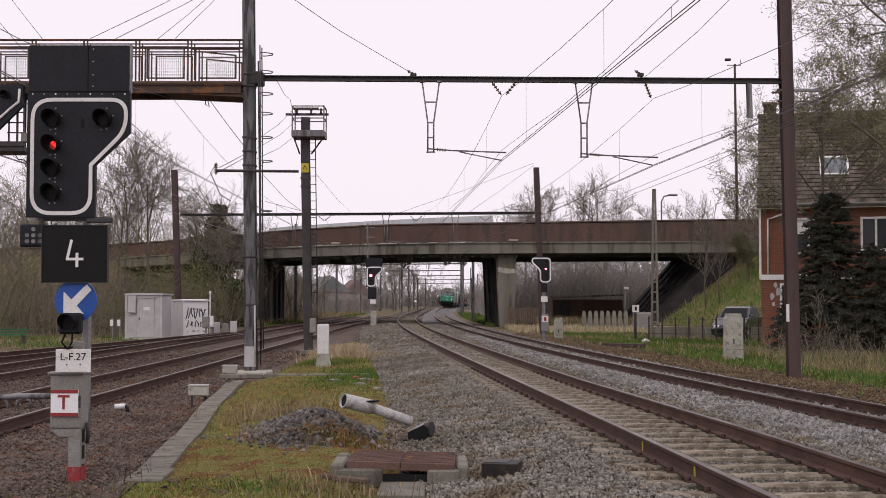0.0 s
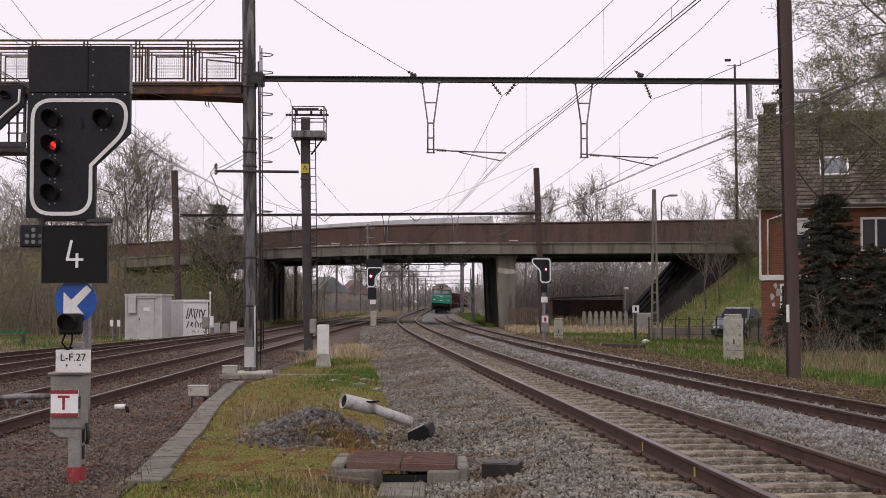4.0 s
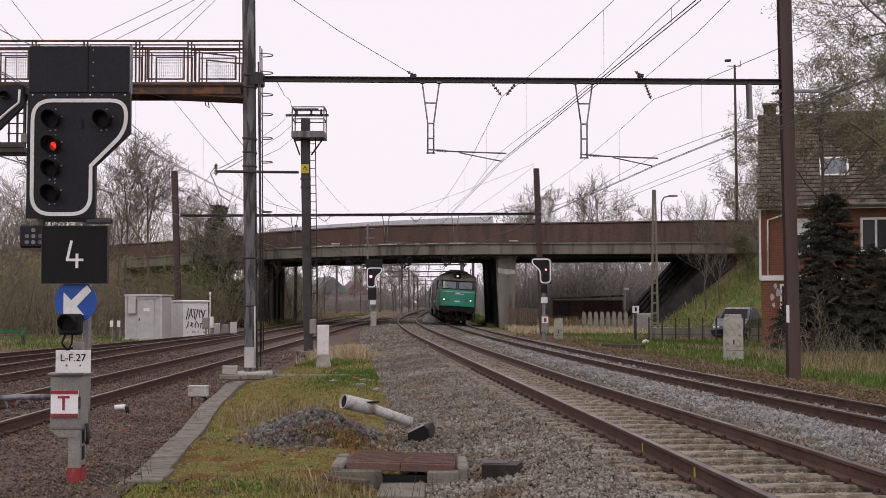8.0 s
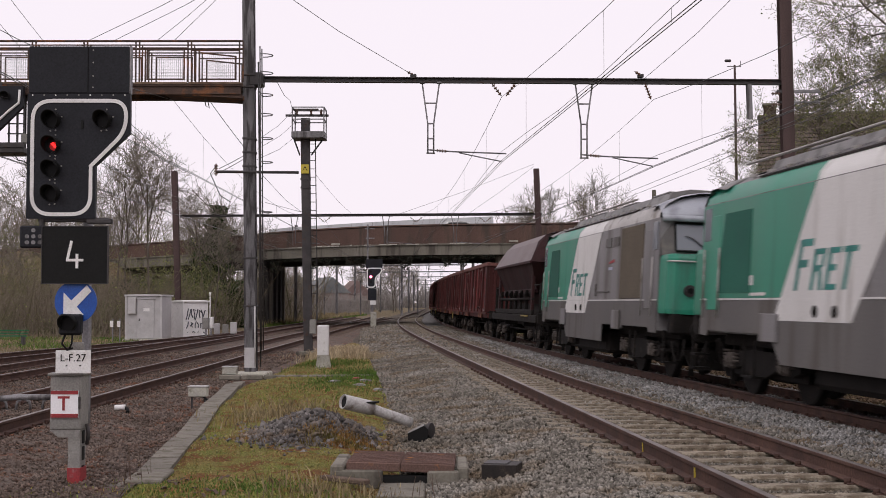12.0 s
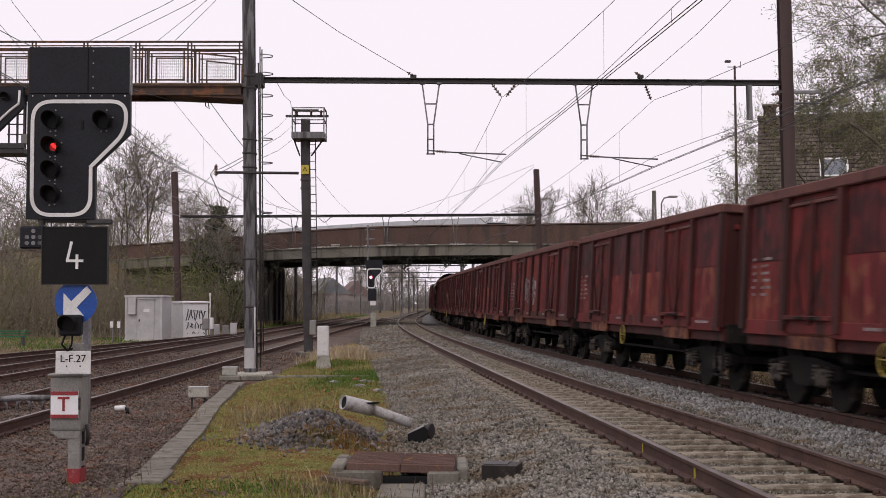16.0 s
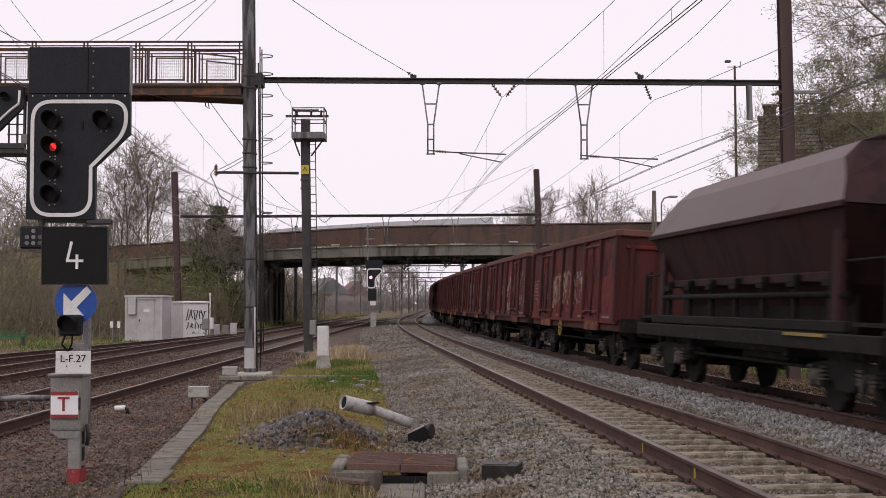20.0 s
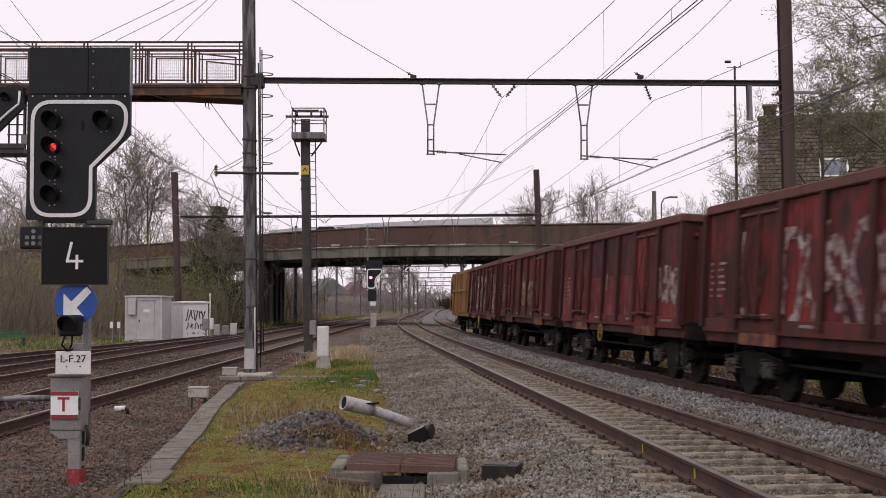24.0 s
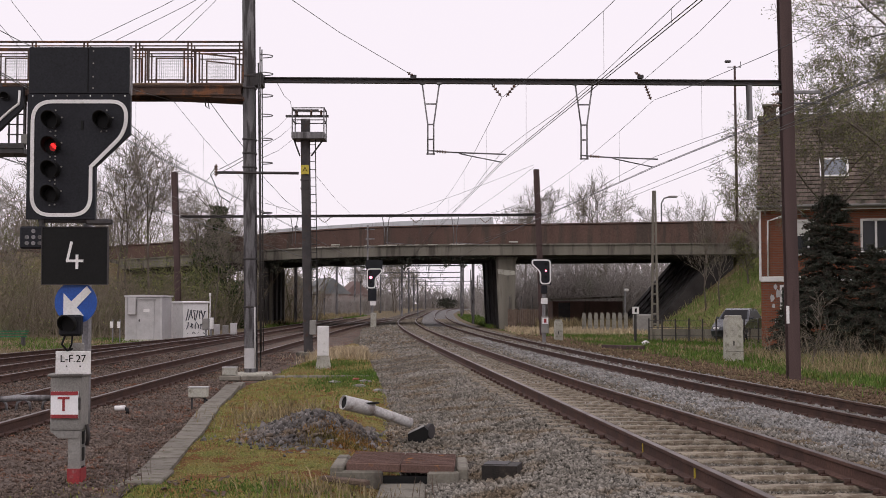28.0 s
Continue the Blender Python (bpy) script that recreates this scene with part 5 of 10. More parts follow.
def locomotive(label, lit, roof_paint=None):
    th = thing("diesel_locomotive", None, label, "locomotive", "locomotives")
    L = 7.0
    # body sides and floor
    g = Geo()
    for s in (-1, 1):
        g.grid([[(s * x, y, z) for x, z in [(1.46, 1.62), (1.47, 2.2), (1.46, 3.38)]] for y in np.linspace(-L, L, 15)], False)
    g.box((0, 0, 1.3), (2.86, 2 * L, 0.5), 0.02)
    for s in (-1, 1):
        g.add([(-1.46, s * L, 1.0), (1.46, s * L, 1.0), (1.46, s * L, 3.38), (-1.46, s * L, 3.38)], [(0, 1, 2, 3)])
    body = part("body", g, LOCO_GREY, th, "grey painted body side")
    sk = Geo()
    for s in (-1, 1):
        low = [(-L, 1.0), (-6.6, 0.98), (-6.5, 1.08), (-3.4, 1.08), (-2.9, 0.62), (1.7, 0.62), (1.75, 1.05), (2.9, 1.05), (2.95, 0.98), (3.9, 0.98), (3.95, 1.06), (6.3, 1.06), (6.4, 0.95), (L, 0.95)]
        prof = low + [(L, 1.62), (-L, 1.62)]
        sk.prism(prof, s * 1.44, s * 1.472, "x")
    part("skirt", sk, LOCO_SKIRT, body, "darker grey dirty skirt")
    for s in (-1, 1):
        part("waist_line", Geo().box((s * 1.475, 0, 1.64), (0.012, 2 * L, 0.03)), LOCO_WHITE, body)
    # roof: pale cant rail, dark top
    # the livery runs on over the cant rail
    for a, b, mt, lb in ((-L + 0.1, -1.74, LOCO_GREEN, "green cant rail"), (-1.74, 1.36, LOCO_WHITE, "white cant rail"), (1.36, L - 0.1, LOCO_ROOF_LT, "pale grey roof edge")):
        g = Geo()
        for s in (-1, 1):
            g.grid([[(s * x, y, z) for x, z in SECTION[2:5]] for y in np.linspace(a, b, 4)], True)
        part("cant_rail", g, mt, body, lb)
    for s in (-1, 1):
        # roof-side louvres: short dark slots side by side
        for k in range(14):
            part("roof_louvre", Geo().prism([(s * 1.3, 3.69), (s * 0.98, 3.85), (s * 1.0, 3.88), (s * 1.32, 3.72)], -4.6 + 0.62 * k, -4.6 + 0.62 * k + 0.57), STEEL_DK, body)
        part("side_slot", Geo().box((s * 1.468, -2.9, 3.24), (0.016, 0.75, 0.06)), HOOD, body)
    roof_prof = SECTION[4:] + [(-x, z) for x, z in SECTION[-2:3:-1]]
    part("roof", Geo().grid([[(x, y, z) for x, z in roof_prof] for y in np.linspace(-L + 0.1, L - 0.1, 5)], True), LOCO_ROOF, body, "dark weathered roof")
    for y0, y1 in ((-5.2, 5.4),):
        part("roof_housing", Geo().prism([(-0.95, 3.82), (0.95, 3.82), (0.8, 4.08), (0.4, 4.17), (-0.4, 4.17), (-0.8, 4.08)], y0, y1), LOCO_ROOF, body)
    for k in range(13):
        y = -5.2 + 0.84 * k
        for s in (-1, 1):
            part("roof_bolt", Geo().box((s * 1.2, y, 3.79), (0.09, 0.14, 0.05)), LOCO_ROOF_LT, body)
    for y in (-3.6, 0.2, 3.4):
        part("roof_hatch", Geo().box((0, y, 4.2), (1.1, 1.5, 0.06), 0.02), LOCO_ROOF, body)
    part("roof_rail", Geo().tube([(1.05, -6.0, 4.08), (1.05, 3.2, 4.08)], 0.025, 6), LOCO_ROOF_LT, body)
    # livery on both sides
    for s in (-1, 1):
        x0, x1 = s * 1.468, s * 1.4765
        part("green_panel", Geo().prism([(-L, 1.66), (-3.0, 1.66), (-1.75, 3.36), (-L, 3.36)], x0, x1, "x"), LOCO_GREEN, body, "green livery panel")
        part("white_stripe", Geo().prism([(-3.25, 1.3), (-0.35, 1.3), (1.35, 3.36), (-1.72, 3.36)], x0, s * 1.479, "x"), LOCO_WHITE, body, "slanting white livery stripe")
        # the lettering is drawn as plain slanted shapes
        def bar(u0, z0, u1, z1, t):
            part("letter_shape", Geo().prism([(u0, z0), (u0 + t, z0), (u1 + t, z1), (u1, z1)], x1, s * 1.484, "x"), TEAL, body)
        for k, (u, hgt) in enumerate(((-2.45, 0.76), (-1.85, 0.6), (-1.33, 0.6), (-0.82, 0.6))):
            w, base, sl = (0.5, 0.42, 0.4, 0.46)[k], 1.76, 0.3 * hgt
            stem = u + (0.12 if k == 3 else 0)
            bar(stem, base, stem + sl, base + hgt, 0.13)
            bar(u + sl * 0.86, base + hgt * 0.86, u + sl, base + hgt, w)
            if k < 3:
                bar(u + sl * 0.45, base + hgt * 0.45, u + sl * 0.6, base + hgt * 0.6, w * 0.8)
            if k == 2:
                bar(u, base, u + sl * 0.14, base + hgt * 0.14, w)
            if k == 1:
                bar(u + w * 0.75, base, u + w * 0.55 + sl * 0.45, base + hgt * 0.45, 0.13)
                bar(u + w * 0.7 + sl * 0.5, base + hgt * 0.55, u + w * 0.75 + sl * 0.9, base + hgt * 0.9, 0.11)
        part("grille", Geo().box((s * 1.475, 4.65, 2.5), (0.03, 2.1, 1.65), 0.01), GRILLE, body, "large brown dusty air-intake grille")
        gr = Geo()
        for k in range(15):
            gr.box((s * 1.491, 4.65, 1.75 + 0.105 * k), (0.005, 2.0, 0.06))
        part("louvres", gr, GRILLE, body)
        part("rear_grille", Geo().prism([(-6.1, 1.75), (-4.4, 1.75), (-4.4, 3.15), (-5.75, 3.15)], x1, s * 1.486, "x"), GRILLE_GREEN, body, "dark green intake grille")
        for y in (2.2, 3.0):
            part("small_vent", Geo().box((s * 1.474, y, 3.05), (0.02, 0.6, 0.22)), LOCO_SKIRT, body)
        part("red_emblem", Geo().prism([(2.25, 2.52), (2.95, 2.56), (2.88, 2.63), (2.45, 2.59)], x1, s * 1.481, "x"), RED_PAINT, body)
        part("emblem_bar", Geo().box((s * 1.478, 2.5, 2.41), (0.008, 0.45, 0.07)), SIGN_BLUE, body)
        part("plate_bar", Geo().box((s * 1.478, -4.6, 1.95), (0.008, 0.7, 0.16)), LOCO_WHITE, body)
        part("stencil_bar", Geo().box((s * 1.481, -4.0, 1.72), (0.006, 0.7, 0.05)), LOCO_WHITE, body)
        for y in (-1.6, -0.9):
            part("filler", Geo().disc((s * 1.48, y, 1.45), 0.09, 0.03, "x", 12), UNDER, body)
        part("catch", Geo().box((s * 1.485, 0.9, 1.9), (0.03, 0.1, 0.3)).box((s * 1.482, 1.7, 1.85), (0.02, 1.5, 0.03)), LOCO_SKIRT, body)
        for e in (-1, 1):
            part("cab_door", Geo().box((s * 1.468, e * 6.3, 2.3), (0.03, 0.66, 1.7), 0.01), LOCO_GREY if e > 0 else LOCO_GREEN, body)
            for dy in (-0.42, 0.42):
                part("handrail", Geo().tube([(s * 1.53, e * 6.3 + dy, 1.3), (s * 1.53, e * 6.3 + dy, 2.55)], 0.018, 6), LOCO_ROOF_LT, body)
            part("cab_window", Geo().box((s * 1.474, e * 6.72, 3.0), (0.02, 0.4, 0.6), 0.006), CAB_GLASS, body)
            part("step_plate", Geo().box((s * 1.5, e * 3.4 + 0.0, 1.18), (0.05, 0.75, 0.45), 0.01), LOCO_GREY, body)
    for e in (-1, 1):
        # cab: raked windscreen under a rounded brow, and the green nose below
        def col(x, k):
            b = 0.22 * abs(x / 1.42) ** 3
            drop = 0.3 * abs(x / 1.42) ** 2.4
            prof = [(7.32 - b, 2.58), (7.12 - b, 3.34), (7.28 - b, 3.36), (7.26 - b, 3.5 - drop * 0.1), (7.05 - b, 3.75 - drop * 0.55), (6.75, 3.93 - drop * 0.9), (6.4, 4.03 - drop * 1.2), (5.9, 4.06 - drop * 1.5)]
            return (x, e * prof[k][0], prof[k][1])
        xs = [-1.44, -1.36, -1.15, -0.75, -0.35, 0, 0.35, 0.75, 1.15, 1.36, 1.44]
        cab = part("cab_front", Geo().grid([[col(x, k) for x in xs] for k in range(2)], False), CAB_DARK, th, "dark grey cab front")
        part("cab_roof", Geo().grid([[col(x, k) for x in xs] for k in range(1, 8)], True), (roof_paint or CAB_ROOF) if e > 0 else LOCO_ROOF, cab, "smoothly rounded dusty cab roof")
        g = Geo()
        for s in (-1, 1):
            g.add([(s * 1.44, e * 6.95, 2.55), (s * 1.44, e * 7.1, 2.58), (s * 1.44, e * 6.9, 3.36), (s * 1.44, e * 6.75, 3.36)], [(0, 1, 2, 3)])
        part("cab_cheek", g, CAB_DARK, cab)
        part("brow", Geo().grid([[(x, e * (7.3 - 0.22 * abs(x / 1.42) ** 3 + dy), z) for x in xs] for dy, z in ((0.0, 3.3), (0.04, 3.33), (0.04, 3.4), (0.0, 3.43))], True), roof_paint or CAB_ROOF, cab)
        for s in (-1, 1):
            xm = s * 0.68
            dy = 0.012
            front, back = [], []
            for z in (2.68, 2.98, 3.27):
                row = []
                for u in (0.09, 0.3, 0.52, 0.74, 0.96, 1.16):
                    x = s * u
                    yy = 7.32 - 0.22 * abs(x / 1.42) ** 3 - 0.2 * (z - 2.58) / 0.76
                    row.append((x, e * (yy + 0.03), z))
                front.append(row)
            pane = Geo().grid(front, True)
            rim = Geo()
            for row in (front[0], front[-1]):
                rim.tube(row, 0.025, 4)
            for q in (0, -1):
                rim.tube([row[q] for row in front], 0.025, 4)
            win = part("windscreen", pane, CAB_GLASS, cab, "raked windscreen pane")
            part("window_seal", rim, HOOD, win)
            part("wiper", Geo().tube([(xm - 0.2, e * 7.36, 2.68), (xm + 0.15, e * 7.26, 2.95), (xm + 0.3, e * 7.24, 3.0)], 0.014, 5), HOOD, win)
        n = Geo()
        plan = [(-1.43, 6.95), (-1.42, 7.55), (-1.3, 7.78), (-0.9, 7.9), (0, 7.94), (0.9, 7.9), (1.3, 7.78), (1.42, 7.55), (1.43, 6.95)]
        rows = [[(x * k, e * (6.95 + (y - 6.95) * q), z) for x, y in plan] for z, k, q in ((1.36, 1.0, 1.0), (1.45, 1.005, 1.01), (2.5, 1.0, 0.98), (2.58, 0.985, 0.94), (2.61, 0.9, 0.6))]
        n.grid(rows, False)
        nose = part("nose", n, LOCO_GREEN, th, "green painted nose panel")
        part("nose_top", Geo().prism([(x * 0.9, e * (6.95 + (y - 6.95) * 0.6)) for x, y in plan], 2.55, 2.612, "z"), LOCO_GREEN, nose)
        part("nose_rail", Geo().tube([(x * 1.0, e * (y + 0.03), 2.44) for x, y in plan[1:-1]], 0.018, 6), LOCO_WHITE if e > 0 else LOCO_GREEN, nose)
        for x in (-1.02, 1.02):
            ly = e * 7.88
            ring = part("lamp_ring", Geo().disc((x, ly, 1.84), 0.12, 0.1, "y", 18), STEEL_DK, nose)
            part("headlight", Geo().disc((x, ly + e * 0.055, 1.84), 0.06, 0.02, "y", 18), HEADLAMP if e > 0 and lit else LENS, ring, "lit headlight" if e > 0 and lit else "")
            part("tail_light", Geo().disc((x * 0.66, e * 7.935, 1.84), 0.095, 0.05, "y", 16), TAIL_RED, nose)
        part("plate_bar", Geo().box((0, e * 7.95, 1.73), (0.4, 0.02, 0.11)), LOCO_WHITE, nose)
        part("emblem_bar", Geo().box((0.02, e * 7.95, 2.36), (0.36, 0.02, 0.07)), LOCO_WHITE, nose)
        part("emblem_bar", Geo().box((-0.15, e * 7.95, 2.28), (0.7, 0.02, 0.025)), LOCO_WHITE, nose)
        part("nose_step", Geo().box((0, e * 7.96, 2.1), (0.5, 0.06, 0.03)).box((0, e * 7.96, 1.5), (0.45, 0.1, 0.06)), LOCO_GREEN, nose)
        box = part("lamp_box", Geo().box((0.05, e * 7.12, 3.66), (0.52, 0.36, 0.36), 0.03), HOOD, cab, "black roof lamp housing")
        part("roof_light", Geo().disc((0.05, e * 7.31, 3.68), 0.075, 0.02, "y", 16), HEADLAMP if e > 0 and lit else LENS, box, "lit roof headlight" if e > 0 and lit else "")
        part("horn", Geo().tube([(-0.05, e * 6.9, 3.95), (-0.05, e * 7.02, 4.03)], 0.035, 8, 0.05), UNDER, cab)
        bm_ = part("buffer_beam", Geo().box((0, e * 7.65, 1.15), (2.7, 0.35, 0.42), 0.04), UNDER, th, "sooty black buffer beam with shade in its colour")
        buffers(bm_, e * 7.85, e, UNDER)
        part("snow_plough", Geo().prism([(-0.95, 0.62), (0.95, 0.62), (0.78, 0.24), (-0.78, 0.24)], e * 7.3, e * 7.42), UNDER, bm_)
        part("coupling_hook", Geo().tube([(0, e * 7.8, 1.06), (0, e * 8.12, 1.05), (0, e * 8.2, 1.12), (0, e * 8.12, 1.2)], 0.045, 8), UNDER, bm_)
        part("screw_coupling", Geo().tube([(-0.09, e * 8.05, 1.02), (-0.07, e * 8.0, 0.6), (0.07, e * 8.0, 0.6), (0.09, e * 8.05, 1.02)], 0.028, 6), UNDER, bm_)
        for hx in (-0.62, -0.42, 0.42, 0.62):
            part("brake_hose", Geo().tube([(hx, e * 7.82, 1.0), (hx * 1.02, e * 8.0, 0.8), (hx * 1.05, e * 7.98, 0.5), (hx * 0.9, e * 7.86, 0.42)], 0.03, 7), UNDER, bm_)
        for hx in (-1, 1):
            part("cab_step", Geo().box((hx * 1.28, e * 7.5, 0.62), (0.3, 0.26, 0.04)).box((hx * 1.28, e * 7.5, 0.36), (0.3, 0.26, 0.04)).box((hx * 1.42, e * 7.5, 0.68), (0.03, 0.05, 0.68)), UNDER, bm_)
            part("lifeguard", Geo().box((hx * 0.72, e * 7.2, 0.35), (0.1, 0.06, 0.5)), UNDER, bm_)
        part("hose", Geo().tube([(1.05, e * 7.8, 0.85), (1.15, e * 7.95, 0.45), (1.25, e * 7.8, 0.4), (1.3, e * 7.7, 0.8)], 0.025, 6), UNDER, bm_)
        bogie(th, e * 4.6, 2.6, 0.55, True)
        for s in (-1, 1):
            part("traction_motor", Geo().box((0, e * 4.6 + s * 0.75, 0.58), (1.15, 1.0, 0.66), 0.08), UNDER, th)
            part("brake_rigging", Geo().box((s * 0.98, e * 4.6, 0.48), (0.06, 3.4, 0.3), 0.02), UNDER, th)
    part("main_frame", Geo().box((0, 0, 0.98), (1.9, 14.2, 0.3), 0.03), UNDER, th)
    part("fuel_tank", Geo().box((0, -0.3, 0.62), (2.5, 3.6, 0.6), 0.08), UNDER, th)
    return th


# ---- wagons ----
def wagon_paint(name, a, b, c):
    return surface(name, a, b, 0.7, 0.05, 0.9, 40, 0.1, c, 0.58, 0.12, streak=True)


REDS = [wagon_paint("wagon_oxide_red", (0.062, 0.012, 0.012), (0.105, 0.019, 0.019), (0.03, 0.015, 0.013)),
        wagon_paint("wagon_maroon", (0.034, 0.013, 0.012), (0.058, 0.019, 0.018), (0.085, 0.02, 0.018)),
        wagon_paint("wagon_rust_red", (0.042, 0.018, 0.015), (0.075, 0.022, 0.018), (0.022, 0.013, 0.011))]
RIB_RED = wagon_paint("wagon_rib", (0.03, 0.012, 0.011), (0.058, 0.017, 0.016), (0.018, 0.011, 0.01))
RIMS = surface("wagon_rim", (0.085, 0.038, 0.033), (0.11, 0.05, 0.043), 0.75, 0.05, 1.2, 40, 0.15, (0.06, 0.03, 0.027), 0.6, 0.1)
PANEL_TOP = panel_paint("wagon_upper_panel", [(0.05625, 0.015, 0.01625), (0.1063, 0.01625, 0.01625), (0.045, 0.0175, 0.0175), (0.075, 0.01625, 0.0175)], (0.026, 0.012, 0.012), 0.52)
PANEL_LOW = panel_paint("wagon_lower_panel", [(0.117, 0.0156, 0.0169), (0.065, 0.0143, 0.0156), (0.182, 0.0312, 0.026), (0.0884, 0.0169, 0.0169)], (0.17, 0.058, 0.036), 0.56)
PANEL_ALL = panel_paint("wagon_side_panel", [(0.081, 0.0162, 0.01755), (0.135, 0.01755, 0.01755), (0.054, 0.01755, 0.0189), (0.1755, 0.0297, 0.0243)], (0.032, 0.014, 0.013), 0.52)
DOOR_RED = panel_paint("wagon_door_panel", [(0.138, 0.01495, 0.0138), (0.04025, 0.01265, 0.01265), (0.1725, 0.0276, 0.02185), (0.069, 0.0138, 0.01265)], (0.035, 0.014, 0.012), 0.53)
OCHRE_TOP = panel_paint("ochre_upper_panel", [(0.25, 0.165, 0.075), (0.2, 0.13, 0.06), (0.26, 0.16, 0.062), (0.18, 0.12, 0.062)], (0.15, 0.075, 0.035), 0.56)
OCHRE_LOW = panel_paint("ochre_lower_panel", [(0.3, 0.115, 0.026), (0.17, 0.078, 0.032), (0.3, 0.16, 0.045), (0.24, 0.08, 0.02)], (0.1, 0.042, 0.022), 0.5)
OCHRE = surface("wagon_ochre", (0.2, 0.125, 0.052), (0.26, 0.165, 0.07), 0.75, 0, 0.9, 40, 0.12, (0.14, 0.06, 0.025), 0.54, 0.16, streak=True)
OCHRE_PATCH = surface("wagon_orange_patch", (0.22, 0.085, 0.03), (0.27, 0.12, 0.04), 0.75, 0, 1.5, 40, 0.1, (0.13, 0.07, 0.04), 0.6)
SLATE = surface("slate_patch", (0.05, 0.055, 0.065), (0.08, 0.085, 0.095), 0.7, 0, 1.5, 40, 0.1)
PALE_MARK = surface("chalky_marking", (0.3, 0.26, 0.25), (0.2, 0.165, 0.16), 0.8, 0, 4, 40, 0, (0.1, 0.045, 0.04), 0.54)
SILL = surface("door_sill_rust", (0.12, 0.045, 0.028), (0.17, 0.075, 0.04), 0.8, 0, 1.5, 40, 0.1, (0.05, 0.02, 0.018), 0.52, 0.2, jitter=True)
YELLOW_WHEEL = surface("yellow_handwheel", (0.24, 0.17, 0.03), (0.3, 0.22, 0.04), 0.6, 0, 5, 40, 0)
HOPPER_BR = wagon_paint("hopper_brown", (0.017, 0.008, 0.0085), (0.028, 0.011, 0.011), (0.012, 0.007, 0.007))
HOPPER_TOP = surface("hopper_roof", (0.085, 0.052, 0.05), (0.112, 0.072, 0.068), 0.5, 0.1, 0.5, 40, 0.04, (0.078, 0.045, 0.042), 0.62, 0.06)
LOAD = surface("scrap_load", (0.05, 0.04, 0.035), (0.09, 0.075, 0.065), 0.9, 0.1, 3, 20, 1)


def underframe(th, L, colour):
    half = L / 2 - 0.69
    for s in (-1, 1):
        part("sole_bar", Geo().box((s * 1.31, 0, 1.03), (0.1, 2 * half, 0.26), 0.02), colour, th)
        part("end_beam", Geo().box((0, s * half, 1.05), (2.6, 0.16, 0.36), 0.02), UNDER, th)
        buffers(th, s * (half + 0.05), s, UNDER)
        bogie(th, s * (half - 1.75), 1.8, 0.46, False)
        part("hand_step", Geo().box((s * 1.25, half - 0.3, 0.6), (0.04, 0.04, 0.7)).box((s * 1.25, half - 0.7, 0.6), (0.04, 0.04, 0.7)).box((s * 1.25, half - 0.5, 0.3), (0.18, 0.45, 0.03)), UNDER, th)
    part("brake_gear", Geo().box((0, 0.2, 0.72), (1.4, 2.2, 0.18), 0.04).tube([(0.5, -1.2, 0.7), (0.5, 1.6, 0.7)], 0.14, 10), UNDER, th)
    part("centre_sill", Geo().box((0, 0, 0.92), (1.5, 2 * half - 0.4, 0.3), 0.02), UNDER, th)
    for y in (-2.6, 2.6):
        part("cross_member", Geo().box((0, y, 0.9), (2.5, 0.25, 0.3), 0.02), UNDER, th)
    part("brake_rod", Geo().tube([(0.95, -half + 1.2, 0.62), (0.95, half - 1.2, 0.62)], 0.03, 6), UNDER, th)
    part("air_tank", Geo().tube([(-0.4, -1.9, 0.75), (-0.4, -0.7, 0.75)], 0.19, 12), UNDER, th)
    return half


def handwheel(th, x, y, z):
    ring = [(x, y + 0.215 * math.cos(a), z + 0.215 * math.sin(a)) for a in np.linspace(0, 2 * math.pi, 17)]
    g = Geo().tube(ring, 0.016, 6)
    for a in (0, math.pi / 2):
        g.tube([(x, y - 0.21 * math.cos(a), z - 0.21 * math.sin(a)), (x, y + 0.21 * math.cos(a), z + 0.21 * math.sin(a))], 0.011, 5)
    part("handwheel", g, YELLOW_WHEEL, th, "yellow brake handwheel")
    part("handwheel_shaft", Geo().tube([(x - 0.3, y, z), (x, y, z)], 0.03, 6), UNDER, th)


_bays = {}


def bay_panel(w, h, material):
    """A thin, slightly bulged sheet between two ribs; alike sheets share one mesh."""
    key = (round(w, 3), round(h, 3), material.name)
    if key not in _bays:
        us, vs = np.linspace(-w / 2, w / 2, 4), np.linspace(-h / 2, h / 2, 4)
        bulge = lambda u, v: 0.012 + 0.014 * (1 - (2 * u / w) ** 2) * (1 - (2 * v / h) ** 2)
        g = Geo()
        for q in (-1, 1):
            g.grid([[(q * bulge(u, v), u, v) for u in us] for v in vs], True)
        mesh = g.mesh("bay_panel")
        mesh.materials.append(material)
        _bays[key] = mesh
    return _bays[key]


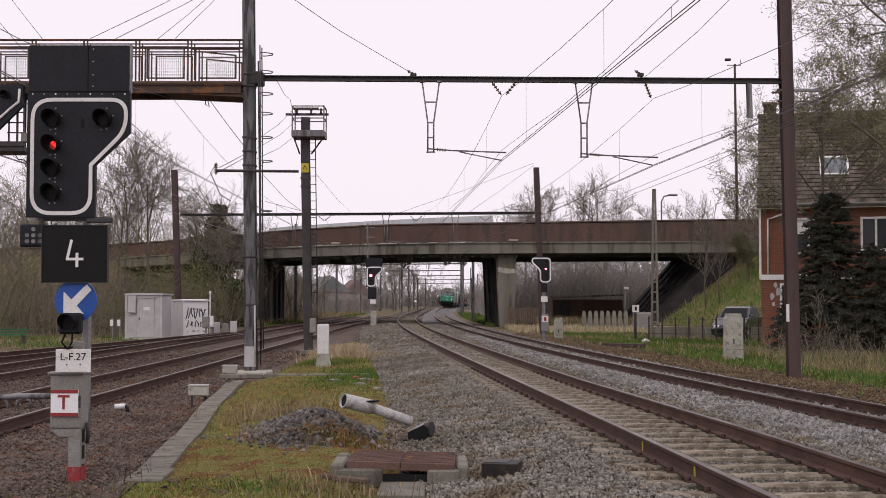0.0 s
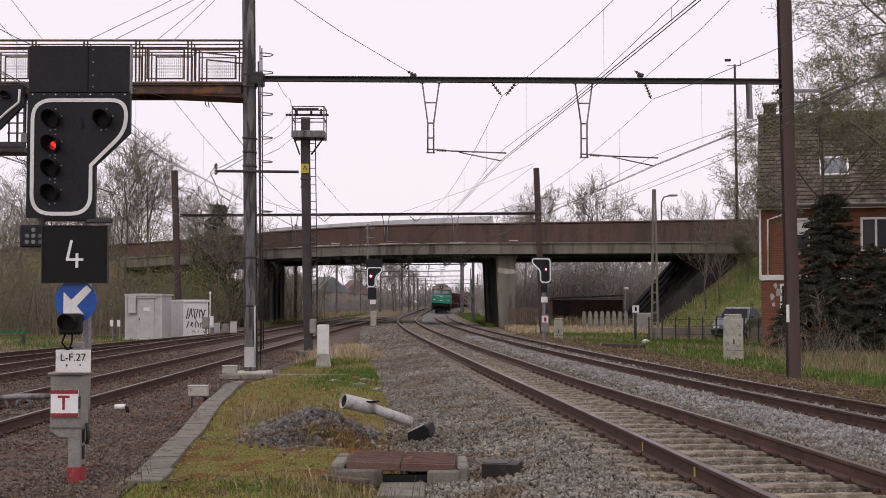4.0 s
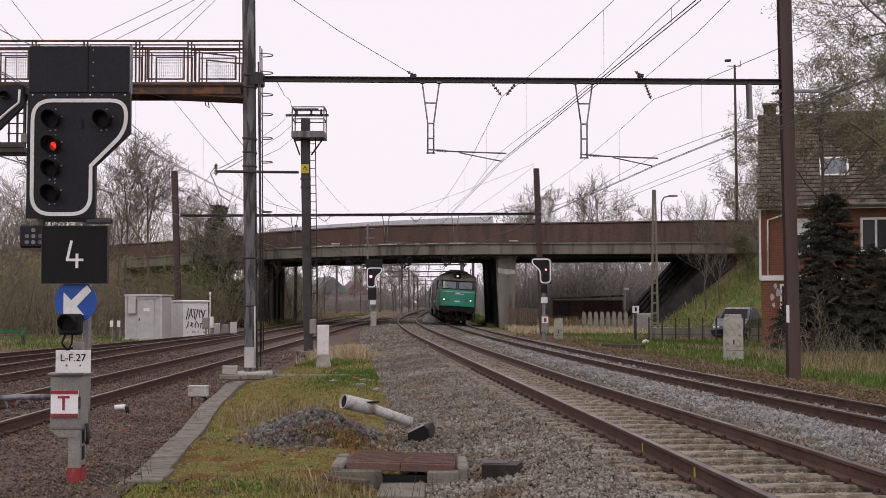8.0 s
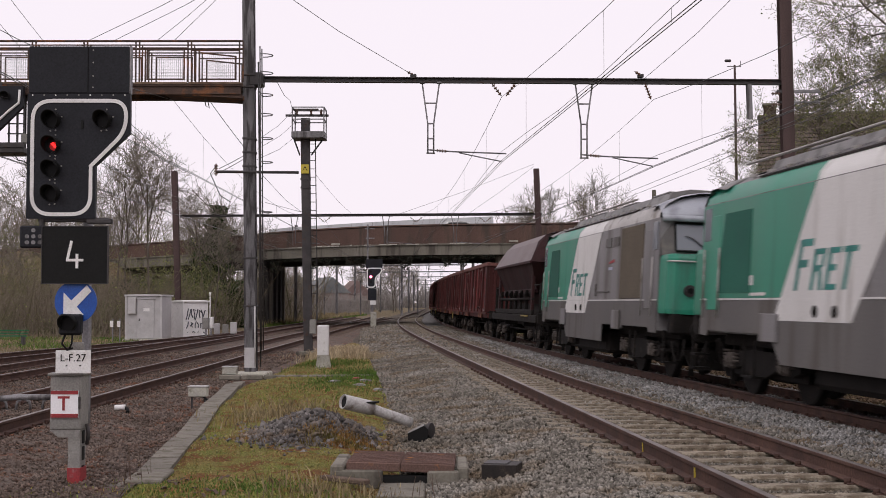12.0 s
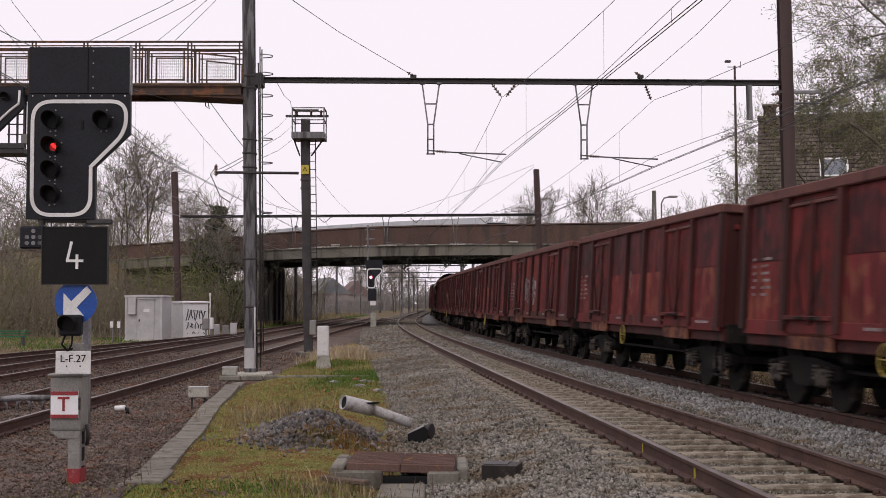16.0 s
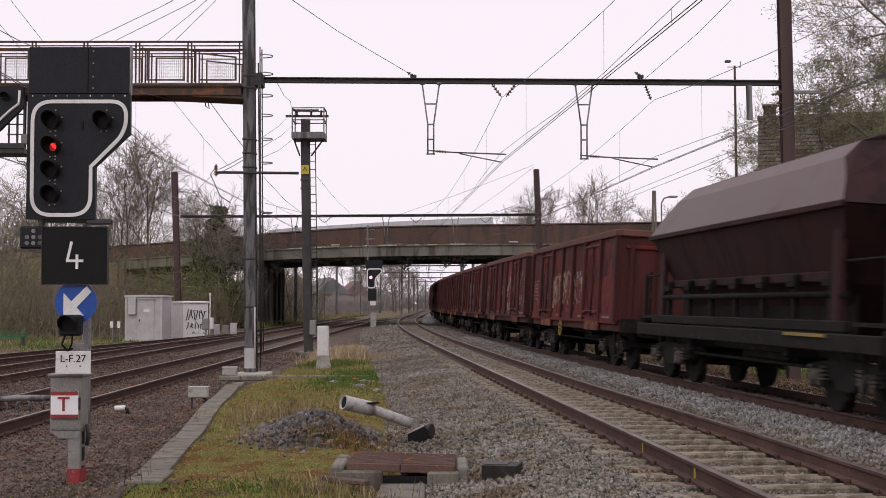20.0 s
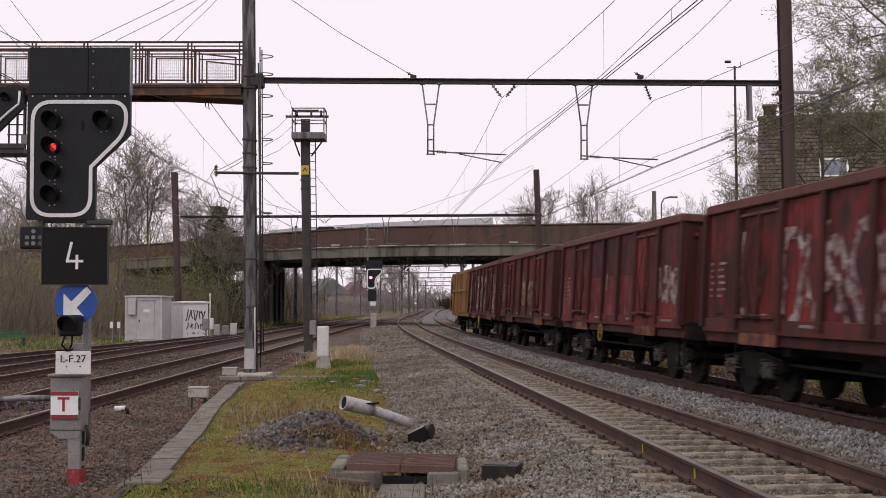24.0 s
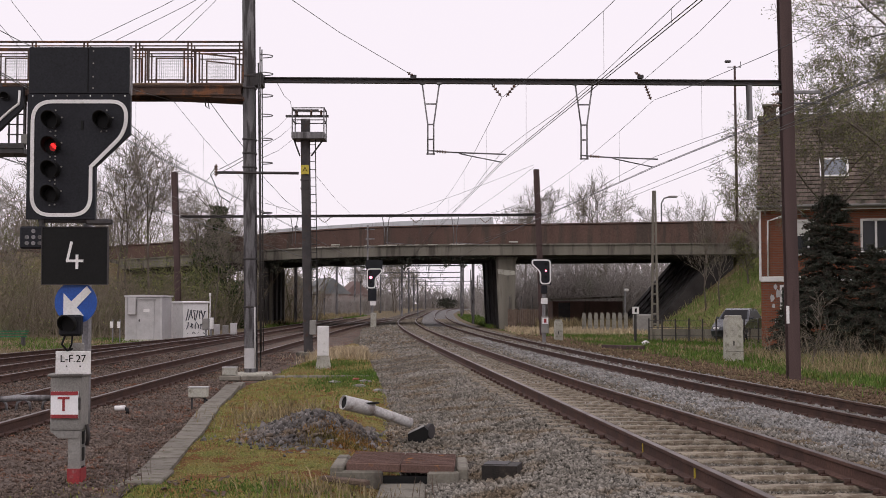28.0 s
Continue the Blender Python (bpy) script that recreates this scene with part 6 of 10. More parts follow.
def gondola(mat, label, L=14.04, wheel=True, ochre=False):
    th = thing("gondola_wagon", None, label, "freight wagon", "freight wagons of the train")
    half = underframe(th, L, mat if ochre else RIB_RED)
    zf, zr, hw = 1.16, 3.26, 1.4
    body = part("side_wall", Geo().box((hw - 0.02, 0, (zf + zr) / 2), (0.04, 2 * half, zr - zf)), mat, th, "stained steel side sheet")
    part("side_wall", Geo().box((0.02 - hw, 0, (zf + zr) / 2), (0.04, 2 * half, zr - zf)), mat, body)
    part("floor", Geo().box((0, 0, zf), (2 * hw - 0.08, 2 * half, 0.06)), UNDER, body)
    part("load", Geo().grid([[(x, y, 2.3 + 0.25 * math.sin(y * 1.3 + x)) for x in np.linspace(-1.33, 1.33, 5)] for y in np.linspace(-half + 0.1, half - 0.1, 13)], True), LOAD, th, "dark loose load")
    for s in (-1, 1):
        end = part("end_wall", Geo().box((0, s * (half - 0.03), (zf + zr) / 2), (2 * hw - 0.09, 0.05, zr - zf)), mat if ochre else RIB_RED, body)
        for x in (-1.1, -0.4, 0.4, 1.1):
            part("end_rib", Geo().box((x, s * (half + 0.03), (zf + zr) / 2 - 0.05), (0.12, 0.08, zr - zf - 0.2), 0.02), mat if ochre else RIB_RED, end)
        part("end_bar", Geo().box((0, s * (half + 0.02), 2.95), (2.5, 0.07, 0.1), 0.02), mat, end)
        part("end_rim", Geo().box((0, s * half, zr + 0.02), (2 * hw + 0.1, 0.16, 0.16), 0.02), OCHRE if ochre else RIMS, body)
        part("top_rim", Geo().box((s * (hw + 0.01), 0, zr + 0.03), (0.15, 2 * half - 0.17, 0.17), 0.02), OCHRE if ochre else RIMS, body, "thick top rim")
        part("bottom_rail", Geo().box((s * (hw + 0.015), 0, zf + 0.04), (0.06, 2 * half, 0.24), 0.01), mat, body)
        posts = (np.array([0, 0.143, 0.303, 0.434, 0.566, 0.697, 0.857, 1.0]) - 0.5) * (2 * half - 0.12) if not ochre else np.linspace(-half + 0.06, half - 0.06, 11)
        if ochre:
            posts = np.concatenate([posts[:1], np.linspace(-half + 2.05, half - 0.06, 10)])
        if ochre:
            d0 = posts[1]
            part("mid_rail", Geo().box((s * (hw + 0.07), (d0 + half) / 2, 2.3), (0.13, half - d0, 0.16), 0.02), mat, body)
            for q in (0, 1):
                y0 = posts[0] + 0.1 + 0.92 * q
                leaf = part("end_door", Geo().box((s * (hw + 0.02), y0 + 0.44, 2.15), (0.03, 0.88, 1.85), 0.01), mat, body, "narrow braced door")
                for z0 in (1.3, 2.25):
                    for up in (0, 1):
                        za, zb_ = (z0, z0 + 0.85) if up else (z0 + 0.85, z0)
                        part("door_brace", Geo().tube([(s * (hw + 0.06), y0 + 0.08, za), (s * (hw + 0.06), y0 + 0.8, zb_)], 0.035, 5), mat, leaf)
                part("lock_bar", Geo().tube([(s * (hw + 0.09), y0 + 0.86, 1.2), (s * (hw + 0.09), y0 + 0.86, 3.1)], 0.025, 6), UNDER, leaf)
        for k, y in enumerate(posts):
            part("rib", Geo().prism([(y - 0.1, zf), (y + 0.1, zf), (y + 0.08, zr - 0.06), (y - 0.08, zr - 0.06)], s * hw, s * (hw + (0.12 if ochre else 0.1)), "x"), mat if ochre else RIB_RED, body)
        for k in range(len(posts) - 1):
            if (ochre and k == 0) or (not ochre and k in (1, 5)):
                continue
            w = posts[k + 1] - posts[k] - 0.19
            if not ochre and mat is not REDS[0]:
                part("side_panel", bay_panel(w, zr - 0.07 - zf - 0.15, PANEL_ALL), None, body, at=Matrix.Translation((s * (hw + 0.004), (posts[k] + posts[k + 1]) / 2, (zf + 0.15 + zr - 0.07) / 2)))
                continue
            for z0, z1, pm in ((zf + 0.15, 2.25, OCHRE_LOW if ochre else PANEL_LOW), (2.26, zr - 0.07, OCHRE_TOP if ochre else PANEL_TOP)):
                part("side_panel", bay_panel(w, z1 - z0, pm), None, body, at=Matrix.Translation((s * (hw + 0.004), (posts[k] + posts[k + 1]) / 2, (z0 + z1) / 2)))
        if not ochre:
            for yc in ((posts[1] + posts[2]) / 2, (posts[5] + posts[6]) / 2):
                door = part("side_door", Geo().box((s * (hw + 0.012), yc, 2.18), (0.03, 1.82, 1.92), 0.01), RIB_RED, body)
                for dy in (-0.46, 0.46):
                    part("door_leaf", bay_panel(0.82, 1.8, DOOR_RED), None, door, at=Matrix.Translation((s * (hw + 0.026), yc + dy, 2.18)))
                    for q in (-1, 1):
                        part("leaf_edge", Geo().box((s * (hw + 0.06), yc + dy + q * 0.42, 2.18), (0.045, 0.06, 1.84), 0.01), RIB_RED, door)
                    part("leaf_top", Geo().box((s * (hw + 0.062), yc + dy, 3.07), (0.04, 0.78, 0.05), 0.01), RIMS, door)
                part("door_bar", Geo().box((s * (hw + 0.09), yc, 1.36), (0.05, 1.75, 0.07), 0.01), mat, door)
                part("door_sill", Geo().box((s * (hw + 0.02), yc, 1.02), (0.05, 1.7, 0.26), 0.01), SILL, door, "rust-orange plate under the door")
                for q in (-1, 1):
                    part("door_brace", Geo().tube([(s * (hw + 0.1), yc + q * 0.1, 2.85), (s * (hw + 0.1), yc + q * 0.5, 2.1), (s * (hw + 0.1), yc + q * 0.14, 1.42)], 0.014, 5), RIB_RED, door)
                    part("door_lock", Geo().box((s * (hw + 0.12), yc + q * 0.22, 1.36), (0.06, 0.28, 0.05), 0.01), UNDER, door)
            for q, (cy, wd) in enumerate(((-half + 0.45, 0.16), (-half + 0.98, 0.4))):
                g = Geo()
                for k in range(6):
                    ww = wd * (0.6 + 0.4 * ((k * 5 + q * 3) % 4) / 3)
                    g.box((s * (hw + 0.035), cy - (wd - ww) / 2, 2.3 - 0.115 * k), (0.008, ww, 0.045))
                part("stencil_block", g, PALE_MARK, body, "faded white stencilled lines")
            part("number_mark", Geo().box((s * (hw + 0.035), -0.42, 2.12), (0.008, 0.09, 0.4)), PALE_MARK, body)
            part("label_frame", Geo().box((s * (hw + 0.012), -half + 0.92, 1.52), (0.012, 0.34, 0.3)), UNDER, body)
            for y in (-1.2, 2.2, 5.3):
                part("lower_mark", Geo().box((s * (hw + 0.05), y, zf + 0.08), (0.01, 0.8, 0.045)), PALE_MARK, body)
        else:
            rnd = random.Random(5)
            for k in range(10):
                y0, y1 = posts[k] + 0.11, posts[k + 1] - 0.11
                if k in (1, 5, 9):
                    part("slate_patch", Geo().box((s * (hw + 0.03), (y0 + y1) / 2, 1.5), (0.012, y1 - y0, 0.5)), SLATE, body)
            part("slate_panel", Geo().box((s * (hw + 0.03), (posts[3] + posts[4]) / 2, 2.76), (0.014, 0.98, 0.8)), SLATE, body)
            part("grey_panel", Geo().box((s * (hw + 0.03), (posts[2] + posts[3]) / 2, 2.87), (0.014, 0.95, 0.58)), GREYBOX, body)
            for z in (2.85, 2.75):
                part("stencil_bar", Geo().box((s * (hw + 0.04), (posts[3] + posts[4]) / 2 + 0.1, z), (0.01, 0.6, 0.05)), PALE_MARK, body)
            part("tail_disc", Geo().box((s * (hw + 0.05), (posts[2] + posts[3]) / 2, 1.65), (0.03, 0.42, 0.4), 0.03), HOOD, body)
            part("tail_mark", Geo().box((s * (hw + 0.07), (posts[2] + posts[3]) / 2 - 0.06, 1.65), (0.012, 0.14, 0.24), 0.005), WHITE, body)
        if wheel and s > 0:
            handwheel(th, s * 1.42, -1.0, 0.86)
    if ochre:
        for e in (-1, 1):
            for x in (-0.7, 0.7):
                for dx in (-1, 1):
                    part("end_brace", Geo().tube([(x - dx * 0.5, e * (half + 0.06), 1.35), (x + dx * 0.5, e * (half + 0.06), 3.05)], 0.05, 5), mat, body)
    return th


def hopper(label, L=13.9):
    th = thing("hopper_wagon", None, label, "freight wagon", "freight wagons of the train")
    half = underframe(th, L, UNDER)
    yb, yt = half - 1.15, half - 2.1
    pr = [(1.46, 3.0, yb), (1.28, 3.38, yb - 0.35), (1.1, 3.74, yt + 0.1), (0.82, 4.01, yt), (0.62, 4.07, yt), (0.0, 4.09, yt)]
    pr = pr + [(-x, z, y) for x, z, y in pr[-2::-1]]
    g = Geo().grid([[(x, -y, z) for x, z, y in pr], [(x, y, z) for x, z, y in pr]], False)
    roof = part("roof", g, HOPPER_TOP, th, "broad dusty brown swing roof")
    part("roof_ridge", Geo().box((0, 0, 4.115), (0.95, 2 * yt - 0.2, 0.07), 0.02), HOPPER_BR, roof)
    for s in (-1, 1):
        part("eave", Geo().box((s * 1.45, 0, 2.98), (0.07, 2 * yb, 0.1), 0.015), HOPPER_BR, roof)
        part("end_cap", Geo().add([(x, s * (y - 0.005), z) for x, z, y in pr], [tuple(range(len(pr)))]), HOPPER_BR, roof)
    g = Geo()
    ring = lambda w, y, z: [(-w, -y, z), (w, -y, z), (w, y, z), (-w, y, z)]
    g.grid([ring(1.42, yb - 0.02, 2.98), ring(1.08, yb - 0.75, 2.06), ring(0.95, yb - 0.85, 1.9), ring(0.55, yb - 1.6, 1.15)], False, closed=True)
    body = part("body", g, HOPPER_BR, th, "dark brown sloping hopper body")
    for s in (-1, 1):
        part("chute_rail", Geo().box((s * 1.08, 0, 2.0), (0.12, 2 * yb - 1.5, 0.16), 0.02), HOPPER_BR, body)
        part("inner_sheet", Geo().box((s * 0.75, 0, 1.55), (0.05, 2 * yb - 2.0, 0.8)), UNDER, body)
        part("discharge_shaft", Geo().tube([(s * 1.25, -yb + 0.3, 1.72), (s * 1.25, yb - 0.3, 1.72)], 0.05, 8), UNDER, body)
        for k in range(7):
            y = -yb + 0.9 + k * (2 * yb - 1.8) / 6
            part("lever", Geo().box((s * 1.2, y, 1.65), (0.1, 0.12, 0.8), 0.02).box((s * 1.27, y, 1.9), (0.05, 0.3, 0.12), 0.01), UNDER, body)
        part("side_sill", Geo().box((s * 1.3, 0, 1.26), (0.1, 2 * half - 2.4, 0.17), 0.02), UNDER, th)
        part("yellow_bar", Geo().box((s * 1.38, half - 2.6, 1.12), (0.03, 1.6, 0.05)), YELLOW_WHEEL, th)
        for e in (-1, 1):
            part("corner_post", Geo().box((s * 1.25, e * (half - 1.7), 2.1), (0.1, 0.3, 1.7), 0.02), HOPPER_BR, th)
            part("corner_post", Geo().box((s * 1.2, e * (half - 0.15), 1.75), (0.08, 0.08, 1.0), 0.01), UNDER, th)
            part("platform_rail", Geo().tube([(s * 1.2, e * (half - 0.15), 2.2), (s * 1.2, e * (half - 1.6), 2.2)], 0.025, 6), UNDER, th)
    for e in (-1, 1):
        part("end_platform", Geo().box((0, e * (half - 0.75), 1.3), (2.5, 1.5, 0.06)), UNDER, th)
        part("end_cross_bar", Geo().box((0, e * (half - 1.7), 2.9), (2.5, 0.12, 0.2), 0.02), HOPPER_BR, th)
        part("brake_cylinder", Geo().tube([(-0.3, e * (half - 0.9), 1.6), (0.5, e * (half - 0.9), 1.6)], 0.22, 10), UNDER, th)
        part("end_ladder", Geo().box((0.8, e * (half - 0.3), 1.8), (0.04, 0.04, 1.0)).box((1.15, e * (half - 0.3), 1.8), (0.04, 0.04, 1.0)), UNDER, th)
    return th


def graffiti(th, seed, colours, y0, y1, big=1.0):
    """Worn sprayed shapes on the visible side: mottled fills with strokes over them, no words."""
    rnd = random.Random(seed)
    y, k = y0, 0
    while y < y1:
        w = rnd.uniform(0.55, 0.95) * (0.8 + 0.3 * big)
        zc, hz = 2.0 + rnd.uniform(-0.08, 0.08), 0.62 * big
        n = 16
        fill = []
        for q in range(n):
            a = 2 * math.pi * q / n
            r = rnd.uniform(0.75, 1.1)
            fill.append((y + w / 2 + 0.5 * w * r * math.copysign(abs(math.cos(a)) ** 0.6, math.cos(a)), zc + hz * r * math.copysign(abs(math.sin(a)) ** 0.6, math.sin(a))))
        col = rnd.choice(colours)
        if big < 1.2 and rnd.random() < 0.7:
            part("spray_fill", Geo().add([(1.431 + 0.0004 * (k % 5), u, min(max(v, 1.25), 3.05)) for u, v in fill], [tuple(range(n))]), col, th, "worn sprayed paint", flip=False)
        pts, a0 = [], rnd.uniform(0, 6)
        for q in range(14):
            a = a0 + q * rnd.uniform(0.38, 0.6)
            pts.append((1.436, y + w / 2 + w * 0.48 * math.cos(a), zc + hz * 0.95 * math.sin(a * rnd.choice((0.9, 1.0, 1.1)))))
        row_a, row_b = [], []
        for i, p in enumerate(pts):
            q, r = pts[min(i + 1, 13)], pts[max(i - 1, 0)]
            t = Vector((0, q[1] - r[1], q[2] - r[2])).normalized()
            wd = (0.06 if big < 1.2 else 0.085) * big * rnd.uniform(0.7, 1.2)
            row_a.append((p[0] + 0.0005 * i, p[1] - t.z * wd, p[2] + t.y * wd))
            row_b.append((p[0] + 0.0005 * i, p[1] + t.z * wd, p[2] - t.y * wd))
        part("spray_stroke", Geo().grid([row_a, row_b], False), rnd.choice(colours), th, "sprayed paint", flip=False)
        y += w * 0.95
        k += 1


SPRAY_WHITE = surface("spray_white", (0.36, 0.31, 0.3), (0.17, 0.11, 0.105), 0.8, 0, 2.2, 20, 0, (0.07, 0.018, 0.018), 0.52, 0.2)
SPRAY_PINK = surface("spray_pale_yellow", (0.33, 0.27, 0.16), (0.17, 0.1, 0.07), 0.8, 0, 2.2, 20, 0, (0.08, 0.018, 0.018), 0.5, 0.2)
SPRAY_CYAN = surface("spray_cyan", (0.09, 0.17, 0.19), (0.12, 0.11, 0.12), 0.8, 0, 2.2, 20, 0, (0.07, 0.018, 0.018), 0.52, 0.2)

TRAIN = []   # thing, distance of its middle along the line at 0 s, half distance of its bogies


def marshal():
    """Builds the train from the front; the numbers are metres along the line from the plan's y = 8."""
    l1 = locomotive("grey, white and green diesel locomotive with lit headlights", True)
    TRAIN.append((l1, 279.45, 4.6))
    TRAIN.append((locomotive("second grey, white and green diesel locomotive coupled behind", False, PALE_BLUE_ROOF), 296.55, 4.6))
    hp = hopper("brown hopper wagon with a rounded swing roof")
    TRAIN.append((hp, 311.9, 4.55))
    proto = [gondola(REDS[0], "oxide-red open gondola wagon with ribbed, chalk-marked sides"),
             gondola(REDS[1], "dark maroon open gondola wagon with ribbed, stained sides", wheel=False),
             gondola(REDS[2], "rust-red open gondola wagon with ribbed, weathered sides", wheel=False)]
    ochre = gondola(OCHRE, "ochre-yellow open gondola wagon with patched panels, last of the train", ochre=True, wheel=False)
    kinds = [1, 0, 2, 0, 0, 2, 0, 1, 0, 2, "h", 0, 2, 1, 0, 0, 1, 0, 2, 0, "o"]
    paint = {2: ((SPRAY_PINK,), -4, -2, 0.7), 7: ((SPRAY_CYAN,), -3.2, -2.4, 0.8), 8: ((SPRAY_WHITE, SPRAY_PINK), -4.5, 4.5, 1.0), 9: ((SPRAY_PINK,), -4, 0, 0.6),
             11: ((SPRAY_PINK, SPRAY_WHITE), -4, 3, 0.8), 12: ((SPRAY_WHITE, SPRAY_PINK), 1, 5.5, 1.2), 13: ((SPRAY_CYAN,), -1, 5, 0.9), 5: ((SPRAY_CYAN, SPRAY_WHITE), -4.8, 0, 0.7),
             15: ((SPRAY_WHITE,), -4, 4, 0.8), 16: ((SPRAY_WHITE,), -4.5, 4.5, 1.2), 17: ((SPRAY_WHITE,), 3, 5.5, 0.6), 18: ((SPRAY_PINK,), -0.5, 1.8, 0.7), 19: ((SPRAY_WHITE,), -5.5, 5.5, 1.5)}
    at, used = 319.3, set()
    for k, kind in enumerate(kinds):
        if kind == "h":
            TRAIN.append((copy_thing(hp, Matrix.Identity(4)), 465.5, 4.55))
            at = 472.85
            continue
        pitch = 13.89 if k < 10 else 14.085
        if kind == "o":
            w = ochre
        elif kind in used:
            w = copy_thing(proto[kind], Matrix.Identity(4))
        else:
            w = proto[kind]
            used.add(kind)
        TRAIN.append((w, at + pitch / 2, 4.62))
        at += pitch
    for k, (cols, a, b, big) in paint.items():
        graffiti(TRAIN[3 + k][0], 40 + k, cols, a, b, big)


marshal()
SPEED = 22.52
_d = np.arange(-330, 760, 0.5)
_x = line_right(_d)
_s = np.concatenate([[0], np.cumsum(np.hypot(np.diff(_x), np.diff(_d)))])
_s = _s - np.interp(8.0, _d, _s)


def on_line(s):
    d = float(np.interp(s, _s, _d))
    return Vector((float(line_right(d)), d, 0.128 + float(rise(d))))


def vehicle_pose(mid, half, t):
    s = mid + 0.2 - SPEED * t
    a, b = on_line(s - half), on_line(s + half)
    c, f = (a + b) / 2, a - b
    turn = math.atan2(-f.x, f.y)
    return Matrix.Translation(c) @ Matrix.Rotation(turn, 4, "Z") @ Matrix.Rotation(math.atan2(f.z, math.hypot(f.x, f.y)), 4, "X") @ Matrix.Rotation(-0.0557, 4, "Y")


# ---- cars on the road bridge ----
CAR_PAINT = surface("silver_car_paint", (0.5, 0.5, 0.5), (0.56, 0.56, 0.56), 0.3, 0.3, 2, 30, 0)
CAR_DARK = surface("dark_car_paint", (0.05, 0.055, 0.062), (0.075, 0.08, 0.088), 0.25, 0.4, 2, 30, 0, spec=0.7)
TYRE = surface("tyre_rubber", (0.02, 0.02, 0.02), (0.03, 0.03, 0.03), 0.85, 0, 8, 60, 0.1)


def car(name, paint, label, tall=1.45):
    """+x is forwards."""
    th = thing(name, None, label, "car")
    k = tall / 1.45
    low = [(-2.1, 0.25), (2.05, 0.25), (2.15, 0.55), (2.0, 0.78), (1.05, 0.95 * k), (-2.0, 0.98 * k), (-2.15, 0.6)]
    body = part("body", Geo().prism(low, -0.88, 0.88, "y"), paint, th)
    top = [(-1.85, 0.96), (1.0, 0.93), (0.25, 1.38), (-0.1, 1.45), (-1.3, 1.43)]
    rows = [[(x, -(0.86 if z < 1.2 else 0.66), z * k) for x, z in top], [(x, (0.86 if z < 1.2 else 0.66), z * k) for x, z in top]]
    g = Geo().grid(rows, False, closed=True)
    g.add(rows[0], [tuple(range(5))])
    g.add(rows[1], [tuple(range(5))])
    cabin = part("cabin", g, paint, body)
    for s in (-1, 1):
        part("side_window", Geo().add([(x, s * (0.87 - 0.2 * (z - 0.98) / 0.45), z * k) for x, z in ((-1.6, 1.02), (0.75, 1.0), (0.15, 1.34), (-1.25, 1.36))], [(0, 1, 2, 3)]), LENS, cabin)
        for x in (-1.3, 1.35):
            w = part("wheel", Geo().disc((x, s * 0.8, 0.31), 0.31, 0.2, "y", 18), TYRE, th)
            part("rim", Geo().disc((x, s * 0.905, 0.31), 0.19, 0.02, "y", 12), STEEL, w)
        part("headlight", Geo().box((2.02, s * 0.62, 0.68), (0.16, 0.34, 0.13), 0.03), WHITE, body)
        part("mirror", Geo().box((0.65, s * 0.95, 1.02 * k), (0.12, 0.16, 0.12), 0.03), paint, body)
    part("windscreen", Geo().add([(0.93, -0.72, 0.99 * k), (0.93, 0.72, 0.99 * k), (0.3, 0.6, 1.37 * k), (0.3, -0.6, 1.37 * k)], [(0, 1, 2, 3)]), LENS, cabin)
    part("grille", Geo().box((2.12, 0, 0.5), (0.06, 1.0, 0.2), 0.02), HOOD, body)
    return th


ROAD_CARS = [(car("road_car", CAR_PAINT, "silver car driving over the bridge"), 17.0, 14.9, 10.1),
             (car("road_car", CAR_PAINT, "pale car driving over the bridge"), 12.5, 10.3, 17.0),
             (car("road_car", CAR_PAINT, "silver car crossing the road bridge"), 26.2, 13.4, 10.1)]


def motions():
    """The train runs at an even speed; the cars cross the bridge."""
    ts = [k * 0.2 for k in range(141)]
    for ob, mid, half in TRAIN:
        walk(ob, [(t, vehicle_pose(mid, half, t)) for t in ts])
    for ob, t0, x0, v in ROAD_CARS:
        rows = []
        for t in (k * 0.5 for k in range(57)):
            x = x0 + v * (t - t0)
            y = float(deck_line(x)) + 5.2
            turn = math.atan2(float(deck_line(x + 1) - deck_line(x - 1)), 2)
            rows.append((t, Matrix.Translation((x, y, road_z(x))) @ Matrix.Rotation(turn, 4, "Z")))
        walk(ob, rows)


# ---- trees and brush ----
BARK = surface("grey_brown_bark", (0.07, 0.058, 0.048), (0.12, 0.1, 0.085), 0.95, 0, 2, 30, 0.5, (0.08, 0.085, 0.05), 0.6)
TWIG = surface("bare_twigs", (0.14, 0.12, 0.1), (0.215, 0.19, 0.16), 0.95, 0, 0.3, 5, 0, (0.135, 0.137, 0.07), 0.62, 0.12)
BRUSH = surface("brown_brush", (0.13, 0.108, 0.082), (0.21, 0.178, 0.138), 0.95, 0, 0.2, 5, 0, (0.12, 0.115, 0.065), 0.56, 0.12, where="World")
# paler, greyer brush: distance haze is put into the colour
HAZE_BRUSH = surface("hazy_distant_brush", (0.19, 0.172, 0.162), (0.29, 0.268, 0.252), 0.95, 0, 0.1, 5, 0, (0.17, 0.165, 0.135), 0.6, 0.12, where="World")
BUD = surface("young_leaves", (0.14, 0.16, 0.05), (0.2, 0.2, 0.09), 0.85, 0, 1, 20, 0, None, 0.6, 0.1, island=(0.45, 1.45))
NEEDLE = surface("dark_needles", (0.038, 0.043, 0.034), (0.068, 0.074, 0.058), 0.95, 0, 1.5, 20, 0, (0.065, 0.052, 0.042), 0.56, 0.1, island=(0.45, 1.45), spec=0.2)
IVY = surface("ivy_leaves", (0.02, 0.035, 0.012), (0.035, 0.05, 0.02), 0.8, 0, 1.5, 20, 0, None, 0.6, 0.1, island=(0.45, 1.45))


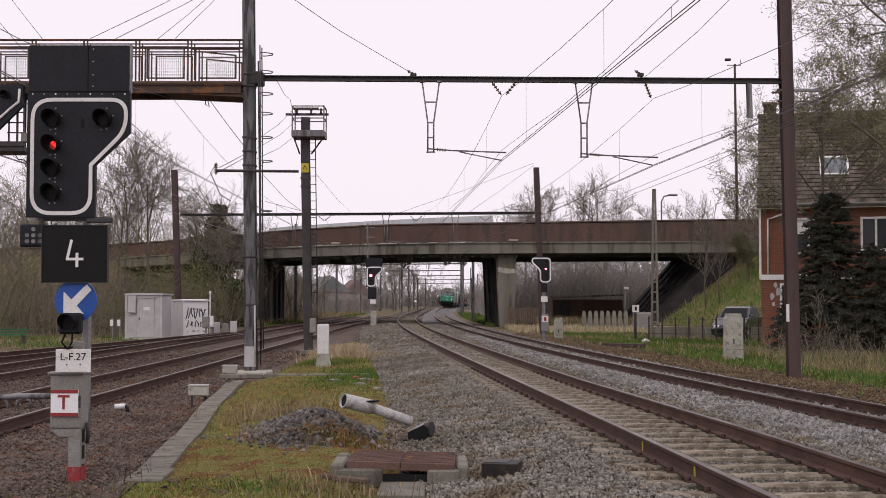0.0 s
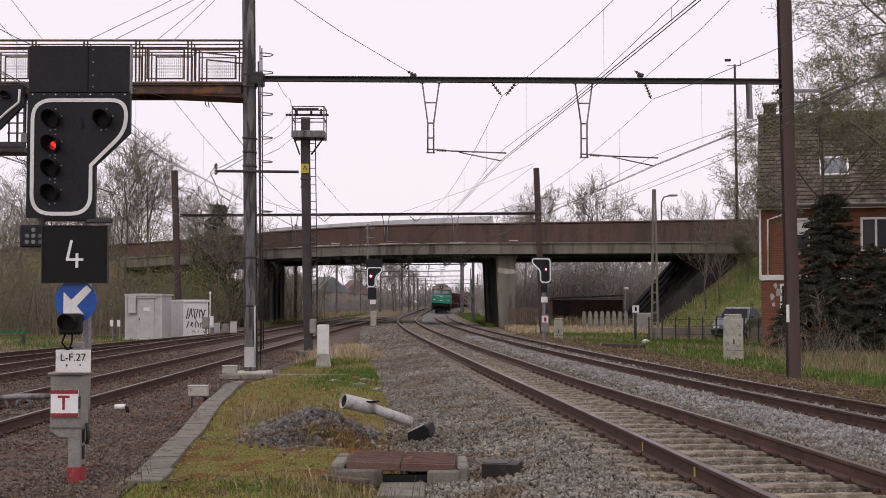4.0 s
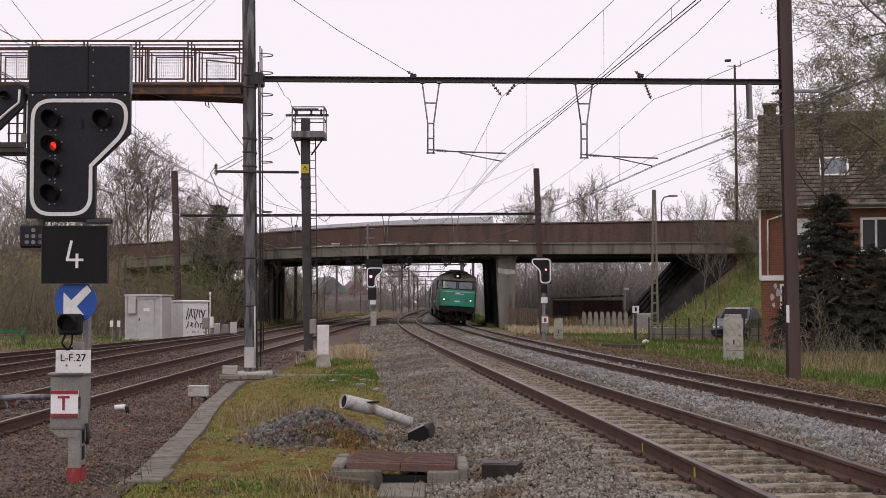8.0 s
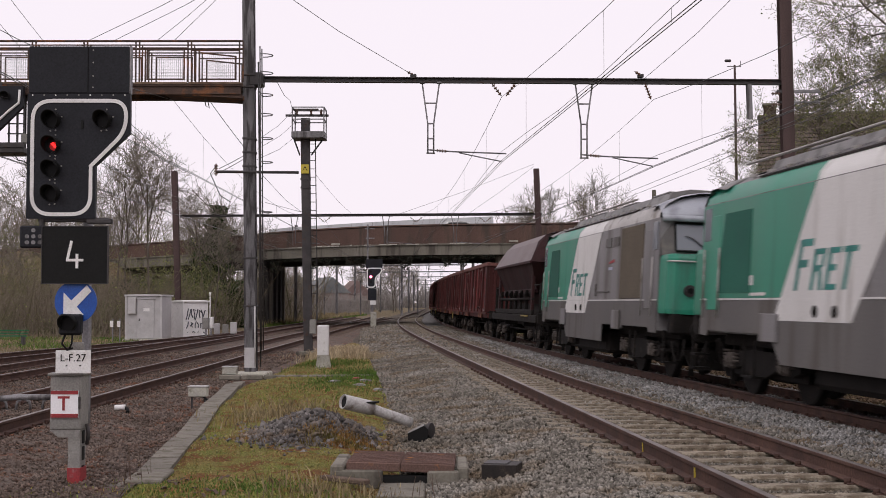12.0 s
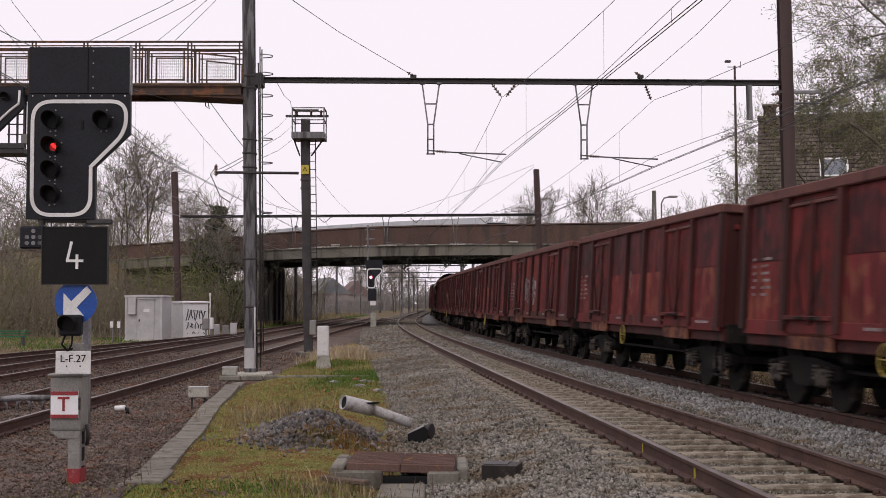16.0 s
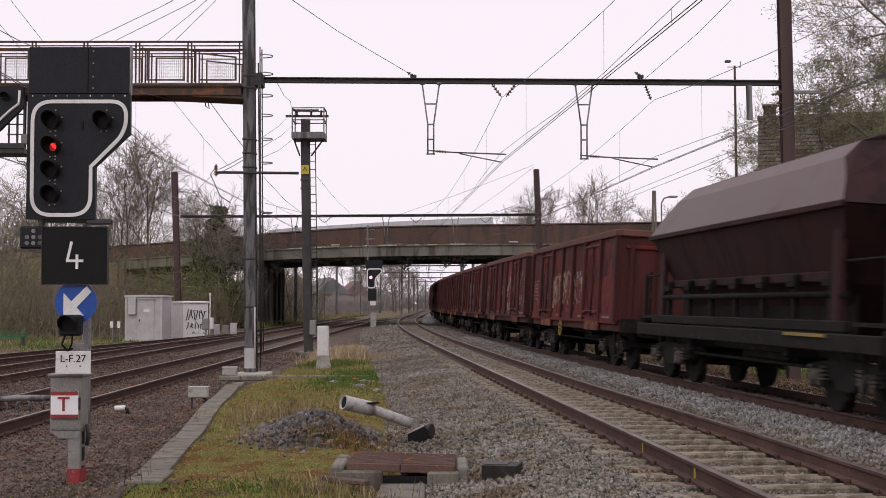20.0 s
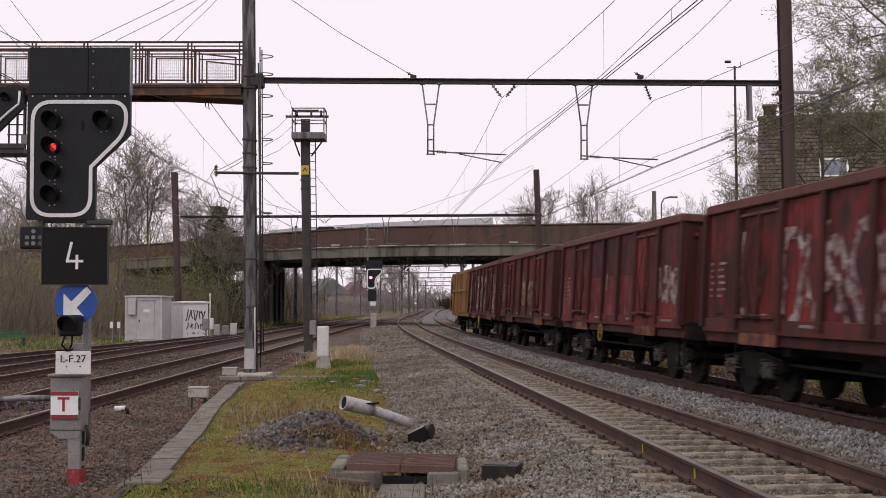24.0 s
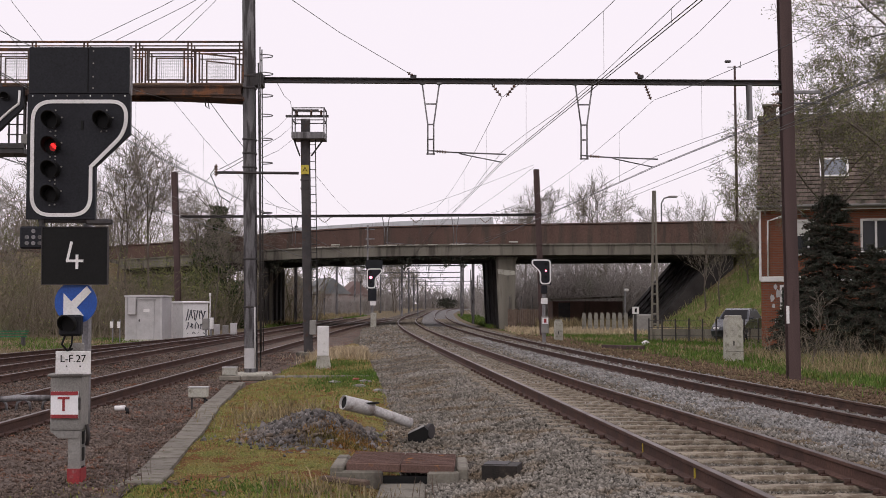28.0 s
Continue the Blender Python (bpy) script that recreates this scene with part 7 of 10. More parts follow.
def sticks(name, p0, p1, r0, r1, material, sides=3):
    """Many thin tapered sticks as one mesh."""
    n = len(p0)
    d = p1 - p0
    d /= np.linalg.norm(d, axis=1, keepdims=True) + 1e-9
    ref = np.where(np.abs(d[:, 2:3]) < 0.9, np.array([[0, 0, 1.0]]), np.array([[1.0, 0, 0]]))
    a = np.cross(d, ref)
    a /= np.linalg.norm(a, axis=1, keepdims=True) + 1e-9
    b = np.cross(d, a)
    vs = np.zeros((n, 2 * sides, 3))
    for k in range(sides):
        q = 2 * math.pi * k / sides
        o = a * math.cos(q) + b * math.sin(q)
        vs[:, k] = p0 + o * r0[:, None]
        vs[:, sides + k] = p1 + o * r1[:, None]
    base = (np.arange(n) * 2 * sides)[:, None]
    fs = np.concatenate([base + np.array([[k, (k + 1) % sides, sides + (k + 1) % sides, sides + k]]) for k in range(sides)])
    return big_mesh(name, vs.reshape(-1, 3), fs, material)


def grow(rng, height, spread, levels=5, trunk=0.14, upright=0.55, first=0.18, lean=0.0):
    """Branch segments of a bare tree: a list of (start, end, r0, r1, level)."""
    segs = []
    def branch(p, d, length, r, level):
        n = 3 if level else 7
        for i in range(n):
            jit = rng.normal(0, 0.12 if level else 0.05, 3)
            d = d + jit + np.array([0, 0, 0.05 * upright])
            d = d / np.linalg.norm(d)
            q = p + d * length / n
            r1 = r * (0.86 if level else 0.88)
            segs.append((p, q, r, r1, level))
            if level < levels and (level > 0 or i / n >= first):
                for _ in range(2 if level < 3 else (2 if rng.random() < 0.6 else 1)):
                    side = rng.normal(0, 1, 3)
                    side -= d * side.dot(d)
                    side /= np.linalg.norm(side) + 1e-9
                    nd = d * rng.uniform(0.5, 0.9) + side * spread * rng.uniform(0.5, 1.0) + np.array([0, 0, 0.25 * upright])
                    nd /= np.linalg.norm(nd)
                    branch(q, nd, length * (rng.uniform(0.42, 0.62) if level else rng.uniform(0.3, 0.45) * (1.15 - 0.5 * i / n)), max(r1 * 0.55, 0.006), level + 1)
            p, r = q, r1
    branch(np.zeros(3), np.array([lean, 0, 1.0]), height * 0.82, trunk, 0)
    return segs


def tree(name, seed, m, label, height=9, spread=0.8, levels=4, trunk=0.14, buds=0, bud_mat=None, bud_size=0.05, group="bare trees", min_r=0.008, upright=0.55, lean=0.0, first=0.18):
    rng = np.random.default_rng(seed)
    segs = grow(rng, height, spread, levels, trunk, upright, first, lean)
    th = thing(name, m, label, "tree", group)
    lv = np.array([s[4] for s in segs])
    p0, p1 = np.array([s[0] for s in segs]), np.array([s[1] for s in segs])
    r0, r1 = np.maximum(np.array([s[2] for s in segs]), min_r), np.maximum(np.array([s[3] for s in segs]), min_r)
    big = lv <= 1
    if name == "sapling":
        stem = lv == 0
        part("trunk", Geo().tube([tuple(q) for q in p0[stem]] + [tuple(p1[stem][-1])], trunk, 6, 0.012), BARK, th)
        big = lv < 0
    for nm, k, mt, sd in (("trunk", big, BARK, 6), ("crown", ~big, TWIG, 3)):
        if not k.any():
            continue
        ob = sticks(nm, p0[k], p1[k], r0[k], r1[k], mt, sd)
        ob.parent = th
        if nm == "crown":
            ob["label"] = "fine bare twigs"
    if buds:
        tips = p1[lv >= levels - 1]
        c = tips[rng.integers(0, len(tips), buds)] + rng.normal(0, 0.12, (buds, 3))
        ob = leaves("young_leaves", rng, c, bud_size, bud_mat or BUD)
        ob.parent = th
    return th


def leaves(name, rng, c, size, material, slim=0.5):
    """Small pointed leaves at the points c."""
    n = len(c)
    a, b = rng.normal(0, 1, (n, 3)), rng.normal(0, 1, (n, 3))
    a /= np.linalg.norm(a, axis=1, keepdims=True)
    b -= a * (a * b).sum(1, keepdims=True)
    b /= np.linalg.norm(b, axis=1, keepdims=True)
    s = size * rng.uniform(0.6, 1.4, (n, 1))
    v = np.stack([c - a * s, c + b * s * slim, c + a * s, c - b * s * slim], 1).reshape(-1, 3)
    return big_mesh(name, v, np.arange(4 * n).reshape(-1, 4), material)


def thicket(name, seed, x0, x1, y0, y1, n, h0, h1, label, r=0.02, material=None, per=9):
    """A dense brush of bare stems that nobody could count."""
    rng = np.random.default_rng(seed)
    x, y = rng.uniform(x0, x1, n), rng.uniform(y0, y1, n)
    clump = 0.55 + 0.45 * np.sin(x * 0.9 + seed) * np.sin(y * 0.7 + 1.3 * x + seed)
    h = rng.uniform(h0, h1, n) * (0.55 + 0.45 * clump)
    base = np.stack([x, y, ground_z(x, y) - 0.1], 1)
    lean = rng.normal(0, 0.42, (n, 3))
    lean[:, 2] = 1
    top = base + lean * h[:, None]
    P0, P1, R0, R1 = [base], [top], [np.full(n, r)], [np.full(n, r * 0.35)]
    for _ in range(per):
        q = rng.uniform(0.25, 0.95, (n, 1))
        s = base + (top - base) * q
        d = rng.normal(0, 0.75, (n, 3))
        d[:, 2] = np.abs(d[:, 2]) * 0.8 + 0.15
        P0.append(s)
        P1.append(s + d * (h[:, None] * rng.uniform(0.1, 0.3, (n, 1))))
        R0.append(np.full(n, r * 0.42))
        R1.append(np.full(n, r * 0.2))
    ob = sticks(name, np.concatenate(P0), np.concatenate(P1), np.concatenate(R0), np.concatenate(R1), material or BRUSH)
    return tagged(ob, label, "brush", kind="stuff")


def at_ground(x, y, turn=0.0, sink=0.08):
    return Matrix.Translation((x, y, float(ground_z(x, y)) - sink)) @ Matrix.Rotation(turn, 4, "Z")


t1 = tree("bare_tree", 1, at_ground(-19, 84), "tall bare tree with grey-brown branches behind the hut", 11.8, 0.85, 4, 0.11, min_r=0.011, upright=0.4, first=0.3)
t2 = tree("bare_tree", 2, at_ground(-24, 80), "bare many-branched tree beside the sidings", 10.5, 1.0, 4, 0.1, min_r=0.011, upright=0.3, first=0.25)
t3 = tree("bare_tree", 3, at_ground(-21.6, 88), "slim bare tree with upright twigs", 12, 0.75, 4, 0.1, min_r=0.011, upright=0.5, first=0.32)
rs = random.Random(4)
for k, (x, y, sc) in enumerate(((-37, 92, 0.6), (-29.6, 92, 0.62), (-26, 94, 0.7), (-17.5, 96, 0.8), (-33, 98, 0.7), (-15.5, 88, 0.62), (-23.2, 92, 0.95), (-16.6, 100, 0.85),
                               (-18, 108, 0.85), (-30, 110, 0.7),
                               (-9, 235, 0.9), (-13, 220, 1.0), (-18, 240, 1.1), (-24, 200, 1.0), (7, 190, 0.8), (9, 215, 0.95), (12, 240, 1.0), (-6.5, 260, 0.9), (-29, 180, 1.0), (18, 200, 1.0))):
    src = (t1, t2, t3)[k % 3]
    ob = copy_thing(src, at_ground(x, y, rs.uniform(0, 6)) @ Matrix.Scale(sc, 4))
    ob.scale = (sc, sc, sc)
f1 = tree("bare_tree", 71, at_ground(9.5, 150), "bare rounded tree behind the bridge", 14, 0.8, 4, 0.2, group="bare trees behind the bridge", min_r=0.015)
f2 = tree("bare_tree", 72, at_ground(19.5, 152), "bare spreading tree behind the bridge", 14.5, 0.9, 4, 0.2, 900, BUD, 0.05, group="bare trees behind the bridge", min_r=0.015)
for k, (x, y, sc) in enumerate(((12.5, 152, 0.98), (16.0, 160, 0.95), (24.5, 152, 0.85), (29.5, 152, 0.85), (33.5, 150, 0.98), (23, 160, 0.92))):
    ob = copy_thing((f1, f2)[k % 2], at_ground(x, y, rs.uniform(0, 6)) @ Matrix.Scale(sc, 4))
    ob.scale = (sc, sc, sc)
for k, (x, y, sc) in enumerate(((-9.5, 262, 0.62), (-7.2, 275, 0.55), (-5.6, 292, 0.6), (-12.5, 255, 0.66), (-15.5, 250, 0.6), (-11, 290, 0.7), (-18, 262, 0.7), (9.5, 260, 0.5), (12, 235, 0.55), (8.2, 300, 0.5), (-21, 150, 0.55), (-18.5, 136, 0.5))):
    ob = copy_thing((f1, f2)[k % 2], at_ground(x, y, rs.uniform(0, 6)) @ Matrix.Scale(sc, 4))
    ob.scale = (sc, sc, sc)
re_ = np.random.default_rng(77)
ev = thing("evergreen_tree", at_ground(1.6, 430), "dark evergreen tree closing the view down the line", "tree")
part("trunk", Geo().tube([(0, 0, 0), (0, 0, 2.8)], 0.25, 6, 0.1), BARK, ev)
c = re_.normal(0, 1, (2600, 3)) * np.array([1.6, 0.9, 0.8]) + np.array([0, 0, 2.0])
leaves("crown", re_, c[c[:, 2] > 0.2], 0.2, NEEDLE).parent = ev
thicket("undergrowth", 11, -40, -16.5, 70, 99, 2000, 1.6, 5.2, "tangled brown leafless undergrowth beside the sidings", 0.028)
thicket("undergrowth", 12, -29, -15.2, 92, 101, 600, 2.0, 5.0, "tangled brown leafless undergrowth under the bridge end", 0.03)
# the paler brush here paints in light coming from behind the stems
thicket("undergrowth", 13, 6.5, 23, 124, 132, 850, 4.0, 8.5, "brown leafless brush seen under the bridge", 0.04, HAZE_BRUSH)
thicket("undergrowth", 14, -70, -13, 125, 140, 1500, 4, 10, "brown leafless brush beyond the bridge", 0.045)
thicket("undergrowth", 15, 26, 60, 100, 118, 600, 3, 6, "bare bushes on the road embankment", 0.03)
# haze over the far woods is painted in with the paler brush
thicket("far_woods", 16, -70, -11, 300, 330, 1000, 3, 7.5, "distant leafless woods", 0.1, HAZE_BRUSH)
thicket("far_woods", 17, 16, 80, 180, 230, 1500, 5, 12, "distant leafless woods beside the line", 0.08, HAZE_BRUSH)
thicket("far_woods", 18, 5, 12, 150, 230, 700, 2, 5.5, "leafless hedge along the line", 0.05, HAZE_BRUSH)
thicket("far_woods", 19, -60, 70, 440, 480, 1300, 4, 9.5, "distant leafless woods closing the view", 0.16, HAZE_BRUSH)
thicket("far_woods", 21, -24, -11, 192, 210, 420, 1.5, 4.2, "leafless scrub before the distant houses", 0.05, HAZE_BRUSH)
thicket("far_woods", 20, -40, -17, 150, 300, 900, 2, 5, "leafless bushes beside the sidings", 0.06, HAZE_BRUSH)


rb = np.random.default_rng(29)
n = 26000
x = rb.uniform(-40, -15.5, n)
y = rb.uniform(69, 98, n)
z = 0.8 + 6.2 * rb.uniform(0, 1, n) ** 1.3
keep = np.sin(x * 1.1 + 0.7 * z) * np.sin(z * 1.6 + 0.5 * y + x) > 0.1
tagged(leaves("young_leaves", rb, np.stack([x, y, ground_z(x, y) + z], 1)[keep], 0.05, BUD), "first yellow-green leaves in the undergrowth", "leaves", kind="stuff")


n = 9000
x = rb.normal(-18.6, 1.7, n)
y = rb.uniform(86, 97, n)
z = np.abs(rb.normal(2.6, 1.3, n))
tagged(leaves("yellow_green_leaves", rb, np.stack([x, y, ground_z(x, y) + z], 1), 0.055, BUD), "yellow-green spring leaves of a shrub behind the container", "leaves", kind="stuff")
n = 16000
x = rb.uniform(-25, -14.9, n)
y = rb.uniform(98, 104, n)
z = 3.6 * rb.uniform(0, 1, n) ** 1.2
tagged(leaves("evergreen_growth", rb, np.stack([x, y, ground_z(x, y) + z], 1), 0.1, IVY), "dark evergreen growth under the bridge's end", "leaves", kind="stuff")


def ivy_tree(x, y, h, seed):
    rng = np.random.default_rng(seed)
    th = tree("ivy_clad_tree", seed, at_ground(x, y), "bare tree with its trunk wrapped in dark ivy", h, 0.7, 3, 0.2, group="")
    n = 9000
    z = rng.uniform(0.8, h * 0.88, n)
    r = 1.55 * np.sqrt(rng.uniform(0, 1, n)) * (1 - (z / h) ** 2 * 0.6)
    a = rng.uniform(0, 6.28, n)
    r = r * (0.7 + 0.4 * np.sin(z * 1.9 + 2 * a) + 0.35 * np.sin(z * 4.3 - a))
    ob = leaves("ivy", rng, np.stack([r * np.cos(a), r * np.sin(a), z], 1), 0.13, IVY)
    ob.parent = th


ivy_tree(-17.9, 103, 11.0, 31)
ivy_tree(-19.6, 106, 8.2, 32)


def conifer(x, y, h, w, seed, count=230, tw_n=9000, nd_n=120000):
    """A ragged spruce: drooping limbs, flat side twigs and short needle sprays with gaps between."""
    rng = np.random.default_rng(seed)
    th = thing("conifer", at_ground(x, y), "dark green conifer with drooping feathery branches before the house", "tree")
    part("trunk", Geo().tube([(0, 0, 0), (0.05, 0, h * 0.5), (0, 0, h * 0.99)], 0.13, 8, 0.015), BARK, th)
    q = rng.uniform(0.03, 1, count) ** 0.9 * 0.98
    a = rng.uniform(0, 6.28, count)
    L = w / 2 * (1 - q) ** 0.62 * rng.uniform(0.55, 1.15, count) + 0.14
    s = np.stack([np.zeros(count), np.zeros(count), h * q], 1)
    d = np.stack([np.cos(a), np.sin(a), rng.normal(-0.16, 0.12, count) + 0.5 * q ** 3], 1)
    e = s + d * L[:, None]
    # side twigs, denser on long limbs
    pick = rng.choice(count, tw_n, p=L / L.sum())
    u = rng.uniform(0.2, 1.0, (tw_n, 1))
    t0 = s[pick] + (e - s)[pick] * u - np.array([0, 0, 0.08]) * (u * L[pick][:, None]) ** 2
    side = np.stack([-d[pick, 1], d[pick, 0], np.zeros(tw_n)], 1) * rng.choice([-1, 1], (tw_n, 1))
    td = d[pick] * 0.75 + side * rng.uniform(0.3, 1.0, (tw_n, 1)) + rng.normal(0, 0.16, (tw_n, 3)) - np.array([0, 0, 0.12])
    tl = rng.uniform(0.1, 0.34, (tw_n, 1)) * (0.6 + 0.5 * (1 - q[pick][:, None]))
    t1 = t0 + td * tl
    ob = sticks("branches", np.concatenate([s, t0]), np.concatenate([e, t1]), np.concatenate([np.full(count, 0.024), np.full(tw_n, 0.006)]), np.concatenate([np.full(count, 0.006), np.full(tw_n, 0.003)]), BARK)
    ob.parent = th
    k = rng.integers(0, tw_n, nd_n)
    c = t0[k] + (t1 - t0)[k] * rng.uniform(0, 1.08, (nd_n, 1)) + rng.normal(0, 0.022, (nd_n, 3))
    ob = leaves("foliage", rng, c, 0.062, NEEDLE, 0.26)
    ob.parent = th
    return th


conifer(14.9, 50, 6.3, 4.2, 41, 380, 10000, 105000)
conifer(16.3, 49, 4.3, 3.0, 42, 200, 5000, 45000)
conifer(13.9, 51, 3.0, 2.2, 43, 150, 3500, 30000)
tree("deciduous_tree", 51, at_ground(17.2, 45), "large budding tree with fine spreading twigs beside the house", 13.5, 1.0, 5, 0.22, 26000, BUD, 0.04, group="", min_r=0.0085, upright=0.25, lean=-0.05, first=0.3)
tree("deciduous_tree", 52, at_ground(15.6, 52), "budding tree with thin twigs against the roof", 10.5, 0.9, 5, 0.14, 12000, BUD, 0.034, group="", min_r=0.007, upright=0.3, lean=-0.04, first=0.4)
tree("deciduous_tree", 57, at_ground(19.3, 47), "large budding tree with dense fine twigs beside the house", 14.5, 0.95, 5, 0.22, 24000, BUD, 0.04, group="", min_r=0.0085, upright=0.3, lean=-0.03, first=0.25)
tree("deciduous_tree", 56, at_ground(18.6, 74), "slender budding tree beside the gable", 11.5, 0.75, 4, 0.14, 7000, BUD, 0.045, group="", min_r=0.008, upright=0.4, lean=-0.01, first=0.35)
tree("bush", 53, at_ground(22.8, 93), "bare bush on the embankment top", 5.0, 0.6, 4, 0.06, group="", first=0.05)
tree("bush", 54, at_ground(25.6, 94), "bare bush beside the parapet", 4.5, 0.7, 4, 0.06, group="", first=0.05)
tree("bush", 55, at_ground(11.9, 42), "pale bare shrub in the dry grass", 2.4, 1.0, 2, 0.035, group="", first=0.05, upright=0.7)
tree("sapling", 58, at_ground(19.1, 94.5), "slim bare sapling on the embankment", 7.0, 0.5, 3, 0.07, group="saplings on the embankment", first=0.1, upright=0.9)
tree("sapling", 59, at_ground(20.0, 94), "slim bare sapling on the embankment", 6.2, 0.55, 3, 0.06, group="saplings on the embankment", first=0.1, upright=0.9)
tree("bush", 60, at_ground(22.2, 94.5), "dense brown-green bush beside the parapet", 3.6, 1.0, 4, 0.07, 2600, BUD, 0.05, group="", first=0.02, min_r=0.012)


# ---- house ----
def brick_material(name, a, b, mortar, scale):
    mt = surface(name, a, b, 0.9, 0, 1.5, 30, 0.2)
    n, l = mt.node_tree.nodes, mt.node_tree.links
    p = n["Principled BSDF"]
    br = n.new("ShaderNodeTexBrick")
    br.inputs["Scale"].default_value = scale
    br.inputs["Color1"].default_value, br.inputs["Color2"].default_value, br.inputs["Mortar"].default_value = (*a, 1), (*b, 1), (*mortar, 1)
    br.inputs["Mortar Size"].default_value = 0.012
    br.inputs["Brick Width"].default_value, br.inputs["Row Height"].default_value = 0.22, 0.075
    mp = n.new("ShaderNodeMapping")
    mp.inputs["Rotation"].default_value = (radians(90), 0, 0)
    tc = n["Texture Coordinate"]
    l.new(tc.outputs["Object"], mp.inputs[0])
    l.new(mp.outputs[0], br.inputs["Vector"])
    mx = n.new("ShaderNodeMixRGB")
    mx.blend_type = "MULTIPLY"
    mx.inputs[0].default_value = 0.35
    old = p.inputs["Base Color"].links[0].from_socket
    l.new(br.outputs[0], mx.inputs[1])
    l.new(old, mx.inputs[2])
    l.new(mx.outputs[0], p.inputs["Base Color"])
    return mt


BRICK = brick_material("orange_red_brick", (0.33, 0.115, 0.06), (0.25, 0.085, 0.048), (0.2, 0.17, 0.14), 1.0)
TILE = surface("brown_roof_tile", (0.088, 0.068, 0.058), (0.125, 0.098, 0.083), 0.9, 0, 0.8, 30, 0.2, (0.064, 0.06, 0.045), 0.55, 0.3)
TILE_REST = surface("brown_roof_tile_rest", (0.088, 0.068, 0.058), (0.125, 0.098, 0.083), 0.9, 0, 0.8, 30, 0.2, (0.064, 0.06, 0.045), 0.55, 0.15, island=(0.45, 1.45))
OLD_BRICK = brick_material("mossy_chimney_brick", (0.12, 0.075, 0.05), (0.085, 0.065, 0.042), (0.1, 0.09, 0.07), 1.0)
CURTAIN = glass("window_glass", (0.02, 0.022, 0.024), 0.1)
CURTAIN.node_tree.nodes["Principled BSDF"].inputs["Specular IOR Level"].default_value = 0.35


def window(th, x0, x1, z0, z1, y, mullions=1):
    w = part("window", Geo().box(((x0 + x1) / 2, y + 0.06, (z0 + z1) / 2), (x1 - x0 - 0.1, 0.02, z1 - z0 - 0.1)), CURTAIN, th, "dark glazing in a white frame")
    for z in (z0 + 0.05, z1 - 0.05):
        part("frame", Geo().box(((x0 + x1) / 2, y - 0.01, z), (x1 - x0, 0.1, 0.1), 0.01), WHITE, w)
    n = mullions + 1
    for k in range(n + 1):
        part("frame", Geo().box((x0 + 0.05 + (x1 - x0 - 0.1) * k / n, y - 0.01, (z0 + z1) / 2), (0.1, 0.1, z1 - z0 - 0.2), 0.01), WHITE, w)
    part("sill", Geo().box(((x0 + x1) / 2, y - 0.06, z0 - 0.06), (x1 - x0 + 0.2, 0.2, 0.1), 0.02), WHITE, w)
    return w


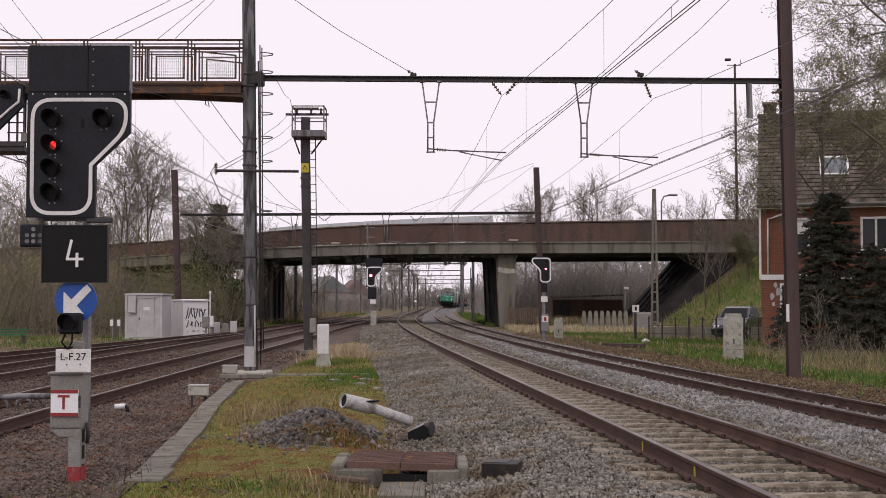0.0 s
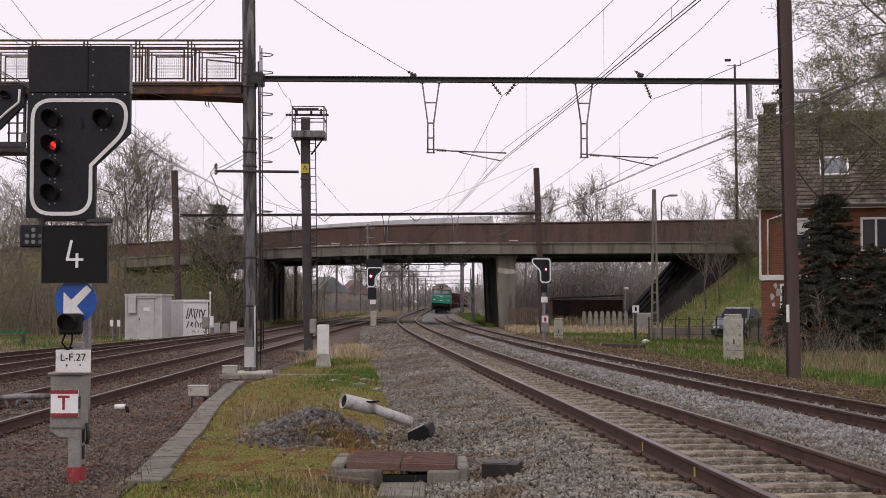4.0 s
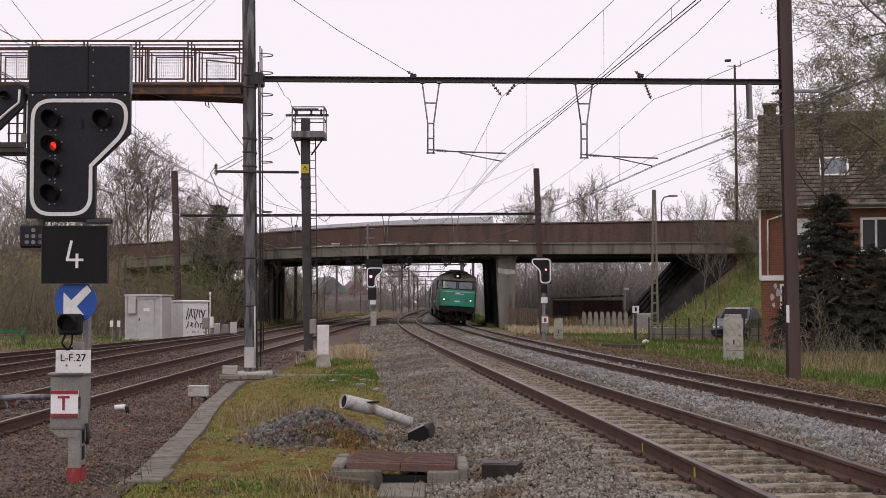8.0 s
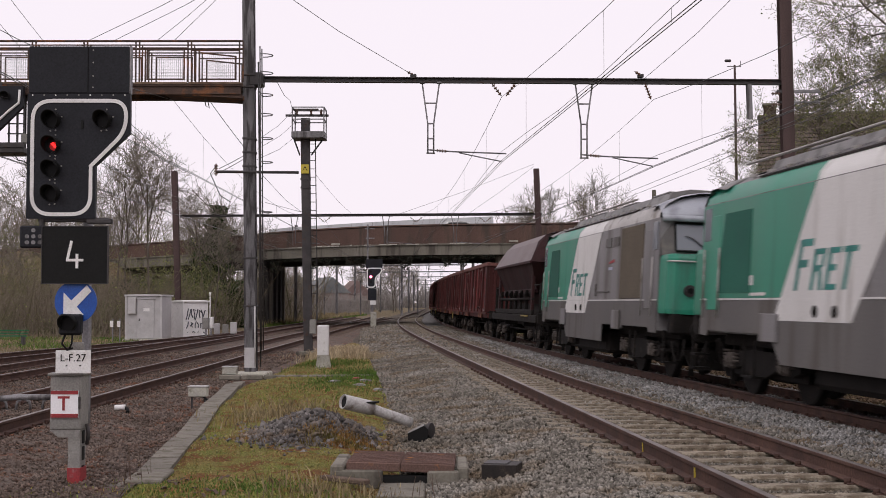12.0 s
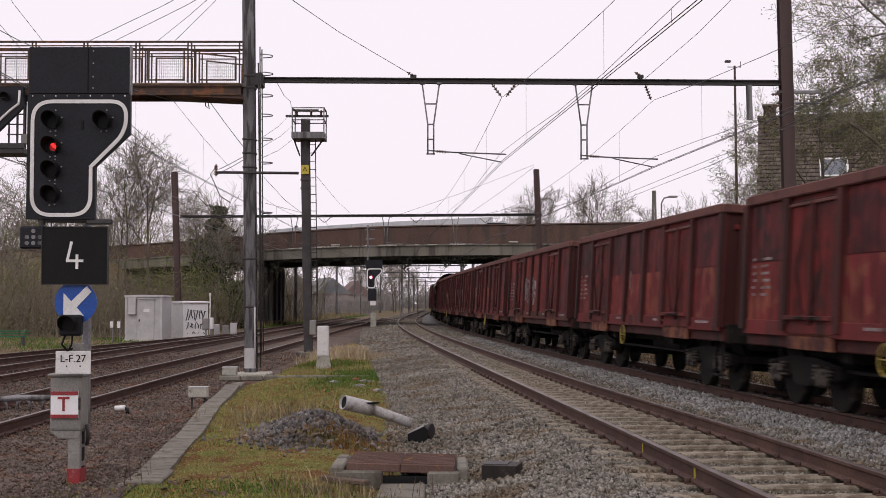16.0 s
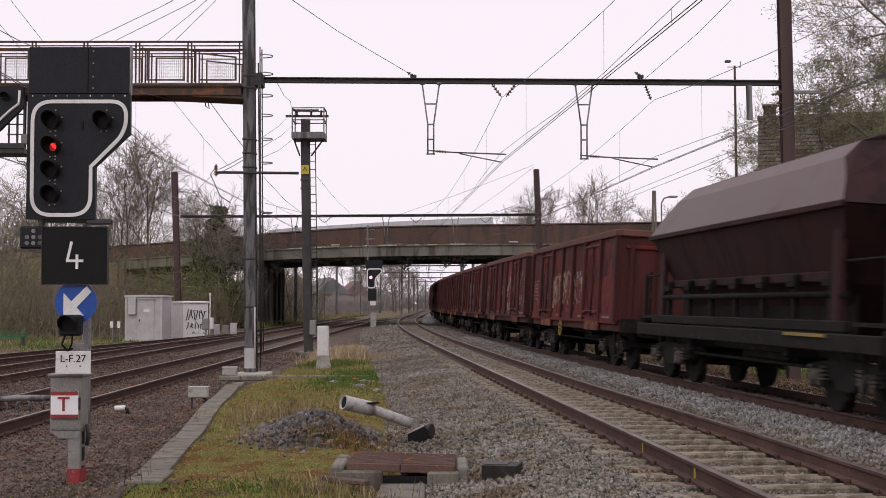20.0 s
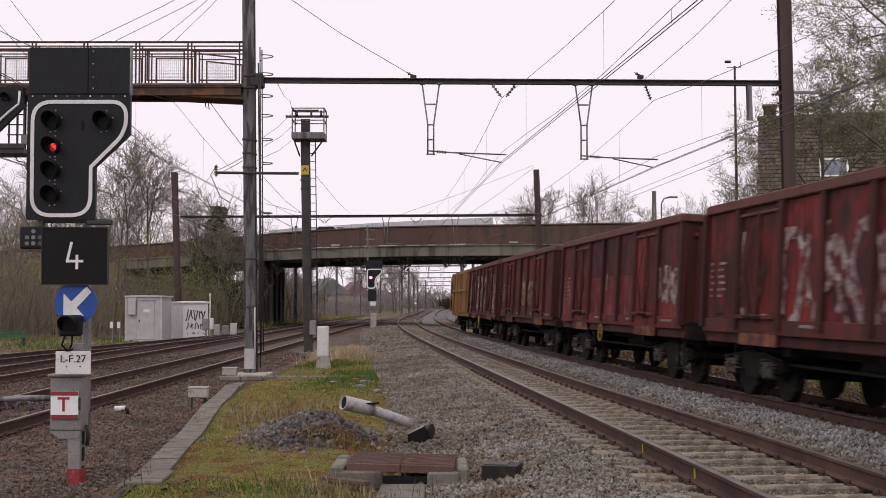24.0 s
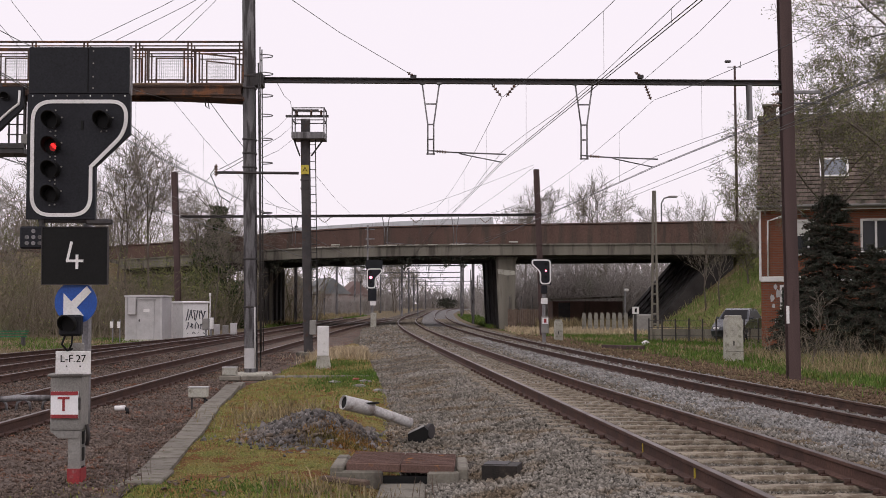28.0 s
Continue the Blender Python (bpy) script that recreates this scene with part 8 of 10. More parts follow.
def house():
    th = thing("house", Matrix.Translation((14.2, 58, 0)) @ Matrix.Rotation(radians(-15), 4, "Z") @ Matrix.Translation((-14.2, -58, 0)), "red brick two-storey house with a brown tiled roof", "house")
    x0, x1, y0, y1, zb, ze, zr = 14.2, 26.0, 58.0, 67.0, -0.4, 6.05, 10.68
    ym = (y0 + y1) / 2
    # the front wall, built round its openings
    holes = [(18.45, 19.75, 4.0, 5.5), (22, 23.2, 4.0, 5.4), (15.6, 16.9, 4.0, 5.5), (15.0, 15.5, 1.1, 2.6), (19.2, 20.4, 0.9, 2.5)]
    g = Geo()
    zs = sorted({zb, ze, *[h[2] for h in holes], *[h[3] for h in holes]})
    for a, b in zip(zs[:-1], zs[1:]):
        cuts = sorted((h[0], h[1]) for h in holes if h[2] <= a and h[3] >= b)
        x = x0
        for u, v in cuts + [(x1, x1)]:
            if u > x:
                g.box(((x + u) / 2, y0 + 0.15, (a + b) / 2), (u - x, 0.3, b - a))
            x = max(x, v)
    wall = part("front_wall", g, BRICK, th, "orange-red brick facade")
    part("gable_wall", Geo().prism([(y0 + 0.3, zb), (y1, zb), (y1, ze), (ym, zr - 0.1), (y0 + 0.3, ze)], x0, x0 + 0.3, "x"), BRICK, th)
    part("gable_wall", Geo().prism([(y0 + 0.3, zb), (y1, zb), (y1, ze), (ym, zr - 0.1), (y0 + 0.3, ze)], x1 - 0.3, x1, "x"), BRICK, th)
    part("back_wall", Geo().box(((x0 + x1) / 2, y1 - 0.15, (zb + ze) / 2), (x1 - x0 - 0.6, 0.3, ze - zb)), BRICK, th)
    part("string_course", Geo().box(((x0 + x1) / 2, y0 - 0.03, 2.86), (x1 - x0 + 0.06, 0.1, 0.24), 0.02), WHITE, wall, "white string course")
    for h in holes:
        window(wall, *h, y0 + 0.05)
    part("corner_strip", Geo().box((x0 - 0.03, y0 - 0.01, 4.4), (0.1, 0.12, 3.2), 0.01), WHITE, wall)
    part("eave_board", Geo().box(((x0 + x1) / 2, y0 - 0.32, ze - 0.06), (x1 - x0 + 0.5, 0.08, 0.2), 0.02), WHITE, th)
    gutter = part("gutter", Geo().tube([(x0 - 0.2, y0 - 0.42, ze + 0.02), (x1 + 0.2, y0 - 0.42, ze + 0.02)], 0.07, 8), GREYBOX, th)
    part("downpipe", Geo().tube([(x0 + 1.0, y0 - 0.35, ze - 0.4), (x0 + 0.32, y0 - 0.06, ze - 0.6), (x0 + 0.3, y0 - 0.06, 3.0)], 0.05, 8), WHITE, gutter)
    rf = random.Random(17)
    for k in range(6):
        # scabs of old render left on the brick
        fx, fz, fr = x0 + 0.35 + rf.uniform(0, 0.75), rf.uniform(0.6, 2.6), rf.uniform(0.05, 0.14)
        part("render_scab", Geo().prism([(fx + fr * rf.uniform(0.6, 1.2) * math.cos(q), fz + 1.7 * fr * rf.uniform(0.6, 1.2) * math.sin(q)) for q in np.linspace(0, 5.6, 9)], y0 - 0.012 - 0.001 * k, y0 - 0.002, "y"), PALEBOX, wall, "flaking pale render")
    # roof: boards, then tiles
    sl = math.atan2(zr - ze, ym - y0 + 0.4)
    L = math.hypot(zr - ze, ym - y0 + 0.4)
    roof = part("roof", Geo().prism([(y0 - 0.4, ze), (ym, zr), (y1 + 0.4, ze), (y1 + 0.4, ze - 0.12), (ym, zr - 0.14), (y0 - 0.4, ze - 0.12)], x0 - 0.15, x1 + 0.15, "x"), TILE, th, "weathered brown tiled roof")
    ridge = part("ridge", Geo().tube([(x0 - 0.2, ym, zr + 0.02), (x1 + 0.2, ym, zr + 0.02)], 0.12, 8), TILE, roof)
    tw, tl = 0.23, 0.29
    tm = Geo().box((0, 0, 0.03), (tw - 0.004, tl + 0.06, 0.05), 0.016, Matrix.Rotation(radians(-8), 4, "X")).mesh("tile")
    tm.materials.append(TILE)
    far = Geo()
    rows, cols = int(L / tl), int((x1 - x0 + 0.3) / tw)
    count = 0
    for j in range(rows):
        for i in range(cols):
            x = x0 - 0.15 + tw * (i + 0.5 + 0.5 * (j % 2))
            s = 0.18 + j * tl
            m = Matrix.Translation((x, y0 - 0.4 + s * math.cos(sl), ze + s * math.sin(sl) + 0.015)) @ Matrix.Rotation(sl, 4, "X")
            if i < 15 and count < 300:
                part("tile", tm, None, roof, at=m)
                count += 1
            else:
                far.box((0, 0, 0.03), (tw - 0.004, tl + 0.06, 0.05), 0, m @ Matrix.Rotation(radians(-8), 4, "X"))
    tagged(part("tiles", far, TILE_REST, roof, flip=False), kind="stuff")
    chim = part("chimney", Geo().box((x0 + 0.4, ym - 0.8, 9.85), (0.58, 0.8, 2.5), 0.03), OLD_BRICK, roof, "mossy brown brick chimney")
    part("chimney_cap", Geo().box((x0 + 0.4, ym - 0.8, 11.15), (0.7, 0.92, 0.12), 0.03), CONCRETE, chim)
    wm = Matrix.Translation((17.42, 59.45, ze + (59.45 - y0 + 0.4) * math.tan(sl) + 0.08)) @ Matrix.Rotation(sl, 4, "X")
    sky_w = part("roof_window", Geo().box((0, 0, 0.0), (1.2, 1.35, 0.08), 0.01, wm), STEEL, roof, "white-framed roof window")
    for u, v, a, b in ((0, 0.62, 1.24, 0.12), (0, -0.62, 1.24, 0.1), (-0.58, 0, 0.1, 1.14), (0.58, 0, 0.1, 1.14)):
        part("frame", Geo().box((u, v, 0.06), (a, b, 0.08), 0.01, wm), WHITE, sky_w)
    part("pane", Geo().box((0, 0, 0.055), (1.05, 1.12, 0.02), 0, wm), CAB_GLASS, sky_w)
    part("blind", Geo().box((16.25, y0 + 0.09, 5.1), (1.1, 0.02, 0.65)), WHITE, wall, "white blind behind the glass")
    return th


house()

# ---- huts and cabinets by the sidings ----
def hut(x, y, w, d, h, turn, label, mat, door=True, marks=False):
    th = thing("equipment_hut", Matrix.Translation((x, y, float(ground_z(x, y)))) @ Matrix.Rotation(turn, 4, "Z"), label, "hut", "equipment huts")
    part("plinth", Geo().box((0, 0, 0.0), (w + 0.3, d + 0.3, 0.22), 0.02), CONCRETE_LT, th)
    part("shell", Geo().box((0, 0, h / 2 + 0.1), (w, d, h), 0.03), mat, th, "pale painted panels")
    part("roof", Geo().prism([(-w / 2 - 0.08, h + 0.1), (w / 2 + 0.08, h + 0.1), (w / 2 + 0.08, h + 0.18), (0, h + 0.21), (-w / 2 - 0.08, h + 0.18)], -d / 2 - 0.08, d / 2 + 0.08), mat, th)
    for s in (-1, 1):
        part("corner_strip", Geo().box((s * w / 2, -d / 2 - 0.015, h / 2 + 0.1), (0.1, 0.04, h)), mat, th)
    if door:
        dr = part("door", Geo().box((0.1, -d / 2 - 0.02, 1.1), (0.85, 0.05, 1.95), 0.01), mat, th, "grey metal door")
        part("notice", Geo().box((0.15, -d / 2 - 0.05, 1.55), (0.3, 0.01, 0.16)), WHITE, dr)
        part("handle", Geo().box((-0.2, -d / 2 - 0.06, 1.05), (0.05, 0.05, 0.12)), STEEL_DK, dr)
        part("canopy", Geo().box((0.1, -d / 2 - 0.06, 2.12), (1.0, 0.1, 0.05)), mat, th)
        part("vent_box", Geo().box((-w / 2 + 0.32, -d / 2 - 0.1, h - 0.35), (0.4, 0.2, 0.85), 0.02), mat, th)
    if marks:
        # two rows of worn strokes on the side wall
        rnd = random.Random(8)
        for row, (z0, z1, n) in enumerate(((1.0, 1.62, 8), (0.55, 0.95, 7), (0.3, 0.45, 4))):
            for k in range(n):
                yy = -d / 2 + 0.16 + (d - 0.32) * (k + rnd.uniform(0.2, 0.8)) / n
                tilt = rnd.uniform(-0.07, 0.07)
                pts = [(w / 2 + 0.01, yy - tilt, z0 + rnd.uniform(0, 0.15)), (w / 2 + 0.01, yy + rnd.uniform(-0.06, 0.06), (z0 + z1) / 2), (w / 2 + 0.01, yy + tilt, z1 - rnd.uniform(0, 0.15))]
                if k % 2:
                    pts.append((w / 2 + 0.01, yy + 0.13, z1 - rnd.uniform(0.1, 0.25)))
                part("spray_stroke", Geo().tube(pts, 0.03 if row < 2 else 0.018, 4), SLATE, th, "dark sprayed stroke")
        part("side_strip", Geo().box((w / 2 + 0.012, d / 2 - 0.04, h / 2 + 0.1), (0.03, 0.07, h)), mat, th)
    return th


hut(-14.9, 66.0, 1.74, 2.5, 2.12, 0.0, "pale grey metal equipment hut with a door", PALEBOX)
hut(-13.22, 68.0, 1.25, 1.4, 1.82, -0.9, "white equipment container sprayed with dark scrawls", WHITE, False, True)
for x, y, w, h, foot, mat in ((-11.84, 65, 0.33, 0.57, 0.7, GREYBOX), (-11.75, 66, 0.2, 0.58, 0.72, WHITE), (-12.16, 70, 0.3, 0.78, 0.12, PALEBOX), (-11.8, 70.6, 0.3, 0.74, 0.1, GREYBOX), (-10.94, 68, 0.33, 0.6, 0.4, PALEBOX)):
    cab = thing("trackside_cabinet", at_ground(x, y, 0, 0), "small trackside cabinet beside the huts", "cabinet", "trackside cabinets")
    part("body", Geo().box((0, 0, h / 2 + foot), (w, 0.25, h), 0.02), mat, cab)
    part("door_panel", Geo().box((0, -0.132, h / 2 + foot), (w - 0.08, 0.02, h - 0.1)), mat, cab)
    part("leg", Geo().box((0, 0, foot / 2), (0.09, 0.09, foot + 0.1)), STEEL, cab)
wp = thing("white_post", at_ground(-12.0, 67, 0, 0.02), "thin white post with a rounded cap beside the container", "post")
part("pole", Geo().tube([(0, 0, 0), (0, 0, 2.45)], 0.025, 8), WHITE, wp)
part("cap", Geo().tube([(0, 0, 2.4), (0, 0, 2.58)], 0.06, 8), WHITE, wp)
for x in (-15.73, -15.39):
    mk = thing("marker_post", at_ground(x, 62, 0, 0.05), "thin grey post with a small white plate", "marker post", "marker posts")
    part("post", Geo().box((0, 0, 0.6), (0.05, 0.05, 1.2)), STEEL, mk)
    part("plate", Geo().box((-0.05, -0.04, 0.95), (0.16, 0.02, 0.3), 0.02), WHITE, mk)


# ---- right-hand side: fences, boxes, posts ----
def lattice_pole(x, y, h):
    th = thing("concrete_pole", at_ground(x, y, 0, 0.1), "tall openwork concrete pole beside the bridge", "pole")
    for s in (-1, 1):
        part("leg", Geo().prism([(s * 0.19 - 0.06, 0), (s * 0.19 + 0.06, 0), (s * 0.06 + 0.05, h), (s * 0.06 - 0.05, h)], -0.09, 0.09), CONCRETE, th)
    for k in range(int(h / 0.6)):
        part("rung", Geo().box((0, 0, 0.3 + 0.6 * k), (0.27 - 0.0185 * k, 0.12, 0.1)), CONCRETE, th)
    return th


lattice_pole(12.7, 78, 8.9)
lamp = thing("street_lamp", None, "grey street lamp with a curved arm on the bridge", "street lamp")
part("pole", Geo().tube([(17.1, 101.5, 6.4), (17.1, 101.5, 9.6), (17.3, 101.5, 10.0), (17.7, 101.5, 10.1)], 0.06, 8), STEEL, lamp)
part("lantern", Geo().box((18.0, 101.5, 10.12), (0.75, 0.3, 0.16), 0.06), GREYBOX, lamp)
mast = thing("camera_mast", None, "tall slender red-brown mast with instruments on top", "mast")
part("pole", Geo().tube([(23.6, 104, 6.4), (23.5, 104, 20.9)], 0.13, 8, 0.09), STEEL_BR, mast)
part("cross_arm", Geo().box((23.45, 104, 20.8), (1.1, 0.06, 0.06)), STEEL, mast)
part("camera_housing", Geo().box((22.95, 104, 21.25), (0.5, 0.25, 0.2), 0.05), STEEL_DK, mast)
part("aerial", Geo().box((23.98, 104, 21.0), (0.05, 0.05, 0.5)), STEEL, mast)


def conc_box(x, y, w, h, label):
    th = thing("concrete_cabinet", at_ground(x, y, 0.12, 0.05), label, "concrete cabinet", "concrete cabinets")
    part("body", Geo().prism([(-w / 2 - 0.01, 0), (w / 2 + 0.01, 0), (w / 2, h * 0.93), (w / 2 - 0.06, h), (-w / 2 + 0.06, h), (-w / 2, h * 0.93)], -w * 0.35, w * 0.35), CONCRETE_LT, th)
    part("front_panel", Geo().box((0, -w * 0.35 - 0.012, h * 0.55), (w * 0.8, 0.02, h * 0.75), 0.008), CONCRETE_LT, th)
    part("slot", Geo().box((-w * 0.1, -w * 0.35 - 0.026, h * 0.45), (0.04, 0.012, 0.16)), HOOD, th)
    part("lid", Geo().box((0, 0, h + 0.03), (w * 0.9, w * 0.6, 0.06), 0.02), CONCRETE_LT, th)
    part("seam", Geo().box((0, -w * 0.35 - 0.02, h * 0.27), (w, 0.015, 0.02)), CONCRETE, th)
    return th


conc_box(9.92, 44.5, 0.56, 1.6, "weathered pale concrete trackside cabinet in the grass")
conc_box(5.85, 66, 0.4, 1.1, "small concrete trackside cabinet beside the signal")
for k in range(8):
    x = 9.75 + 0.415 * k
    y = 90
    ps = thing("fence_post", at_ground(x, y, 0, 0.1), "upright pale concrete fence post", "fence post", "row of concrete posts")
    part("post", Geo().prism([(-0.13, 0), (0.13, 0), (0.13, 1.35), (0.06, 1.48), (-0.06, 1.48), (-0.13, 1.35)], -0.06, 0.06), POST_CONCRETE, ps)
fence = thing("wire_fence", None, "low fence of dark thin posts and wires", "fence")
for k in range(15):
    x, y = 10.6 + 0.62 * k, 67 - 0.35 * k
    part("post", Geo().box((x, y, float(ground_z(x, y)) + 0.6), (0.07, 0.07, 1.3)), STEEL_DK, fence)
for z in (0.35, 0.75, 1.1):
    part("wire", Geo().tube([(10.6, 67, z - 0.2), (10.6 + 0.62 * 14, 67 - 0.35 * 14, z - 0.2)], 0.012, 4), WIRE, fence)
low = thing("low_wall", None, "low dark concrete wall beside the lane", "wall")
for k in range(6):
    x = 11.8 + 1.5 * k
    part("panel", Geo().box((x, 70, float(ground_z(x, 70)) + 0.3), (1.48, 0.1, 0.7), 0.01), CONCRETE, low)
wf = thing("plank_fence", None, "dark weathered plank fence under the bridge", "fence")
for k in range(16):
    x = 4.9 + 0.16 * k
    part("plank", Geo().box((x, 97, 0.6 + 0.04 * math.sin(k * 2.3)), (0.14, 0.03, 1.5)), WOOD_SLEEPER, wf)
for k in range(4):
    part("post", Geo().box((5.0 + 0.85 * k, 97.2, 1.0), (0.06, 0.06, 2.6)), STEEL_DK, wf)
shed = thing("long_shed", None, "long low dark shed with a pale flat roof", "shed")
part("shell", Geo().box((12.4, 114, 0.8), (6.0, 5, 2.3)), PARAPET, shed)
part("roof", Geo().prism([(9.2, 2.02), (15.6, 2.28), (15.6, 2.42), (9.2, 2.16)], 111.2, 117), CONCRETE, shed)
part("door", Geo().box((10.4, 111.47, 0.9), (1.0, 0.06, 1.9)), STEEL_DK, shed)
slab = thing("slope_paving", None, "concrete slope paving, its shade under the bridge span painted dark", "slope paving", "", "structure")
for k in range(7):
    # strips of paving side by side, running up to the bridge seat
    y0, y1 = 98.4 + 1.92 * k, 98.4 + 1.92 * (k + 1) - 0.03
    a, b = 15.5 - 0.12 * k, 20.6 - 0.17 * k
    # shade under the span is painted on as dark concrete
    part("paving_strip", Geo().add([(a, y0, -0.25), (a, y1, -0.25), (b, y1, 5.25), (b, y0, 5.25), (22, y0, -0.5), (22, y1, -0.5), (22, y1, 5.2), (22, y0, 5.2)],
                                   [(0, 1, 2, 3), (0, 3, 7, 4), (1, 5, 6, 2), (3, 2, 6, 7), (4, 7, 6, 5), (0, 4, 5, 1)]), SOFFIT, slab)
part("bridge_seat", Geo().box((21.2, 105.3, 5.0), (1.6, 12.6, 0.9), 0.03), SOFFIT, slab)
tarp = thing("covered_stack", at_ground(13.2, 86, 0, 0.0), "stack under a pale grey sheet", "stack")
part("sheet", Geo().box((0, 0, 0.65), (1.2, 1.0, 1.3), 0.08), GREYBOX, tarp)
part("pallet", Geo().box((0, 0, 0.06), (1.3, 1.1, 0.12)), WOOD_SLEEPER, tarp)
sg = thing("track_sign", at_ground(9.6, 65, 0, 0.05), "dark post with a small white board", "sign")
part("post", Geo().box((0, 0, 0.75), (0.13, 0.1, 1.6)), STEEL_DK, sg)
part("board", Geo().box((0.02, -0.07, 1.72), (0.34, 0.03, 0.36)), WHITE, sg)
part("mark", Geo().box((0.02, -0.09, 1.72), (0.1, 0.008, 0.2)), HOOD, sg)
sl = thing("yard_lamp", at_ground(14.0, 100, 0, 0.0), "short grey lamp post with a pale head", "lamp post")
part("pole", Geo().tube([(0, 0, 0), (0, 0, 3.0)], 0.06, 8), STEEL, sl)
part("head", Geo().box((0.1, 0, 3.05), (0.35, 0.2, 0.2), 0.05), WHITE, sl)
suv = car("parked_car", CAR_DARK, "dark grey parked car behind the fence", 1.75)
suv.matrix_basis = at_ground(16.1, 71, radians(242), 0.0)
dec = thing("bridge_barrier", None, "pale translucent roadside barrier panels on the bridge", "barrier")
GLAZE = surface("milky_barrier_sheet", (0.5, 0.51, 0.52), (0.56, 0.57, 0.58), 0.45, 0, 0.5, 30, 0, (0.45, 0.46, 0.47), 0.62, 0.05)


def barrier_top(x):
    return float(np.interp(x, (-15.2, -13.8, -6.5, -1.2, 4.5), (8.05, 8.23, 8.71, 8.99, 9.23)))


for k in range(11):
    x0, x1 = -15.0 + 1.78 * k, -15.0 + 1.78 * (k + 1) - 0.02
    part("panel", Geo().prism([(x0, 6.7), (x1, 6.7), (x1 - (0.25 if k == 10 else 0), barrier_top(x1)), (x0, barrier_top(x0))], 112.0, 112.06), GLAZE, dec)
    part("mullion", Geo().prism([(x0 - 0.015, 6.7), (x0 + 0.015, 6.7), (x0 + 0.015, barrier_top(x0)), (x0 - 0.015, barrier_top(x0))], 111.96, 111.99), GREYBOX, dec)
gb = thing("green_bench", at_ground(-19.3, 58, 0, 0.0), "low green slatted bench", "bench")
for k in range(3):
    part("slat", Geo().box((0, -0.15 + 0.15 * k, 0.42 + 0.12 * k), (1.6, 0.1, 0.05)), surface("green_paint", (0.02, 0.1, 0.05), (0.03, 0.13, 0.06)), gb)
for s in (-1, 1):
    part("leg", Geo().box((s * 0.6, 0, 0.2), (0.08, 0.4, 0.45)), STEEL_DK, gb)
FAR_WALL = surface("dull_brick", (0.26, 0.2, 0.18), (0.34, 0.28, 0.26), 0.9, 0, 0.6, 20, 0.1, (0.35, 0.33, 0.31), 0.6)
FAR_ROOF = [surface("red_far_roof", (0.13, 0.095, 0.09), (0.18, 0.13, 0.12), 0.9, 0, 0.6, 20, 0.1), surface("slate_far_roof", (0.14, 0.15, 0.155), (0.2, 0.21, 0.21), 0.9, 0, 0.6, 20, 0.1)]
# houses beyond the bridge
for x, y, w, h, tn in ((-19.5, 215, 6, 3.4, 0.5), (-25.5, 225, 6, 4.2, 0.2), (-31, 232, 7, 4.6, 0.4), (-16.5, 240, 5, 3.4, 0.3), (-22, 250, 7, 4.4, 0.1)):
    hs = thing("distant_house", at_ground(x, y, tn, 0.1), "distant brick house with a pitched roof", "house", "distant houses")
    part("wall", Geo().box((0, 0, h / 2), (w, 6, h)), FAR_WALL, hs)
    part("roof", Geo().prism([(-w / 2 - 0.3, h), (w / 2 + 0.3, h), (0, h + 2.6)], -3.2, 3.2), FAR_ROOF[int(-x) % 2], hs)
    for dx in (-1.5, 1.3):
        wdw = part("window", Geo().box((dx, -3.03, h * 0.5), (1.0, 0.06, 1.2)), GREYBOX, hs)
        part("pane", Geo().box((dx, -3.07, h * 0.5), (0.8, 0.03, 1.0)), CURTAIN, wdw)
for x, y, h in ((-12.9, 133, 6.0), (-11.4, 180, 5.0), (-3.4, 175, 5.4), (3.9, 176, 5.2), (-14.6, 160, 5.4)):
    pl = thing("line_pole", at_ground(x, y, 0, 0.1), "dark slender pole beside the tracks", "pole", "line poles")
    part("shaft", h_column(Geo(), (0, 0, 0), (0, 0, h), 0.17, 0.17), MAST_STEEL, pl)
    part("cap", Geo().box((0, 0, h), (0.26, 0.26, 0.04)), STEEL_DK, pl)

# creeper and dirt hanging from the bridge's edge
rc = np.random.default_rng(91)
n = 5200
x = rc.uniform(-14, 4, n)
clump = np.clip(np.sin(x * 1.7) + np.sin(x * 4.1 + 1) * 0.7 + 0.2, 0, 2)
z = deck_top(x) + 1.44 - 0.85 - rc.uniform(0, 1, n) ** 1.6 * (0.25 + 0.55 * clump)
y = deck_line(x) + rc.uniform(0.1, 0.9, n)
tagged(leaves("hanging_creeper", rc, np.stack([x, y, z], 1), 0.1, NEEDLE), "dark creeper hanging from the bridge's edge beam", "creeper", kind="stuff")
# ---- ground cover patches ----
TROUGH = [(-2.82, 10.5), (-2.97, 13.4), (-3.36, 17.4), (-3.9, 22.0), (-4.3, 25.9), (-4.75, 30.0)]


def trough_x(y):
    return np.interp(y, [p[1] for p in TROUGH], [p[0] for p in TROUGH])


def patch(name, left, right, ys, n, material, dz, label, category):
    """A thin skin over the ground between two lines."""
    rows = []
    for y in ys:
        xs = np.linspace(float(left(y)), float(right(y)), n)
        zs = ground_z(xs, np.full(n, y)) + dz
        rows.append([(xs[i], y, zs[i]) for i in range(n)])
    ob = part(name, Geo().grid(rows, True), material, None, flip=False)
    return tagged(ob, label, category, kind="structure")


